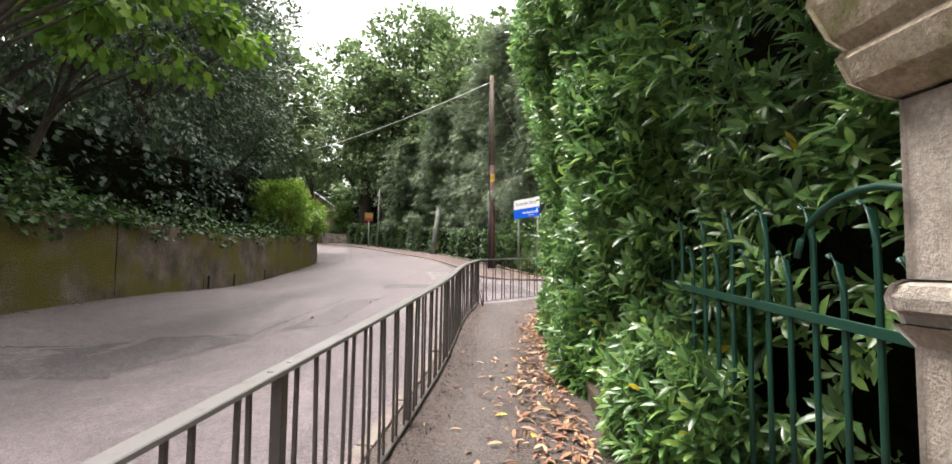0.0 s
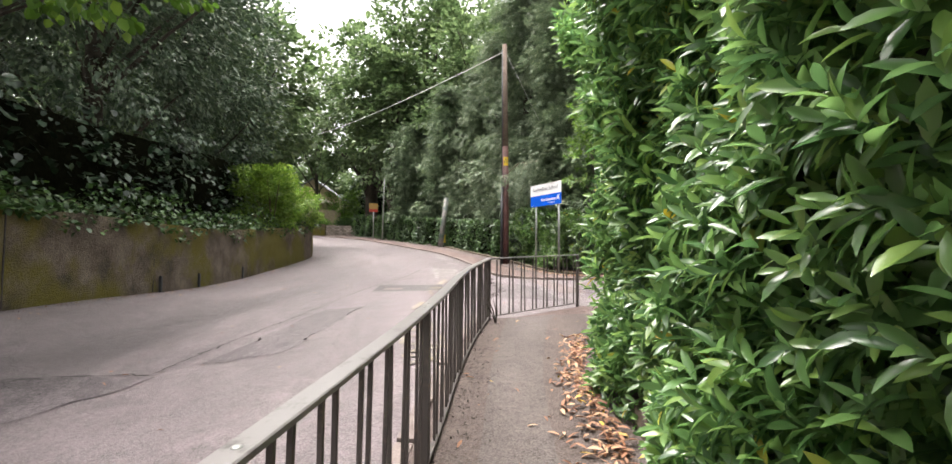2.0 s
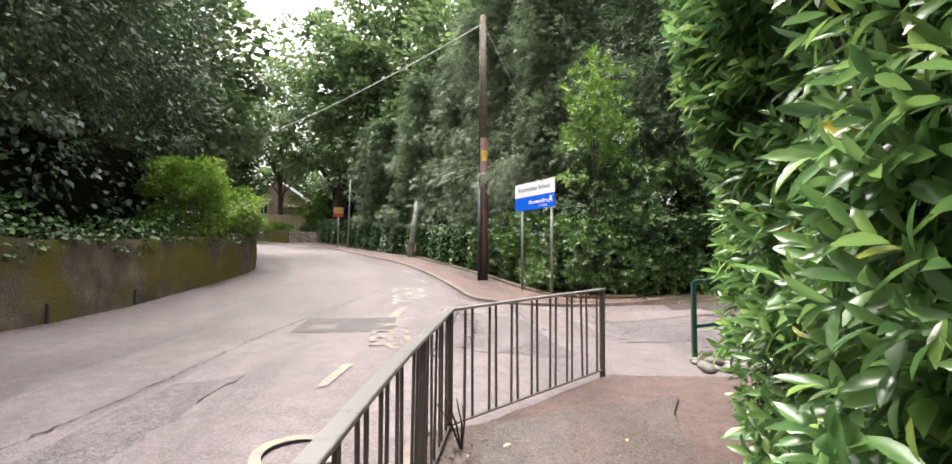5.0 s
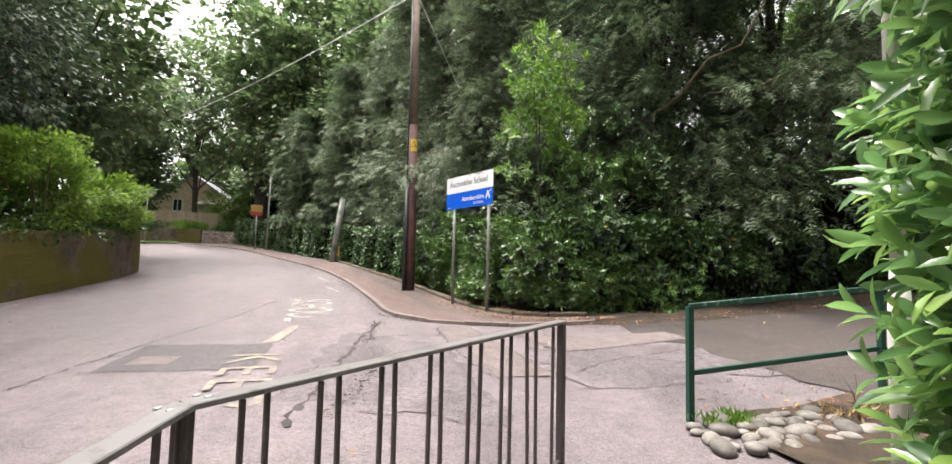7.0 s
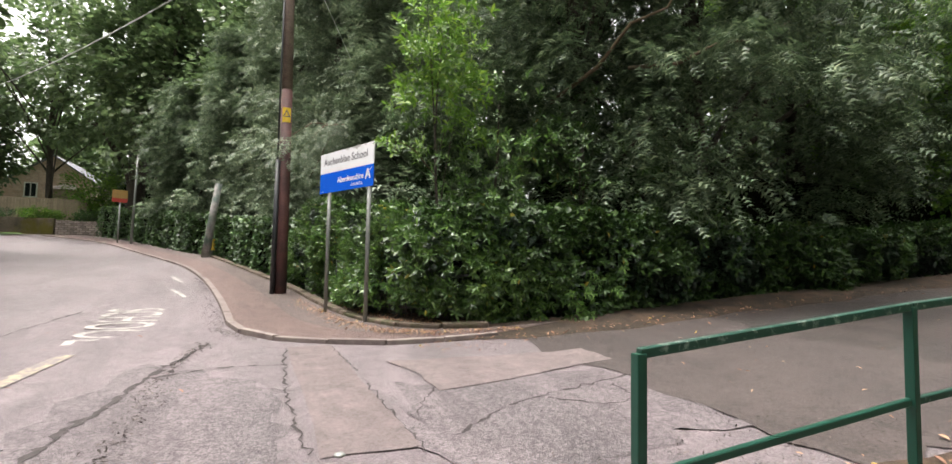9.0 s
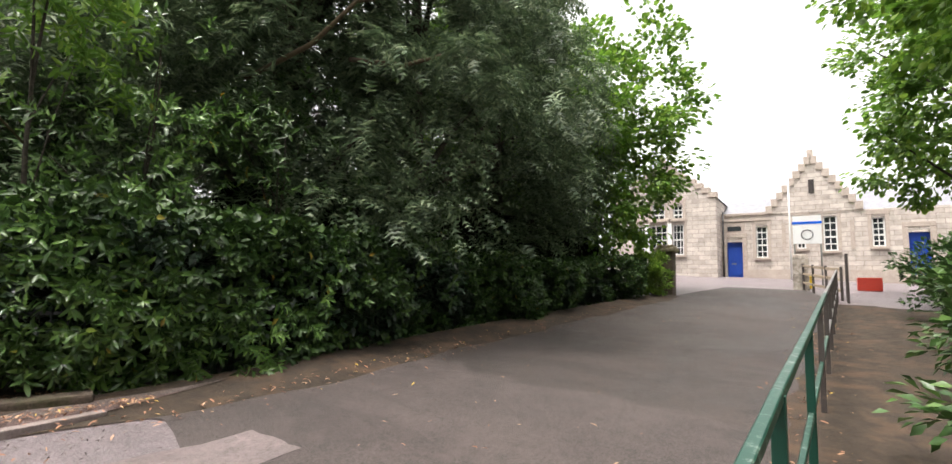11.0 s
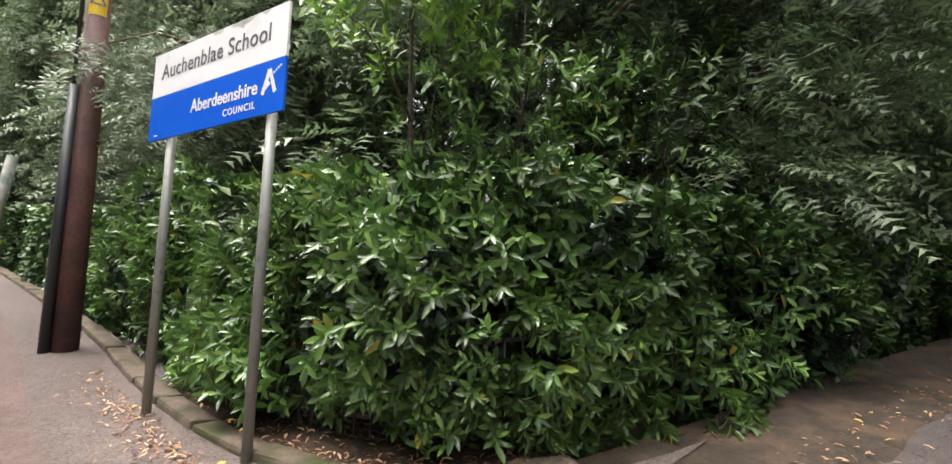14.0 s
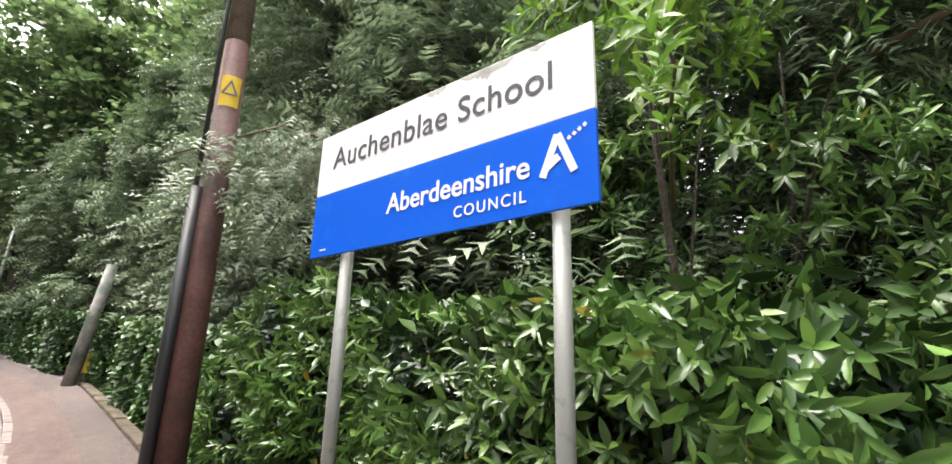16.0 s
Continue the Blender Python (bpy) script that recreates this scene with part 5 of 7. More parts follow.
def school_door(h):
    ya, yb, za, zb = h
    d = part("door", box(bmesh.new(), (SX + 0.3, (ya + yb) / 2, (za + zb) / 2), (0.06, yb - ya, zb - za)), M_BLUE, sc, "blue painted panelled door")
    for yy in (ya + (yb - ya) * 0.27, ya + (yb - ya) * 0.73):
        for zz, hh in ((za + 0.55, 0.7), (za + 1.65, 1.1)):
            part("panel", box(bmesh.new(), (SX + 0.262, yy, zz), (0.03, (yb - ya) * 0.34, hh), 0, 0.01), M_BLUE, d)
    part("letter_plate", box(bmesh.new(), (SX + 0.26, (ya + yb) / 2 + 0.1, za + 0.95), (0.03, 0.3, 0.08), 0, 0.01), M_GALV, d)
    for s, y in ((-1, ya), (1, yb)):
        part("jamb", box(bmesh.new(), (SX + 0.1, y + s * 0.14, (za + zb) / 2 + 0.15), (0.3, 0.28, zb - za + 0.3), 0, 0.03), M_DRESSED, d)
    part("lintel", box(bmesh.new(), (SX + 0.1, (ya + yb) / 2, zb + 0.45), (0.31, yb - ya + 0.56, 0.3), 0, 0.03), M_DRESSED, d)
    part("step", box(bmesh.new(), (SX - 0.25, (ya + yb) / 2, za - 0.07), (0.6, yb - ya + 0.6, 0.16), 0, 0.02), M_DRESSED, d)


school_door(D1)
school_door(D2)
part("fanlight", box(bmesh.new(), (SX - 0.02, 17.1, 7.35), (0.04, 0.85, 0.32), 0, 0.01), M_GLASS, sc, "small dark fanlight")
part("fanlight_surround", box(bmesh.new(), (SX - 0.004, 17.1, 7.35), (0.03, 1.3, 0.75), 0, 0.02), M_DRESSED, sc)
for y in (14.2, 10.6):
    part("slit_panel", box(bmesh.new(), (SX - 0.01, y, 6.7), (0.04, 0.22, 1.8), 0, 0.01), M_DRESSED, sc)
part("gable_slit", box(bmesh.new(), (SX - 0.07, 12.6, 9.9), (0.04, 0.3, 0.9), 0, 0.01), M_CRACK, sc)

fpz = hz(40, 13.75)
fp = thing("flagpole", 40, 13.75, fpz, "white flagpole before the school", "flagpole")
tube("pole", [(40, 13.75, fpz), (40, 13.75, fpz + 6.8)], [0.06, 0.035], M_WINWHITE, fp, 8)
nb = thing("notice_board", 33.5, 12.7, hz(33.5, 12.7), "white school notice board with a blue band on posts", "notice board")
nz = hz(33.5, 12.7)
for y in (12.15, 13.25):
    tube("post", [(33.5, y, nz - 0.05), (33.5, y, nz + 3.6)], 0.04, M_GALV, nb, 8)
part("panel", box(bmesh.new(), (33.44, 12.7, nz + 2.85), (0.04, 1.2, 1.4), 0, 0.01), M_SIGNW, nb, "white notice panel")
part("band", box(bmesh.new(), (33.415, 12.7, nz + 3.2), (0.012, 1.25, 0.12)), M_SIGNB, nb, "blue band")
bm = bmesh.new()
for a in range(16):
    w0, w1 = 2 * math.pi * a / 16, 2 * math.pi * (a + 1) / 16
    beam(bm, (33.415, 12.7 + 0.24 * math.cos(w0), nz + 2.6 + 0.24 * math.sin(w0)), (33.415, 12.7 + 0.24 * math.cos(w1), nz + 2.6 + 0.24 * math.sin(w1)), 0.01, 0.05)
part("ring_mark", bm, M_INK, nb, "black prohibition ring")


def stone_post(name, x, y, w, h, cap, label):
    z = hz(x, y)
    t = thing(name, x, y, z, label, "gate post")
    bm = bmesh.new()
    box(bm, (x, y, z + h / 2 - 0.1), (w, w, h + 0.2), 0, 0.04)
    part("shaft", bm, M_LOWSTONE if cap else M_SAND, t)
    if cap:
        bm = bmesh.new()
        box(bm, (x, y, z + h + 0.08), (w + 0.22, w + 0.22, 0.15), 0, 0.05)
        box(bm, (x, y, z + h + 0.21), (w + 0.08, w + 0.08, 0.13), 0, 0.05)
        part("cap", bm, M_MOSSY, t, "mossy stone cap")
    else:
        bm = bmesh.new()
        box(bm, (x, y, z + h + 0.03), (w * 0.9, w * 0.9, 0.16), 0, 0.07)
        part("cap", bm, M_SAND, t)
    return t


stone_post("gate_post", 23.9, 17.0, 0.55, 1.65, True, "dark weathered stone gate post by the hedge")
stone_post("gate_post", 31.4, 12.95, 0.62, 1.5, False, "pale lichened stone gate post at the playground")
stone_post("gate_post", 31.4, 7.5, 0.6, 1.9, False, "pale stone gate post under the tree")

pf = thing("playground_fence", 28.5, 12.2, hz(28.5, 12.2), "low wooden rail fence with dark posts by the gate", "fence")
FP = [(31.0, 12.85), (29.3, 12.45), (27.6, 12.0), (25.9, 11.55)]
for k, (x, y) in enumerate(FP):
    z = hz(x, y)
    part("post", box(bmesh.new(), (x, y, z + 0.55), (0.09, 0.09, 1.3), 0, 0.008), M_STEEL, pf)
    if k:
        x0, y0 = FP[k - 1]
        for h in (0.35, 0.75, 1.1):
            bm = bmesh.new()
            beam(bm, (x0, y0, hz(x0, y0) + h), (x, y, z + h), 0.05, 0.1, 0.005)
            part("rail", bm, M_TIMBER, pf)
mgate = thing("metal_gate", 25.6, 11.45, hz(25.6, 11.45), "dark steel gate frame standing open by the rail", "gate")
for x in (25.75, 25.0):
    part("stile", box(bmesh.new(), (x, 11.4, hz(x, 11.4) + 0.8), (0.08, 0.08, 1.75), 0, 0.006), M_STEEL, mgate)
for h in (0.1, 0.6, 1.0, 1.62):
    bm = bmesh.new()
    beam(bm, (25.0, 11.4, hz(25, 11.4) + h), (25.75, 11.4, hz(25.75, 11.4) + h), 0.05, 0.06, 0.004)
    part("bar", bm, M_STEEL, mgate)
pb = thing("planter_box", 33, 10.4, hz(33, 10.4), "small red planter box by the playground", "planter")
part("body", box(bmesh.new(), (33, 10.4, hz(33, 10.4) + 0.3), (0.7, 0.9, 0.6), 0, 0.02), M_RED, pb)
yb_ = thing("grit_bin", 32.4, 12.75, hz(32.4, 12.75), "yellow grit bin beside the gate post", "grit bin")
part("body", box(bmesh.new(), (32.4, 12.75, hz(32.4, 12.75) + 0.25), (0.36, 0.36, 0.5), 0, 0.04), M_YELLOW, yb_)
part("lid", box(bmesh.new(), (32.4, 12.75, hz(32.4, 12.75) + 0.54), (0.4, 0.4, 0.08), 0, 0.03), M_YELLOW, yb_)

# ---------------------------------------------------------------- beyond the bend
fw = resample([(-34, 52), (-24, 56), (-17, 57.5), (-13.2, 57.5)], 0.6)
wall_solid("wall_north", fw, 1.25, 0.4, M_WALL, "low dark garden wall at the bend", "wall", 0.04)
fw2 = resample([(-13.1, 57.5), (-10.5, 57), (-7, 56.5)], 0.6)
wall_solid("wall_north_stone", fw2, 1.15, 0.4, M_DRYSTONE, "low rubble stone garden wall at the bend", "wall", 0.06)
sheet("garden_ground", -60, -6, 58, 95, 2.0, M_GRASS, 0.7, 0.05, "garden lawn behind the low wall", "lawn")
flat_patch("grass_verge", [(-24, 50.5), (-14.0, 54.6), (-15.0, 57.0), (-25, 55.0)], M_GRASS, 0.12, "bright mown grass verge at the bend", "grass", 8, 0.2)
hs = thing("stone_house", -19.4, 77, hz(-19.4, 77) + 0.7, "pink stone house with a slate roof beyond the garden", "house")
hzz = hz(-19.4, 77) + 0.5
bm = bmesh.new()
ga, gb, gm = -22.6, -15.6, -19.1
gv = [[bm.verts.new((x, y, hzz + h)) for x, h in ((ga, -0.3), (gb, -0.3), (gb, 4.5), (gm, 7.0), (ga, 4.5))] for y in (74.0, 82.0)]
bm.faces.new(gv[0])
bm.faces.new(gv[1][::-1])
for k in range(5):
    bm.faces.new((gv[0][k], gv[1][k], gv[1][(k + 1) % 5], gv[0][(k + 1) % 5]))
bmesh.ops.recalc_face_normals(bm, faces=bm.faces)
part("wall", bm, M_HOUSE, hs)
for s, xe in ((-1, ga - 0.35), (1, gb + 0.35)):
    bm = bmesh.new()
    w = (gb - ga) / 2 + 0.35
    n0 = [(gm, 73.75, hzz + 7.06), (xe, 73.75, hzz + 7.06 - w * 2.5 / 3.5), (xe, 82.2, hzz + 7.06 - w * 2.5 / 3.5), (gm, 82.2, hzz + 7.06)]
    lo_, up_ = [bm.verts.new(q) for q in n0], [bm.verts.new((q[0], q[1], q[2] + 0.14)) for q in n0]
    bm.faces.new(lo_)
    bm.faces.new(up_)
    for k in range(4):
        bm.faces.new((lo_[k], lo_[(k + 1) % 4], up_[(k + 1) % 4], up_[k]))
    bmesh.ops.recalc_face_normals(bm, faces=bm.faces)
    part("roof", bm, M_SLATE, hs)
part("side_wing", box(bmesh.new(), (-25.1, 77.5, hzz + 2.2), (4.9, 5, 5.0)), M_HOUSE, hs)
for x, yf, h in ((-20.8, 73.96, 3.4), (-17.6, 73.96, 3.4), (-24.6, 74.96, 3.2)):
    wnd = part("window", box(bmesh.new(), (x, yf, hzz + h), (0.9, 0.06, 1.4)), M_GLASS, hs)
    for a, b, c, d in ((0, 0.72, 1.1, 0.1), (0, -0.72, 1.2, 0.1), (0.5, 0, 0.1, 1.34), (-0.5, 0, 0.1, 1.34), (0, 0, 0.06, 1.3)):
        part("frame", box(bmesh.new(), (x + a, yf - 0.05, hzz + h + b), (c, 0.1, d)), M_WINWHITE, wnd)
z = hz(-15.6, 67) + 0.7
sh = thing("summer_house", -15.6, 67, z, "timber summer house with a pale pitched roof", "shed")
part("body", box(bmesh.new(), (-15.6, 67, z + 1.55), (2.3, 2.0, 3.1), 0, 0.02), M_TIMBER, sh)
bm = bmesh.new()
v = [bm.verts.new(q) for q in ((-17.0, 65.8, z + 3.1), (-14.2, 65.8, z + 3.1), (-14.2, 68.2, z + 3.1), (-17.0, 68.2, z + 3.1), (-15.6, 67, z + 3.75))]
for f in ((0, 1, 4), (1, 2, 4), (2, 3, 4), (3, 0, 4), (3, 2, 1, 0)):
    bm.faces.new([v[i] for i in f])
part("roof", bm, M_SAND, sh)
fn = thing("garden_fence", -20, 62, hz(-20, 62) + 0.7, "weathered timber board fence in the garden", "fence")
for k in range(60):
    x = -25 + 0.21 * k
    z = hz(x, 62) + 0.7
    part("board", box(bmesh.new(), (x, 62, z + 1.08), (0.19, 0.03, 2.2 + 0.04 * math.sin(k * 2.1))), M_TIMBER, fn)
z = hz(-16.4, 53) + 0.1
ds = thing("direction_sign", -16.4, 53, z, "weathered direction sign with a black chevron on two posts", "road sign")
for x in (-16.9, -15.95):
    tube("post", [(x, 53, z - 0.1), (x, 53, z + 4.3)], 0.05, M_GALV, ds, 8)
bm = bmesh.new()
av = [[bm.verts.new((x, y, z + h)) for x, h in ((-17.1, 3.85), (-15.6, 3.7), (-15.25, 4.02), (-15.6, 4.4), (-17.1, 4.55))] for y in (52.9, 52.935)]
bm.faces.new(av[0])
bm.faces.new(av[1][::-1])
for k in range(5):
    bm.faces.new((av[0][k], av[1][k], av[1][(k + 1) % 5], av[0][(k + 1) % 5]))
bmesh.ops.recalc_face_normals(bm, faces=bm.faces)
part("board", bm, M_GALV, ds, "weathered grey arrow-shaped board")
bm = bmesh.new()
beam(bm, (-15.72, 52.885, z + 4.36), (-15.42, 52.885, z + 4.05), 0.02, 0.16)
beam(bm, (-15.42, 52.885, z + 4.05), (-15.72, 52.885, z + 3.75), 0.02, 0.16)
part("chevron", bm, M_INK, ds, "black chevron mark")
bm = bmesh.new()
for za, zb in ((4.46, 4.36), (3.94, 3.83)):
    beam(bm, (-17.06, 52.885, z + za), (-15.78, 52.885, z + zb), 0.012, 0.07)
part("border", bm, M_SIGNW, ds, "white border bars")

# ---------------------------------------------------------------- trees and hedges
LAUREL, LAUREL2, LEAF, BROAD, SPRAY = t_laurel(), t_laurel_far(), t_leaf(), t_broad(), t_spray()

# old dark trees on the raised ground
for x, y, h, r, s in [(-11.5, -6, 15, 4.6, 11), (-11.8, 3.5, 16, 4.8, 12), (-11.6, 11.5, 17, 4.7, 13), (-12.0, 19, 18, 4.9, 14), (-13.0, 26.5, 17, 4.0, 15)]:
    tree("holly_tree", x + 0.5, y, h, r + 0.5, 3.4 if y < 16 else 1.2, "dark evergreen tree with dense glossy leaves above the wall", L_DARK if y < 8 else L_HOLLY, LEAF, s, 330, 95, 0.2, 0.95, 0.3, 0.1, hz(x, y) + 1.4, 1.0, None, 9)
for i, (x, y, h, r, s) in enumerate([(-13.5, 35.5, 15, 4.6, 25), (-18, 0, 17, 5.5, 21), (-18, 12, 18, 6, 22), (-19, 24, 18, 6, 23), (-17, 34, 17, 5.5, 24)]):
    tree("broadleaf_tree", x, y, h, r, 2.5, "tall leafy tree behind the dark evergreens", L_SYC, BROAD, s, 130, 60, 0.34, 1.4, 0.35, 0.1, hz(x, y) + 1.4)
tree("sycamore_tree", -8.4, 6.5, 6.6, 2.3, 2.9, "young sycamore with bright leaves overhanging the road", L_BRIGHT, BROAD, 31, 34, 60, 0.19, 0.5, 0.12, 0.35, hz(-8.4, 6.5) + 1.4, lean=(3.1, 1.6))

tree("sycamore_tree", -8.6, 9.5, 6.0, 2.2, 3.0, "young sycamore with bright leaves overhanging the road", L_BRIGHT, BROAD, 32, 22, 46, 0.19, 0.45, 0.1, 0.35, hz(-8.6, 9.5) + 1.5, lean=(2.4, 0.8))

# trees round the bend
for i, (x, y, h, r, s) in enumerate([(-8.5, 60, 26, 7.5, 41), (-1.5, 55, 27, 7.5, 42), (-29, 73, 24, 7.5, 43), (5, 58, 28, 7.5, 44), (-15.9, 64, 23, 8.0, 140), (-24, 66, 14, 5, 45), (-33, 60, 15, 6, 46), (-30, 44, 20, 7, 47), (-23, 41, 20, 6, 48)]):
    tree("sycamore_tree", x, y, h, r, (6.6 if i == 4 else 5.5) if i < 5 else 3, "large sycamore with a spreading open crown beyond the bend", L_SYC, BROAD, s, 115 if i in (0, 2, 4) else 190, 68, 0.4, 1.4, (0.75, 0.4, 0.4, 0.4, 0.27)[min(i, 4)], 0.1, limbs=14)
for x, y, h, r, s in [(-21, 90, 14, 6.5, 150), (-10, 84, 13, 6, 151)]:
    tree("sycamore_tree", x, y, h, r, 2.0, "tall leafy tree behind the stone house", L_SYC, BROAD, s, 170, 46, 0.6, 1.7, 0.4, 0.1)
tree("garden_tree", -12.4, 63, 5.5, 2.4, 0.6, "light green garden shrub tree", L_BRIGHT, LEAF, 49, 60, 90, 0.2, 0.7, 0.1)

# conifers behind the pavement and the hedge
for x, y, h, r, s, m, sh_ in [(0.9, 40, 12, 3.0, 51, L_YEW, "dome"), (3.4, 35.2, 13, 3.0, 52, L_CYP, "dome"), (4.6, 29.8, 15, 3.2, 53, L_CYP, "dome"), (6.6, 33, 18, 3.6, 54, L_YEW, "cone"), (-2.6, 45.5, 10, 2.6, 55, L_YEW, "dome"), (6.0, 25.9, 17, 3.2, 56, L_CYP, "cone")]:
    tree("yew_tree" if m is L_YEW else "cypress_tree", x, y, h, r, 2.3, "dark drooping yew behind the hedge" if m is L_YEW else "grey-green cypress with feathery sprays", m, SPRAY, s, 300, 52, 0.4, 0.85, 0.24, 0.45, shape=sh_, limbs=12)
for x, y, h, r, s in [(3.5, 45, 21, 5.5, 161), (9.5, 41, 22, 6.0, 162), (-5.5, 52, 20, 5.0, 163)]:
    tree("sycamore_tree", x, y, h, r, 5.0, "leafy broadleaf tree rising behind the conifers", L_SYC, BROAD, s, 190, 70, 0.36, 1.2, 0.35, 0.1, limbs=14)
for x, y, h, r, s, n in [(10.1, 21.9, 15, 4.8, 57, 480), (13.6, 21.0, 13, 6.3, 58, 340), (18.4, 21.4, 11, 5.0, 59, 270)]:
    tree("yew_tree", x, y, h, r, 1.7, "large dark yew spreading over the hedge and drive", L_YEW, SPRAY, s, n, 62, 0.36, 0.8, 0.34, 0.5, shape="dome", limbs=20)
tree("yew_tree", 11, 29, 18, 5, 0.8, "tall dark yew deep behind the hedge", L_YEW, SPRAY, 60, 240, 36, 0.7, 1.2, 0.3, 0.4, shape="dome", limbs=8)
for k, pts in enumerate([[(8.6, 20.5, 6.2), (8.9, 19.0, 6.6), (9.2, 18.3, 7.3), (9.7, 17.8, 7.5), (9.9, 17.3, 8.3)], [(10.2, 19.6, 7.0), (10.5, 18.4, 6.7), (11.2, 17.9, 7.1), (11.9, 17.7, 7.2), (12.8, 17.5, 7.7)]]):
    tagged(tube("dead_branch", pts, [0.05, 0.045, 0.035, 0.025, 0.012], M_TWIG, None, 7), "bare pale crooked branch among the yew sprays", "branch")
tree("laurel_tree", 5.75, 20.2, 7.4, 1.15, 3.3, "tall bright laurel shoot rising out of the hedge", L_BRIGHT, LAUREL, 71, 75, 22, 0.2, 0.42, 0.04, 0.15, limbs=4)
for x, y, h, r, s in [(6.9, 19.9, 5.2, 1.5, 73), (8.8, 19.5, 4.6, 1.5, 74), (6.3, 21.9, 4.6, 1.0, 75)]:
    tree("laurel_tree", x, y, h, r, 1.2, "laurel branches hanging under the yew, most coloured dark for its shade", L_LAURELM if s == 73 else L_LAURELD, LAUREL, s, 55, 24, 0.17, 0.5, 0.05, 0.15, limbs=10)
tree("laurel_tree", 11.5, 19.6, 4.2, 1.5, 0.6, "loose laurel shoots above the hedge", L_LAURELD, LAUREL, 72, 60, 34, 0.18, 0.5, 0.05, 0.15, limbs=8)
for i, (x, y, h, r, s) in enumerate([(24.2, 20.0, 12, 4.2, 81), (27, 25, 13, 4.5, 82), (21, 24, 13, 4, 86)]):
    tree("lime_tree", x, y, h, r, 0.4, "light green broadleaf tree beside the school gate", L_BRIGHT, BROAD, s, 300, 62, 0.21, 0.8, 0.2, 0.15)
# Tree at x=12 is added to block sky over the drive; x=20.5 enlarged likewise.
for i, (x, y, h, r, s) in enumerate([(28.5, 6.2, 15, 5.4, 83), (20.5, 5.0, 18, 6.2, 84), (12.0, 4.2, 18, 6.6, 85)]):
    tree("lime_tree", x, y, h, r, 3.6, "leafy green tree by the school drive, the nearest one added for shade", L_BRIGHT if x > 15 else L_SYC, BROAD, s, 300, 84, 0.22, 0.95, 0.25, 0.15)


cb = thing("cypress_branch", 4.2, 24.6, pz + 4.6, "grey-green cypress branch hanging beside the pole", "branch")
rng = np.random.default_rng(191)
for k, (e, n) in enumerate([((2.98, 23.05, pz + 3.5), 420), ((2.35, 23.0, pz + 3.55), 260), ((3.3, 23.4, pz + 2.9), 300)]):
    s0, e = np.array([4.4, 25.0, pz + 4.9]), np.array(e)
    m0 = (s0 + e) / 2 + np.array([0, 0, 0.35])
    tube("stem", [tuple(s0), tuple(m0), tuple(e)], [0.03, 0.02, 0.006], M_TWIG, cb, 6)
    u = rng.random(n)[:, None]
    P = (1 - u) ** 2 * s0 + 2 * u * (1 - u) * m0 + u ** 2 * e + rng.normal(size=(n, 3)) * np.array([0.16, 0.16, 0.2]) - np.array([0, 0, 0.25]) * rng.random((n, 1))
    A = unit(rng, n) * 0.6 + np.array([-0.2, -0.3, -0.75])
    leaves("sprays", SPRAY, P, A, unit(rng, n) * 0.6 + np.array([0, -0.5, 0.6]), 0.2 * (0.6 + 0.8 * rng.random(n)), L_CYP, cb, "drooping scaly sprays")


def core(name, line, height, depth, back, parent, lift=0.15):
    """Near-black mass inside a hedge, uneven on its face; its colour stands for shade."""
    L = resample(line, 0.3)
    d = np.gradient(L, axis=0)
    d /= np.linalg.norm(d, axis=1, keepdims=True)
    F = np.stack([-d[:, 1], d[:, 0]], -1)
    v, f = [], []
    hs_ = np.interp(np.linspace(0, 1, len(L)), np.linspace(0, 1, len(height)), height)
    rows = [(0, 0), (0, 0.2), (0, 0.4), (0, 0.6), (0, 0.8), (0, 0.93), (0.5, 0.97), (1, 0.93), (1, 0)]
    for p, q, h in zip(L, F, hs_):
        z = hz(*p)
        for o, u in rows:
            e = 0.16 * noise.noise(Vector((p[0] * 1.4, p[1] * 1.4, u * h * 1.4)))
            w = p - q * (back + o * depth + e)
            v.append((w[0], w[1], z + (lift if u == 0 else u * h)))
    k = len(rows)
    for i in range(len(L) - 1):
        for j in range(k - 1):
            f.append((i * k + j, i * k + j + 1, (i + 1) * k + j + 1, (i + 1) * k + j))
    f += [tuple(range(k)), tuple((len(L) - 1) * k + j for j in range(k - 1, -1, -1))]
    return data_part(name, v, f, M_CORE, parent, "near-black inner mass standing for deep shade")


def leaf_axes(rng, F, n, out=0.9, up=0.15, spread=0.75):
    A = F * out + unit(rng, n) * spread + np.array([0, 0, up])
    N = unit(rng, n) * 0.5 + np.array([0, 0, 1.0]) + F * 0.35
    return A, N


# the laurel hedge beside the footway
rng = np.random.default_rng(101)
HL = [(2.05, -2.0), (2.05, 0.2), (1.95, 1.3), (1.62, 2.0), (1.42, 2.8), (1.46, 4.0), (1.78, 6.2), (2.13, 7.45), (2.54, 8.5), (3.08, 9.22), (3.8, 9.66), (5.6, 9.75)]
hg = thing("laurel_hedge", 1.7, 5, hz(1.7, 5), "tall overgrown glossy laurel hedge leaning over the footway", "hedge")


def bulge(u, h):
    return -0.08 + 0.2 * sstep(h, 0.0, 0.6) + 0.48 * sstep(h, 2.1, 4.6) + 0.14 * np.sin(u * 2.1 + 1.3 * h) + 0.1 * np.sin(u * 4.7 - 2.2 * h) + 0.22 * (1 - sstep(u, 2.5, 4.5)) * sstep(h, 1.7, 2.4)


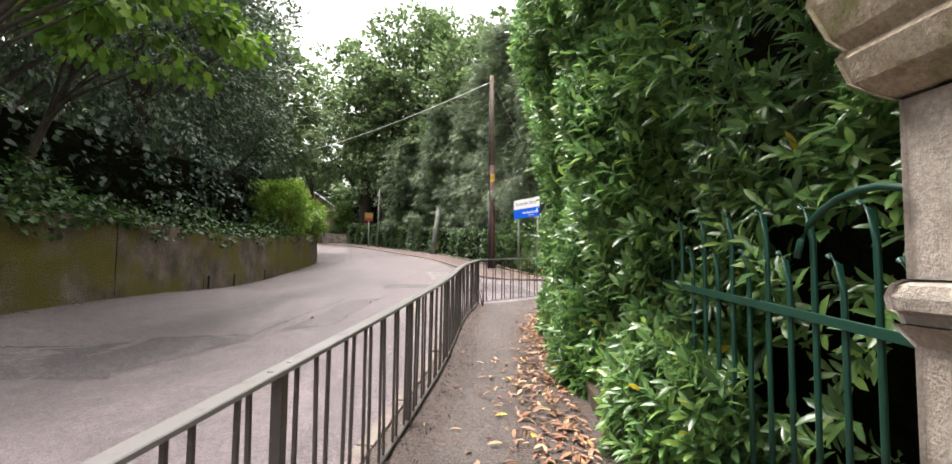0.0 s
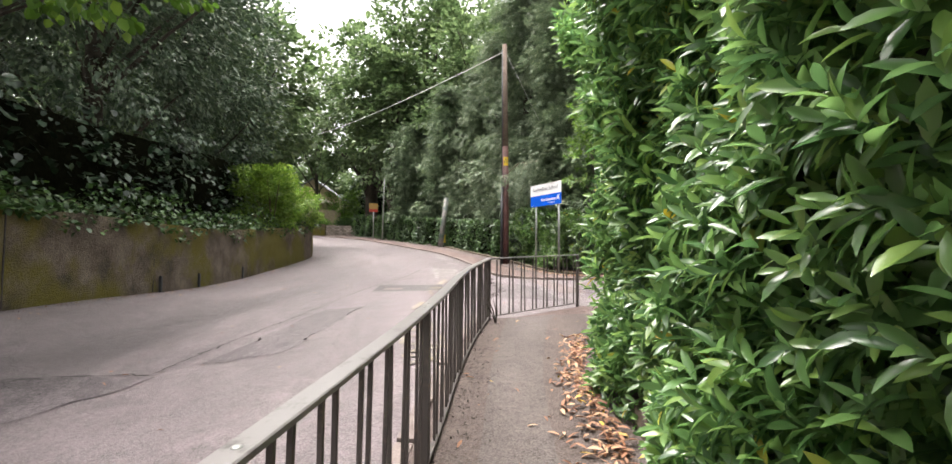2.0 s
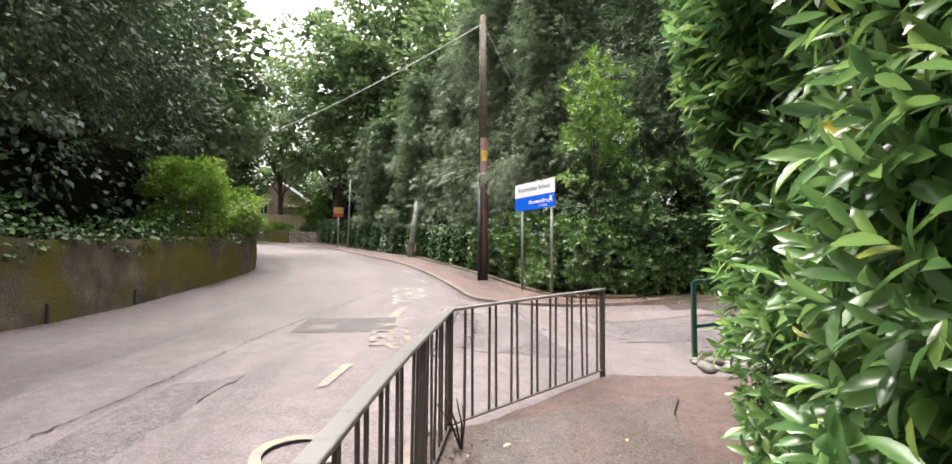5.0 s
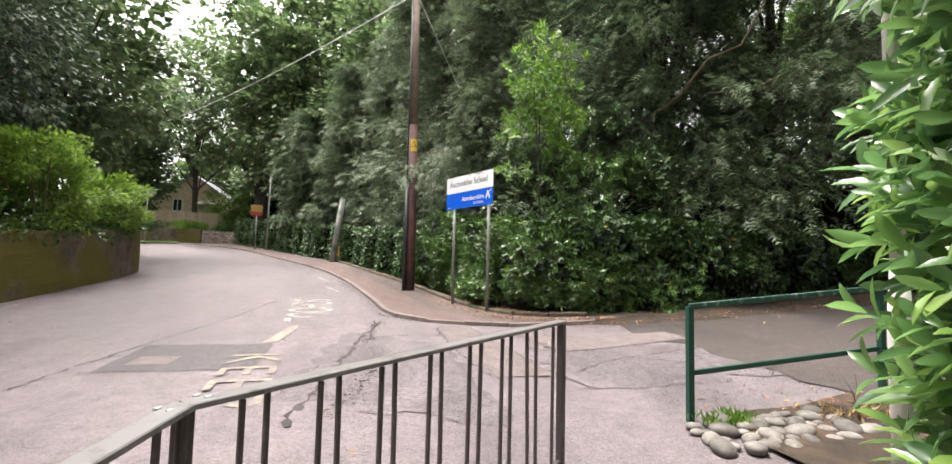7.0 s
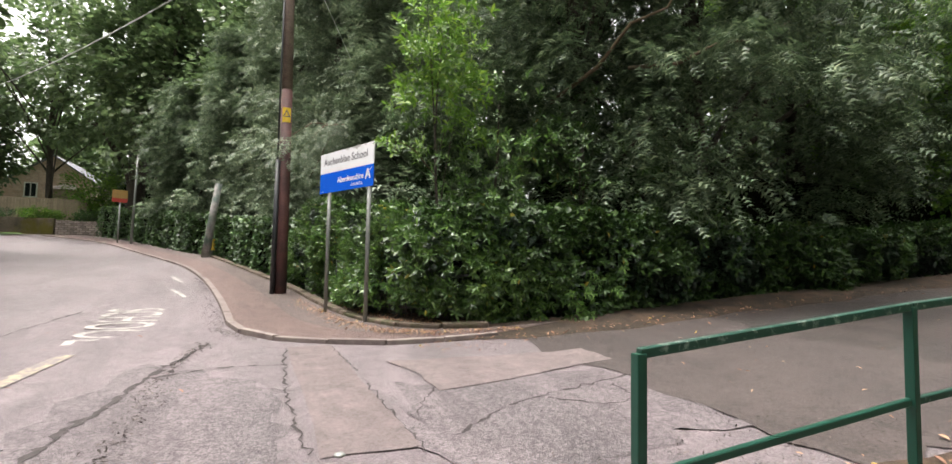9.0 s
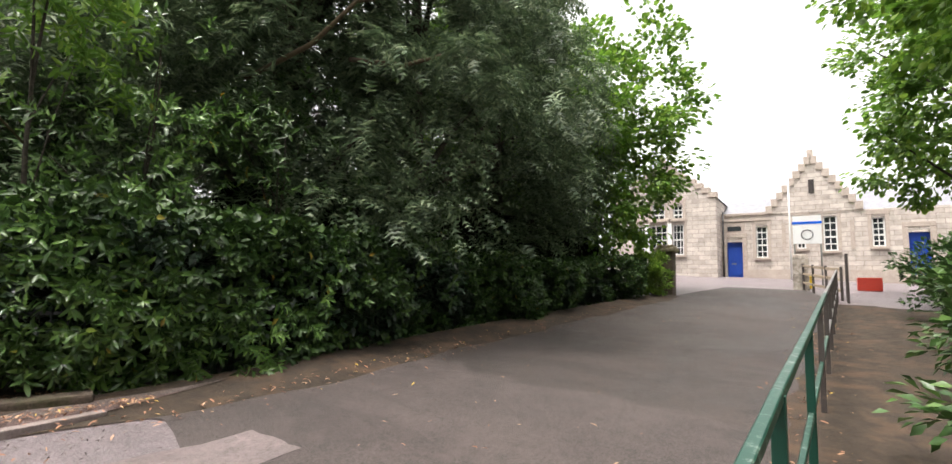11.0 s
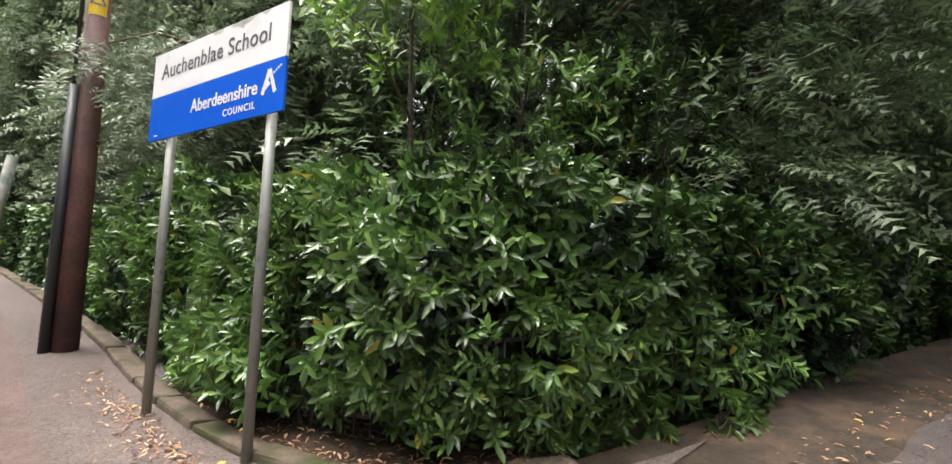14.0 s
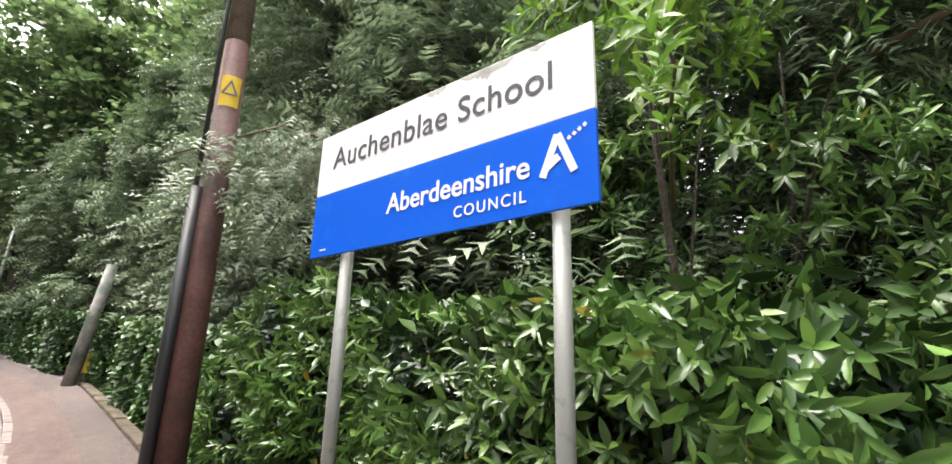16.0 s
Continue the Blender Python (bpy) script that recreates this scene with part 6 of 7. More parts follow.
P, F, v, hh = hedge_leaves(rng, 26000, HL, [4.7, 4.7, 4.7, 4.5, 4.3, 4.1, 3.7], 0.3, lambda u, h: bulge(u, h) - 0.28)
A, N = leaf_axes(rng, F, len(P), 0.4, 0.0, 1.0)
out = P[:, 1] > 2.2
P, A, N = P[out], A[out], N[out]
leaves("inner_leaves", LEAF, P, A, N, 0.15 * (0.7 + 0.6 * rng.random(len(P))), L_LAUREL, hg, "shaded inner leaves")
P, F, v, hh = hedge_leaves(rng, 10200, HL, [4.8, 4.8, 4.8, 4.6, 4.4, 4.2, 3.8], 0.5, bulge)
ok = gaps(rng, P, 1.5, 0.85) & ((P[:, 1] > 2.0) | (rng.random(len(P)) < 0.22) | (P[:, 2] > 2.0))
P, F = P[ok], F[ok]
LP, LA, LN, LS = shoots(rng, P, F, 9, 0.19, 0.165, 0.3, 0.55)
leaves("leaves", LAUREL, LP, LA, LN, LS, L_LAUREL, hg, "glossy laurel leaves")
P2, F2, v2, h2 = hedge_leaves(rng, 1350, [(1.36, 1.6), (1.22, 2.3), (1.22, 3.2), (1.32, 4.3), (1.5, 5.6), (1.72, 6.7), (2.05, 7.7)], [0.8, 1.0, 1.2, 1.2, 1.2, 1.2, 1.1], 0.3, lambda u, h: 0.16 * np.sin(u * 3.1) - 0.25 * sstep(h, 0.5, 1.1))
leaves("low_leaves", LAUREL, *shoots(rng, P2, F2, 9, 0.17, 0.15, 0.45, 0.6), L_LAUREL, hg, "laurel shoots springing from the hedge foot")
P2, F2, v2, h2 = hedge_leaves(rng, 420, [(2.6, 8.55), (3.1, 9.15), (3.7, 9.55), (4.5, 9.8)], [3.6, 3.6, 3.5, 3.4], 0.3, lambda u, h: 0.1 + 0.3 * sstep(h, 1.2, 2.4) + 0.1 * np.sin(u * 4 + h * 2))
keep = v2 * h2 > 0.9
leaves("end_leaves", LAUREL, *shoots(rng, P2[keep], F2[keep], 9, 0.2, 0.17, 0.1, 0.5), L_LAUREL, hg, "long laurel shoots at the hedge end")
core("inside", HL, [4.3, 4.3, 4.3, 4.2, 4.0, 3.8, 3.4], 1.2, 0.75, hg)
for k in range(70):
    i = rng.integers(len(P))
    b = P[i] - F[i] * 0.5 - np.array([0, 0, 0.25])
    e = P[i] + F[i] * 0.05
    tube("twig", [b, (b + e) / 2 + np.array([0, 0, 0.05]), e], [0.006, 0.004, 0.002], M_TWIG, hg, 5)
bm_v, bm_f = LAUREL
LV = [tuple(q) for q in bm_v]
one = bpy.data.meshes.new("leaf")
one.from_pydata(LV, [], bm_f)
one.materials.append(L_LAUREL)
one.polygons.foreach_set("use_smooth", [True] * len(one.polygons))
for k in range(280):
    i = rng.integers(len(P))
    if not (0.8 < P[i][2] - hz(P[i][0], P[i][1]) < 2.6 and P[i][1] < 8.6):
        continue
    ax = Vector(F[i] * 0.9 + unit(rng, 1)[0] * 0.7).normalized()
    nn = (Vector((0, 0, 1)) + Vector(unit(rng, 1)[0]) * 0.5)
    nn = (nn - ax * nn.dot(ax)).normalized()
    bb = nn.cross(ax)
    s = 0.12 + 0.06 * rng.random()
    ob = new("leaf", one)
    ob.parent = hg
    ob.matrix_parent_inverse = hg.matrix_world.inverted()
    p = Vector(P[i]) + Vector(F[i]) * 0.03
    ob.matrix_basis = Matrix(((ax.x * s, bb.x * s, nn.x * s, p.x), (ax.y * s, bb.y * s, nn.y * s, p.y), (ax.z * s, bb.z * s, nn.z * s, p.z), (0, 0, 0, 1)))

# the hedge round the school corner
rng = np.random.default_rng(102)
CL = [(21.6, 17.3), (17, 17.55), (12, 17.8), (9, 17.95), (6.6, 18.1), (5.4, 18.5), (4.75, 19.1), (4.2, 20.3), (3.8, 21.8), (3.45, 23.6), (3.3, 25)]
hc = thing("laurel_hedge", 6.6, 18.6, hz(6.6, 18.6), "dark glossy laurel hedge round the school corner", "hedge")


def bulge2(u, h):
    return -0.12 + 0.3 * sstep(h, 0.1, 0.7) + 0.2 * np.sin(u * 1.1 + 1.4 * h) + 0.14 * np.sin(u * 2.9 - 2.3 * h) - 0.45 * sstep(h, 1.3, 3.2)


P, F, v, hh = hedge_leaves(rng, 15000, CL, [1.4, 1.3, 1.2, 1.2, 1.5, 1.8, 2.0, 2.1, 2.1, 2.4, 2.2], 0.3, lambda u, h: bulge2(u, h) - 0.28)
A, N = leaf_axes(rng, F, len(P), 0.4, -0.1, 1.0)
# Laurel here takes the darkest leaf colour, shade within the hedge put into it.
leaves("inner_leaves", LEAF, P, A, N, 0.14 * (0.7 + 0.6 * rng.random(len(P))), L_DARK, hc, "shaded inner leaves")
P, F, v, hh = hedge_leaves(rng, 8200, CL, [1.6, 1.5, 1.4, 1.4, 1.7, 2.0, 2.2, 2.3, 2.3, 2.6, 2.4], 0.6, bulge2)
ok = gaps(rng, P, 1.1, 0.58) & ((P[:, 0] < 8.5) | (rng.random(len(P)) < 0.72)) & ~((P[:, 0] < 5.5) & (P[:, 1] < 20.6) & (v * hh < 0.32))
P, F = P[ok], F[ok]
LP, LA, LN, LS = shoots(rng, P, F, 8, 0.18, 0.17, -0.2, 0.6)
# Lighter copy low round the corner, darker copy elsewhere: yew shade put into colour.
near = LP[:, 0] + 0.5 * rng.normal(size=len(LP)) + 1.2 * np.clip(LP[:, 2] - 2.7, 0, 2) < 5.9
leaves("leaves", LAUREL2, LP[~near], LA[~near], LN[~near], LS[~near], L_LAURELD, hc, "laurel leaves coloured dark for the shade of the yews")
leaves("corner_leaves", LAUREL, LP[near], LA[near], LN[near], LS[near], L_LAURELM, hc, "laurel leaves round the corner in the lit copy of the colour")
P2, F2, v2, h2 = hedge_leaves(rng, 950, [(5.6, 18.35), (4.8, 19.0), (4.25, 20.3), (3.85, 21.8), (3.5, 23.4)], [1.9, 2.1, 2.2, 2.3, 2.2], 0.35, lambda u, h: 0.08 + 0.15 * np.sin(u * 2.3 + h * 1.7) - 0.2 * sstep(h, 1.3, 2.4))
keep = (v2 * h2 > 0.36) | (P2[:, 1] > 20.6)
P2, F2 = P2[keep], F2[keep]
leaves("outer_leaves", LAUREL, *shoots(rng, P2, F2, 9, 0.18, 0.155, 0.15, 0.6), L_LAURELM, hc, "fresh glossy leaves on the outer shoots")
P2, F2, v2, h2 = hedge_leaves(rng, 400, [(8.8, 17.85), (7.4, 17.92), (6.4, 18.05), (5.7, 18.3)], [0.9, 1.1, 1.3, 1.3], 0.3, lambda u, h: 0.1 + 0.16 * np.sin(u * 1.9 + h * 2.1) - 0.15 * sstep(h, 0.8, 1.4))
keep = rng.random(len(P2)) > (P2[:, 0] - 5.9) / 2.9
P2, F2 = P2[keep], F2[keep]
leaves("low_leaves", LAUREL, *shoots(rng, P2, F2, 9, 0.18, 0.16, -0.45, 0.6), L_LAURELM, hc, "laurel leaves drooping to the ground")
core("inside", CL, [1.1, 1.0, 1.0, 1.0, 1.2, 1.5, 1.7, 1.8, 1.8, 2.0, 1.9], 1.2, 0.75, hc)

# Added near-black mass that stands for the shade beneath the yews.
tk = thing("yew_shade_mass", 14, 19.8, hz(14, 19.8), "near-black mass added to stand for the shade under the yews", "undergrowth")
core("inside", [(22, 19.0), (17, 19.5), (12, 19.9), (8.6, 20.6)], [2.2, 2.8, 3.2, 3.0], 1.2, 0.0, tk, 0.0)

# a laurel spray hanging before the sign's upper corner
sp_ = np.array([(5.6, 20.0, 4.1), (5.05, 19.5, 4.45), (4.78, 19.22, 4.5), (4.52, 19.06, 4.5), (4.28, 18.98, 4.46)])
tube("spray_stem", [tuple(q) for q in sp_], [0.016, 0.012, 0.009, 0.006, 0.004], M_TWIG, hc, 6)
SP = np.repeat(sp_[1:], 3, 0) + rng.normal(size=(12, 3)) * 0.07
LP, LA, LN, LS = shoots(rng, SP, np.tile(np.array([[-0.5, -0.55, 0.45]]), (12, 1)), 9, 0.2, 0.18, 0.1, 0.5)
leaves("spray_leaves", LAUREL, LP, LA, LN, LS, L_BRIGHT, hc, "bright laurel leaves over the sign corner")

def top_leaves(rng, n, line, heights, depth, tpl, size, mat, parent):
    """Leaves that cover the top and the back of a hedge."""
    Q = resample(line, 0.25)
    D = np.gradient(Q, axis=0)
    D /= np.linalg.norm(D, axis=1, keepdims=True)
    k = rng.integers(len(Q), size=n)
    w, b = rng.random(n), rng.random(n) < 0.45
    B = np.stack([D[:, 1], -D[:, 0]], -1)[k]
    xy = Q[k] + B * np.where(b, depth + 0.1 + 0.15 * rng.random(n), 0.2 + (depth - 0.1) * w)[:, None] + rng.normal(size=(n, 2)) * 0.08
    H = np.interp(k / len(Q), np.linspace(0, 1, len(heights)), heights)
    z = land(xy[:, 0], xy[:, 1]) + np.where(b, H * w, H + 0.12 + 0.2 * rng.random(n))
    F = np.c_[B, np.zeros(n)] * b[:, None] + np.array([0, 0, 1.0]) * (~b)[:, None]
    A, N = leaf_axes(rng, F, n, 0.5, 0.1)
    leaves("top_leaves", tpl, np.c_[xy, z], A, N, size * (0.7 + 0.6 * rng.random(n)), mat, parent)


top_leaves(np.random.default_rng(180), 9000, HL, [4.3, 4.3, 4.3, 4.2, 4.0, 3.8, 3.4], 1.95, LEAF, 0.2, L_LAUREL, hg)
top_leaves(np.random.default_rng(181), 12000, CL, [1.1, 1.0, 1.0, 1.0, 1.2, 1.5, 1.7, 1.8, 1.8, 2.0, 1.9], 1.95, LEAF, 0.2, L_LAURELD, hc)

# ivy hedge along the back of the pavement
rng = np.random.default_rng(103)
IL = [(3.3, 24.6), (2.4, 27.6), (1.3, 31.5), (0.3, 35.3), (-2.1, 40), (-4.4, 45.6), (-6.9, 51), (-10, 56)]
ih = thing("ivy_hedge", 1.0, 33, hz(1, 33), "ivy-grown hedge along the back of the pavement", "hedge")
P, F, v, hh = hedge_leaves(rng, 16000, [(p[0], p[1]) for p in IL], [2.0, 2.0, 2.1, 2.3, 2.4], 0.4, lambda u, h: 0.12 * np.sin(u * 1.3) + 0.1 * np.sin(u * 3 + h))
A, N = leaf_axes(rng, F, len(P), 0.4, -0.5)
leaves("leaves", BROAD, P, A, N, 0.13 * (0.6 + 0.7 * rng.random(len(P))), L_IVY, ih, "ivy leaves")
core("inside", IL, [1.8, 1.8, 1.9, 2.0, 2.1], 0.8, 0.3, ih)

# woodland edge closing the view behind the bend
rng = np.random.default_rng(170)
WL = [(15, 42), (13, 52), (8, 60), (0, 64), (-8, 65), (-13, 67)]
we = thing("woodland_edge", 0, 63, hz(0, 63), "tall leafy woodland edge behind the bend", "hedge")
P, F, v, hh = hedge_leaves(rng, 15000, WL, [9.0, 9.5, 10.0, 10.0, 9.0, 6.0], 1.2, lambda u, h: 0.7 * np.sin(u * 0.7 + h) + 0.5 * np.sin(u * 1.9 - 0.8 * h))
A, N = leaf_axes(rng, F, len(P), 0.5, 0.0)
leaves("leaves", BROAD, P, A, N, 0.36 * (0.6 + 0.7 * rng.random(len(P))), L_IVY, we, "mixed woodland leaves")
core("inside", WL, [8.0, 8.6, 9.0, 9.0, 8.0, 5.0], 1.5, 1.3, we)

# growth along the top of the retaining wall
rng = np.random.default_rng(104)
n = 16000
yy = rng.uniform(-6, 30, n)
hgt = 0.75 + 0.3 * np.sin(yy * 0.9) + 0.2 * np.sin(yy * 2.3)
v = rng.random(n)
xx = -6.74 - rng.random(n) ** 1.3 * 1.6
P = np.stack([xx, yy, land(xx * 0 - 7, yy) + 1.64 + v * hgt * np.clip((-6.7 - xx) * 1.4, 0.1, 1) - 0.42 * rng.random(n) * (xx > -6.86) * (0.5 + 0.5 * np.sin(yy * 1.7))], -1)
wt = thing("wall_top_shrubs", -7.4, 10, hz(-7.4, 10) + 1.45, "trailing ivy and brambles along the wall top", "shrub")
keep = (P[:, 1] < 11) | (rng.random(n) < 0.42)
P, n = P[keep], int(keep.sum())
A = unit(rng, n) + np.array([0.7, 0, -0.3])
leaves("leaves", BROAD, P, A, unit(rng, n) * 0.5 + np.array([0.2, 0, 1]), 0.12 * (0.6 + 0.7 * rng.random(n)), L_IVY, wt, "ivy and bramble leaves")
for k in range(26):
    y = -5 + 1.3 * k
    z = hz(-7, y) + 1.62
    tube("stem", [(-7.5, y, z - 0.05), (-7.1, y + 0.2, z + 0.35), (-6.78, y + 0.35, z + 0.1), (-6.7, y + 0.4, z - 0.3)], [0.01, 0.008, 0.006, 0.003], M_TWIG, wt, 5)


# Undergrowth leaves and core take near-black colours for the shade under the trees.
UL = [(-8.7, -12), (-8.7, 5), (-8.6, 16), (-8.6, 24), (-9.2, 28), (-11, 31)][::-1]
ug = thing("undergrowth", -9, 10, hz(-9, 10) + 1.4, "dense undergrowth beneath the old trees, coloured dark for shade", "shrub")
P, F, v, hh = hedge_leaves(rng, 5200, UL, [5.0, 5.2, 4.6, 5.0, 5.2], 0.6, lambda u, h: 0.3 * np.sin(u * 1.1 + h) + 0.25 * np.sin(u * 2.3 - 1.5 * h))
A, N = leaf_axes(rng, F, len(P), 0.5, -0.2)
leaves("leaves", BROAD, P, A, N, 0.2 * (0.6 + 0.7 * rng.random(len(P))), L_DARK, ug, "leaves coloured dark for the shade under the trees")
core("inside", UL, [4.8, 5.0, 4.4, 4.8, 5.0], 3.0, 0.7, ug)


def shrub(name, x, y, z, r, h, n, size, mat, tpl, seed, label):
    rng = np.random.default_rng(seed)
    t = thing(name, x, y, z, label, "shrub")
    C = unit(rng, 46) * np.array([r, r, h * 0.5]) * (rng.random(46) ** 0.4)[:, None]
    O = C / (np.linalg.norm(C, axis=1, keepdims=True) + 1e-6)
    C = C + np.array([x, y, z + h * 0.5])
    P, A, N = clump_leaves(rng, C, np.full(46, r * 0.3), n // 46, O, -0.2)
    P = P[P[:, 2] > z]
    A, N = A[:len(P)], N[:len(P)]
    leaves("leaves", tpl, P, A, N, size * (0.6 + 0.7 * rng.random(len(P))), mat, t)
    for k in range(8):
        tube("stem", [(x, y, z - 0.05), tuple((np.array([x, y, z]) + C[k]) / 2 + np.array([0, 0, 0.1])), tuple(C[k])], [0.03, 0.02, 0.008], M_TWIG, t, 5)


shrub("privet_shrub", -7.5, 24.4, hz(-8, 25.2) + 1.35, 1.7, 3.4, 11000, 0.13, L_LIME, LEAF, 111, "bright green shrub spilling over the wall end")
shrub("privet_shrub", -7.7, 28.2, hz(-8.2, 28.6) + 1.35, 1.4, 2.3, 8000, 0.12, L_LIME, LEAF, 112, "bright green shrub on the wall end")
shrub("gate_shrub", 22.7, 17.15, hz(22.7, 17.15), 0.75, 1.7, 4500, 0.12, L_LIME, LEAF, 114, "fresh light green shrub beside the gate post")
for k, (x, y) in enumerate([(-26, 60), (-22, 59.5), (-18, 59.6), (-14.5, 59), (-11, 59), (-8.5, 58.3)]):
    shrub("garden_shrub", x, y, hz(x, y) + 0.7, 1.6, 1.2, 2500, 0.16, L_BRIGHT if k % 2 else L_IVY, LEAF, 120 + k, "low garden shrub behind the wall")
for k, (x, y) in enumerate([(8.5, 10.0), (12, 9.4), (16, 9.2), (20.5, 9.0), (25, 8.6)]):
    shrub("drive_shrub", x, y, hz(x, y), 1.5, 2.2, 3500, 0.14, L_IVY, LEAF, 130 + k, "leafy shrub behind the drive rail")

# ---------------------------------------------------------------- pebbles, litter, weeds
pm = []
for k in range(6):
    bm = bmesh.new()
    bmesh.ops.create_icosphere(bm, subdivisions=2, radius=1.0)
    for q in bm.verts:
        q.co *= 1 + 0.12 * noise.noise(q.co * 1.1 + Vector((k * 5, 0, 0)))
    me = mesh_of("pebble", bm, M_PEBBLE)
    me.polygons.foreach_set("use_smooth", [True] * len(me.polygons))
    pm.append(me)
rng = np.random.default_rng(140)
placed = []
while len(placed) < 44:
    x, y, r = rng.uniform(4.05, 5.5), rng.uniform(11.45, 12.05), rng.uniform(0.045, 0.1)
    if y < 11.35 + 0.1 * (x - 4) or any(math.hypot(x - a, y - b) < (r + c) * 0.78 for a, b, c in placed):
        continue
    placed.append((x, y, r))
    ob = new("pebble", pm[len(placed) % 6])
    ob.matrix_world = pose(x, y, hz(x, y) + r * 0.35, rng.uniform(-12, 12), rng.uniform(-12, 12), rng.uniform(0, 360)) @ Matrix.Diagonal((r * 1.25, r * 0.95, r * 0.62, 1))
    tagged(ob, "smooth rounded river stone at the rail foot", "stone", "stones at the rail foot")


def litter(name, n, place, size, seed, label, mat=None, lift=0.075):
    rng = np.random.default_rng(seed)
    P = np.array([place(rng) for _ in range(n)])
    P = np.c_[P, land(P[:, 0], P[:, 1]) + lift + 0.012 * rng.random(n)]
    A = unit(rng, n) * np.array([1, 1, 0.25])
    N = unit(rng, n) * 0.35 + np.array([0, 0, 1])
    ob = leaves(name, LAUREL, P, A, N, size * (0.6 + 0.8 * rng.random(n)), mat or L_FALLEN, None, label)
    return tagged(ob, category="leaf litter")


def by_hedge(rng):
    y = rng.uniform(-0.5, 8.5)
    hx_ = float(np.interp(y, [p[1] for p in HEDGE], [p[0] for p in HEDGE]))
    return hx_ - 0.12 - abs(rng.normal()) * 0.2 * (1.6 if y < 5 else 0.7), y


litter("leaf_litter", 1500, by_hedge, 0.085, 150, "drift of brown fallen laurel leaves against the hedge")
litter("scattered_leaves", 90, lambda r: (lambda y: (float(np.interp(y, [p[1] for p in RAIL], [p[0] for p in RAIL])) + r.uniform(0.1, 1.6), y))(r.uniform(-0.5, 9.5)), 0.07, 151, "scattered pale fallen leaves on the footway")
litter("corner_leaves", 950, lambda r: (lambda u: (float(np.interp(u, np.linspace(0, 1, 9), [p[0] for p in BACK[1:10]])) - abs(r.normal()) * 0.16 - 0.12, float(np.interp(u, np.linspace(0, 1, 9), [p[1] for p in BACK[1:10]])) - abs(r.normal()) * 0.14 - 0.12))(r.uniform(0.0, 0.55)), 0.05, 152, "rusty leaf crumbs along the low wall", lift=0.115)
litter("corner_litter", 420, lambda r: (lambda u, w: (float(np.interp(u, np.linspace(0, 1, 5), [5.95, 5.3, 4.65, 4.15, 3.72])) + w * 0.5, float(np.interp(u, np.linspace(0, 1, 5), [18.1, 18.3, 18.85, 19.95, 21.6])) + w * 0.5))(r.random(), r.random() ** 2), 0.06, 158, "brown fallen leaves under the corner hedge", lift=0.17)
litter("drive_leaves", 380, lambda r: (r.uniform(4.5, 18), 17.55 - abs(r.normal()) * 0.45), 0.06, 153, "fallen leaves along the drive edge", lift=0.05)
litter("drive_edge_leaves", 520, lambda r: (r.uniform(4.3, 24), 12.1 + r.normal() * 0.25), 0.07, 154, "dry leaves under the drive rail", lift=0.02)
litter("road_leaves", 60, lambda r: (r.uniform(-6.5, 3), r.uniform(5, 20)), 0.06, 155, "single fallen leaves on the road", lift=0.02)
litter("gutter_leaves", 260, lambda r: (-6.6 + abs(r.normal()) * 0.2, r.uniform(2, 29)), 0.06, 156, "leaf debris along the foot of the wall", lift=0.02)

# iron railing half buried in the corner hedge
cr = thing("corner_railing", 4.6, 19.2, hz(4.6, 19.2) + 0.2, "dark iron railing half buried in the corner hedge", "railing")
RL = resample([(6.1, 18.35), (5.5, 18.5), (4.82, 19.15), (4.3, 20.3), (3.9, 21.8)], 0.14)
for p in RL:
    tube("bar", [(p[0], p[1], hz(*p) + 0.2), (p[0], p[1], hz(*p) + 1.05)], 0.009, M_BLACK, cr, 6)
for h in (0.35, 0.95):
    bent_bar("cross_rail", [(p[0], p[1], hz(*p) + h) for p in RL[::4]], 0.01, 0.035, M_BLACK, cr)

# hexagonal wire netting on the corner railing
nt_ = thing("wire_netting", 4.8, 19.1, hz(4.8, 19.1) + 0.2, "rusty hexagonal wire netting tied to the corner railing", "netting")
NP = resample([(5.6, 18.42), (4.76, 19.1), (4.24, 20.25), (4.05, 20.9)], 0.035)
vv, ff = [], []
for r in range(15):
    for i in range(len(NP) - 1):
        za, zb = ((0.0, 0.022) if (i + r) % 2 else (0.022, 0.0))
        a, b = NP[i], NP[i + 1]
        pa = (a[0], a[1], hz(*a) + 0.22 + 0.05 * r + za)
        pb = (b[0], b[1], hz(*b) + 0.22 + 0.05 * r + zb)
        k = len(vv)
        vv += [pa, pb, (pb[0], pb[1], pb[2] + 0.003), (pa[0], pa[1], pa[2] + 0.003)]
        ff.append((k, k + 1, k + 2, k + 3))
        if (i + r) % 2 == 0:
            k = len(vv)
            vv += [(pa[0], pa[1], pa[2]), (pa[0] + 0.003, pa[1], pa[2]), (pa[0] + 0.003, pa[1], pa[2] + 0.028), (pa[0], pa[1], pa[2] + 0.028)]
            ff.append((k, k + 1, k + 2, k + 3))
data_part("mesh", vv, ff, M_NET, nt_)

# dry grass at the rail foot
rng = np.random.default_rng(160)
n = 280
cl = np.array([(5.75, 11.85), (6.05, 11.8), (5.5, 11.95)])[rng.integers(3, size=n)] + rng.normal(size=(n, 2)) * 0.13
P = np.c_[cl, land(cl[:, 0], cl[:, 1]) + 0.02]
A = unit(rng, n) * np.array([1, 1, 0.5]) + np.array([0, 0, 0.55])
L_STRAW = leaf_mat("dry_grass", [(0.0, (0.2, 0.12, 0.05)), (0.6, (0.4, 0.27, 0.12)), (1.0, (0.5, 0.38, 0.2))], 0.7, 0.2)
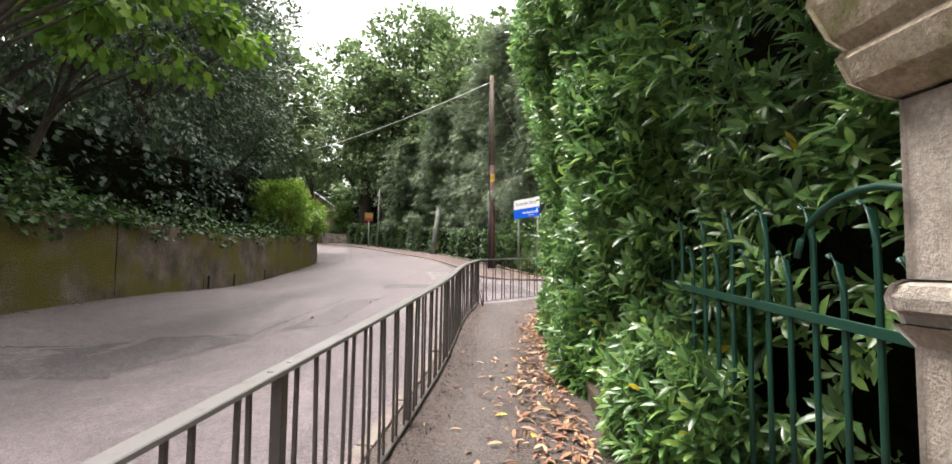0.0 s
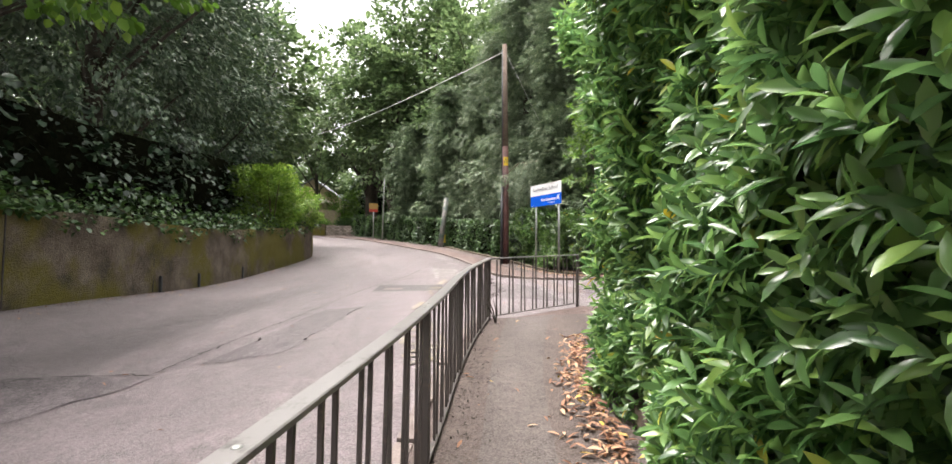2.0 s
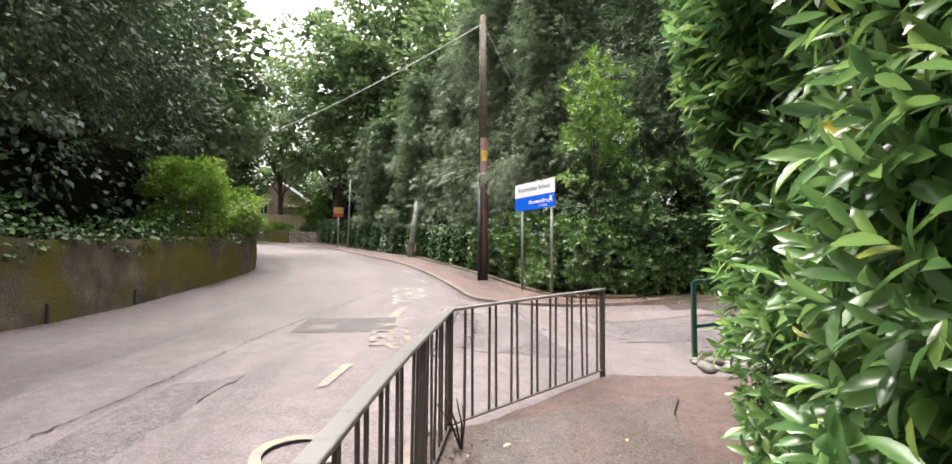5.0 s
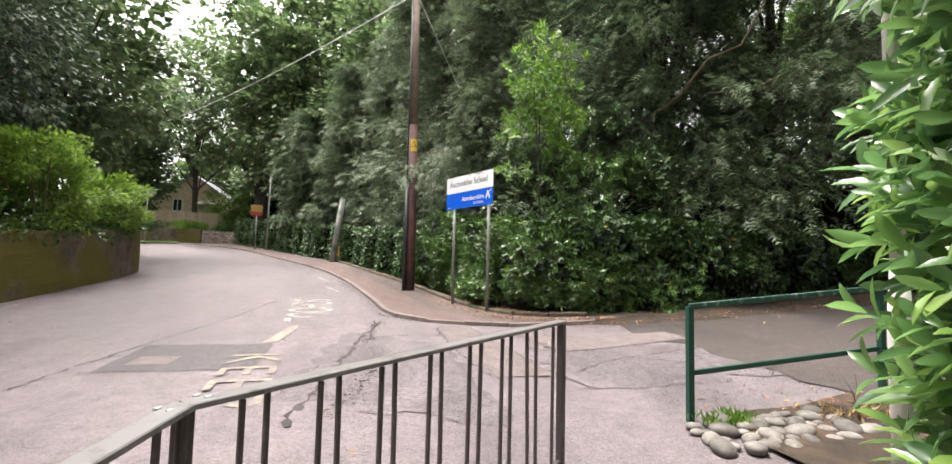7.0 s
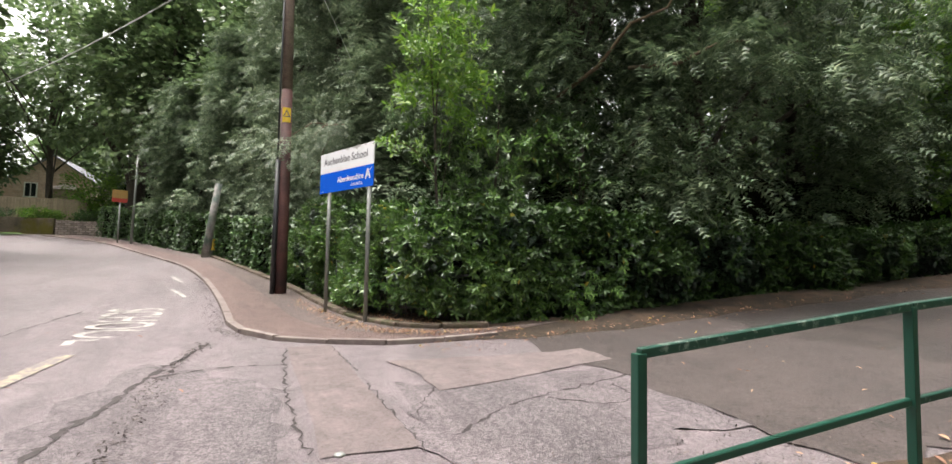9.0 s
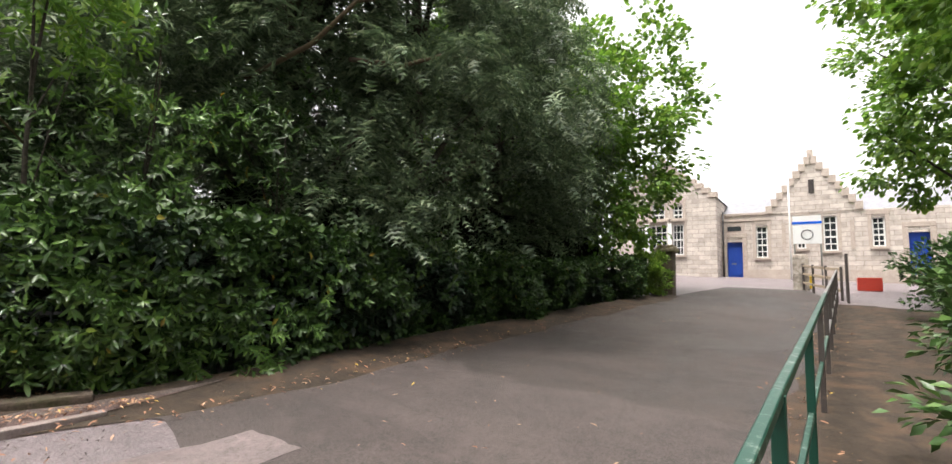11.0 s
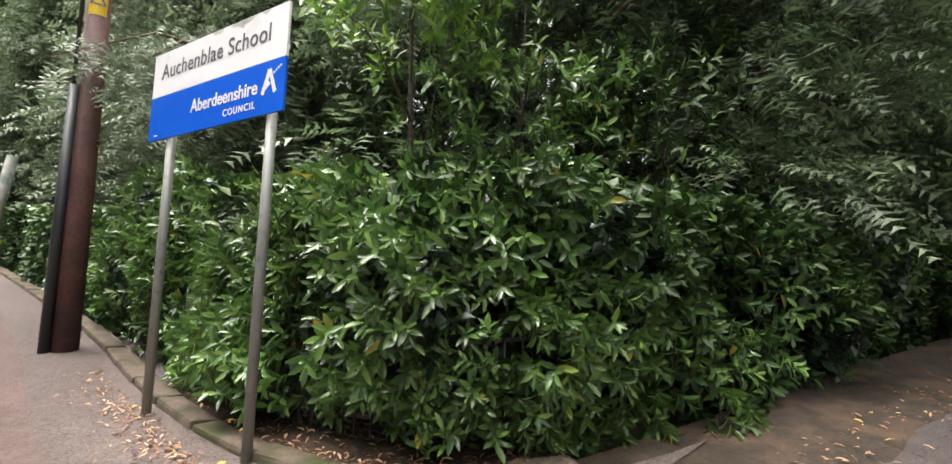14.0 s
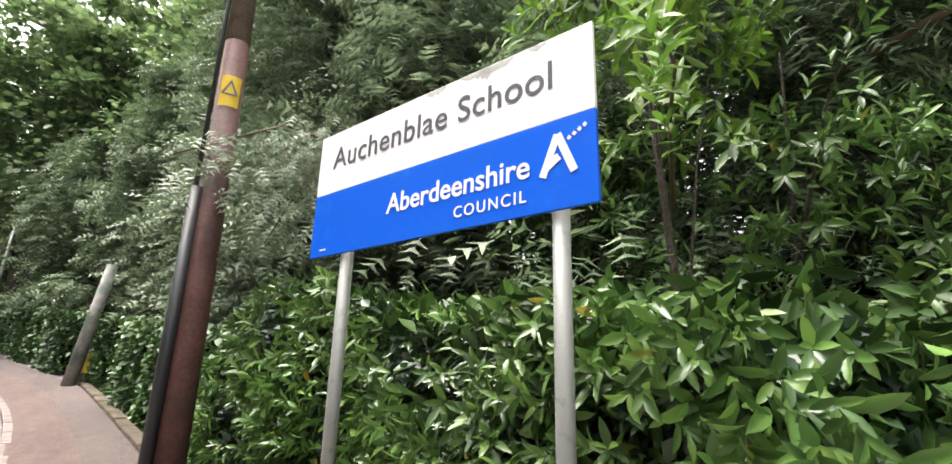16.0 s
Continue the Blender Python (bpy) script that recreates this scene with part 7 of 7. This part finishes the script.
tagged(leaves("dry_grass", t_leaf(0.03), P, A, unit(rng, n), 0.09 * (0.5 + rng.random(n)), L_STRAW, None, "tuft of dry straw-coloured grass at the rail foot"), category="grass")
n = 260
cl = np.array([(4.35, 12.0), (4.5, 11.95), (4.6, 12.05)])[rng.integers(3, size=n)] + rng.normal(size=(n, 2)) * 0.07
P = np.c_[cl, land(cl[:, 0], cl[:, 1]) + 0.03]
A = unit(rng, n) * np.array([0.6, 0.6, 0.3]) + np.array([0, 0, 0.8])
tagged(leaves("weed_tuft", t_leaf(0.06), P, A, unit(rng, n), 0.075 * (0.5 + rng.random(n)), L_BRIGHT, None, "small green weeds growing between the stones"), category="weeds")
wc = thing("dead_weed", 0.98, 9.5, hz(0.98, 9.5) + 0.03, "dark withered weed at the foot of the corner post", "weed")
for k in range(7):
    a = k * 0.9
    zc = hz(0.98, 9.5) + 0.03
    tube("stalk", [(0.98, 9.5, zc), (0.98 + 0.05 * math.cos(a) - 0.03, 9.5 + 0.04 * math.sin(a), zc + 0.2), (0.98 + 0.1 * math.cos(a) - 0.1, 9.5 + 0.08 * math.sin(a), zc + 0.34 + 0.03 * (k % 3))], [0.008, 0.007, 0.003], M_BARK, wc, 5)
dw = thing("dead_weed", 5.6, 11.75, hz(5.6, 11.75), "dead brown dock stalk by the stones", "weed")
for k in range(2):
    tube("stalk", [(5.6, 11.75, hz(5.6, 11.75)), (5.6 - 0.05 * k, 11.76, hz(5.6, 11.75) + 0.25), (5.58 - 0.09 * k, 11.77 + 0.03 * k, hz(5.6, 11.75) + 0.42 - 0.03 * k)], [0.005, 0.004, 0.005], M_TWIG, dw, 5)


L_GRIT = leaf_mat("loose_grit", [(0.0, (0.03, 0.025, 0.024)), (0.6, (0.07, 0.06, 0.055)), (1.0, (0.16, 0.135, 0.125))], 0.9, 0.0, 0.2)
KX, KY = [p[0] for p in KERB], [p[1] for p in KERB]
litter("kerb_grit", 700, lambda r: (lambda k, u: (KX[k] * (1 - u) + KX[k + 1] * u - abs(r.normal()) * 0.13 - 0.1, KY[k] * (1 - u) + KY[k + 1] * u))(int(r.integers(4, 8)), r.random()), 0.04, 171, "dark loose grit and leaf mould in the gutter", L_GRIT, 0.012)
litter("crack_grit", 420, lambda r: (lambda u: (float(np.interp(u, [0, 0.33, 0.66, 1], [1.1, 1.6, 1.5, 1.7])) + r.normal() * 0.07, 12.6 + 6 * u))(r.random()), 0.045, 172, "loose stones along the broken asphalt", L_GRIT, 0.012)
litter("footway_grit", 900, lambda r: (lambda y: (float(np.interp(y, [p[1] for p in RAIL], [p[0] for p in RAIL])) + abs(r.normal()) * 0.16 + 0.03, y))(r.uniform(-0.5, 9.6)), 0.035, 173, "dark crumbs of soil and leaves under the guard rail", L_GRIT, 0.066)
litter("wall_foot_grit", 500, lambda r: (-6.72 + abs(r.normal()) * 0.18, r.uniform(2, 29)), 0.05, 174, "soil and leaf mould along the foot of the wall", L_GRIT, 0.012)
litter("drive_leaves", 150, lambda r: (r.uniform(6.5, 26), 12.6 + 4.7 * r.random() ** 0.6), 0.055, 175, "scattered fallen leaves and crumbs on the drive", None, 0.02)
litter("drive_grit", 900, lambda r: (r.uniform(5.2, 24), 17.45 - abs(r.normal()) * 0.45), 0.04, 176, "dark leaf mould and grit along the drive edge", L_GRIT, 0.018)
litter("mouth_grit", 500, lambda r: (r.uniform(4.3, 7.5), 12.5 + abs(r.normal()) * 0.6), 0.03, 177, "loose grit washed along the rail foot", L_GRIT, 0.018)
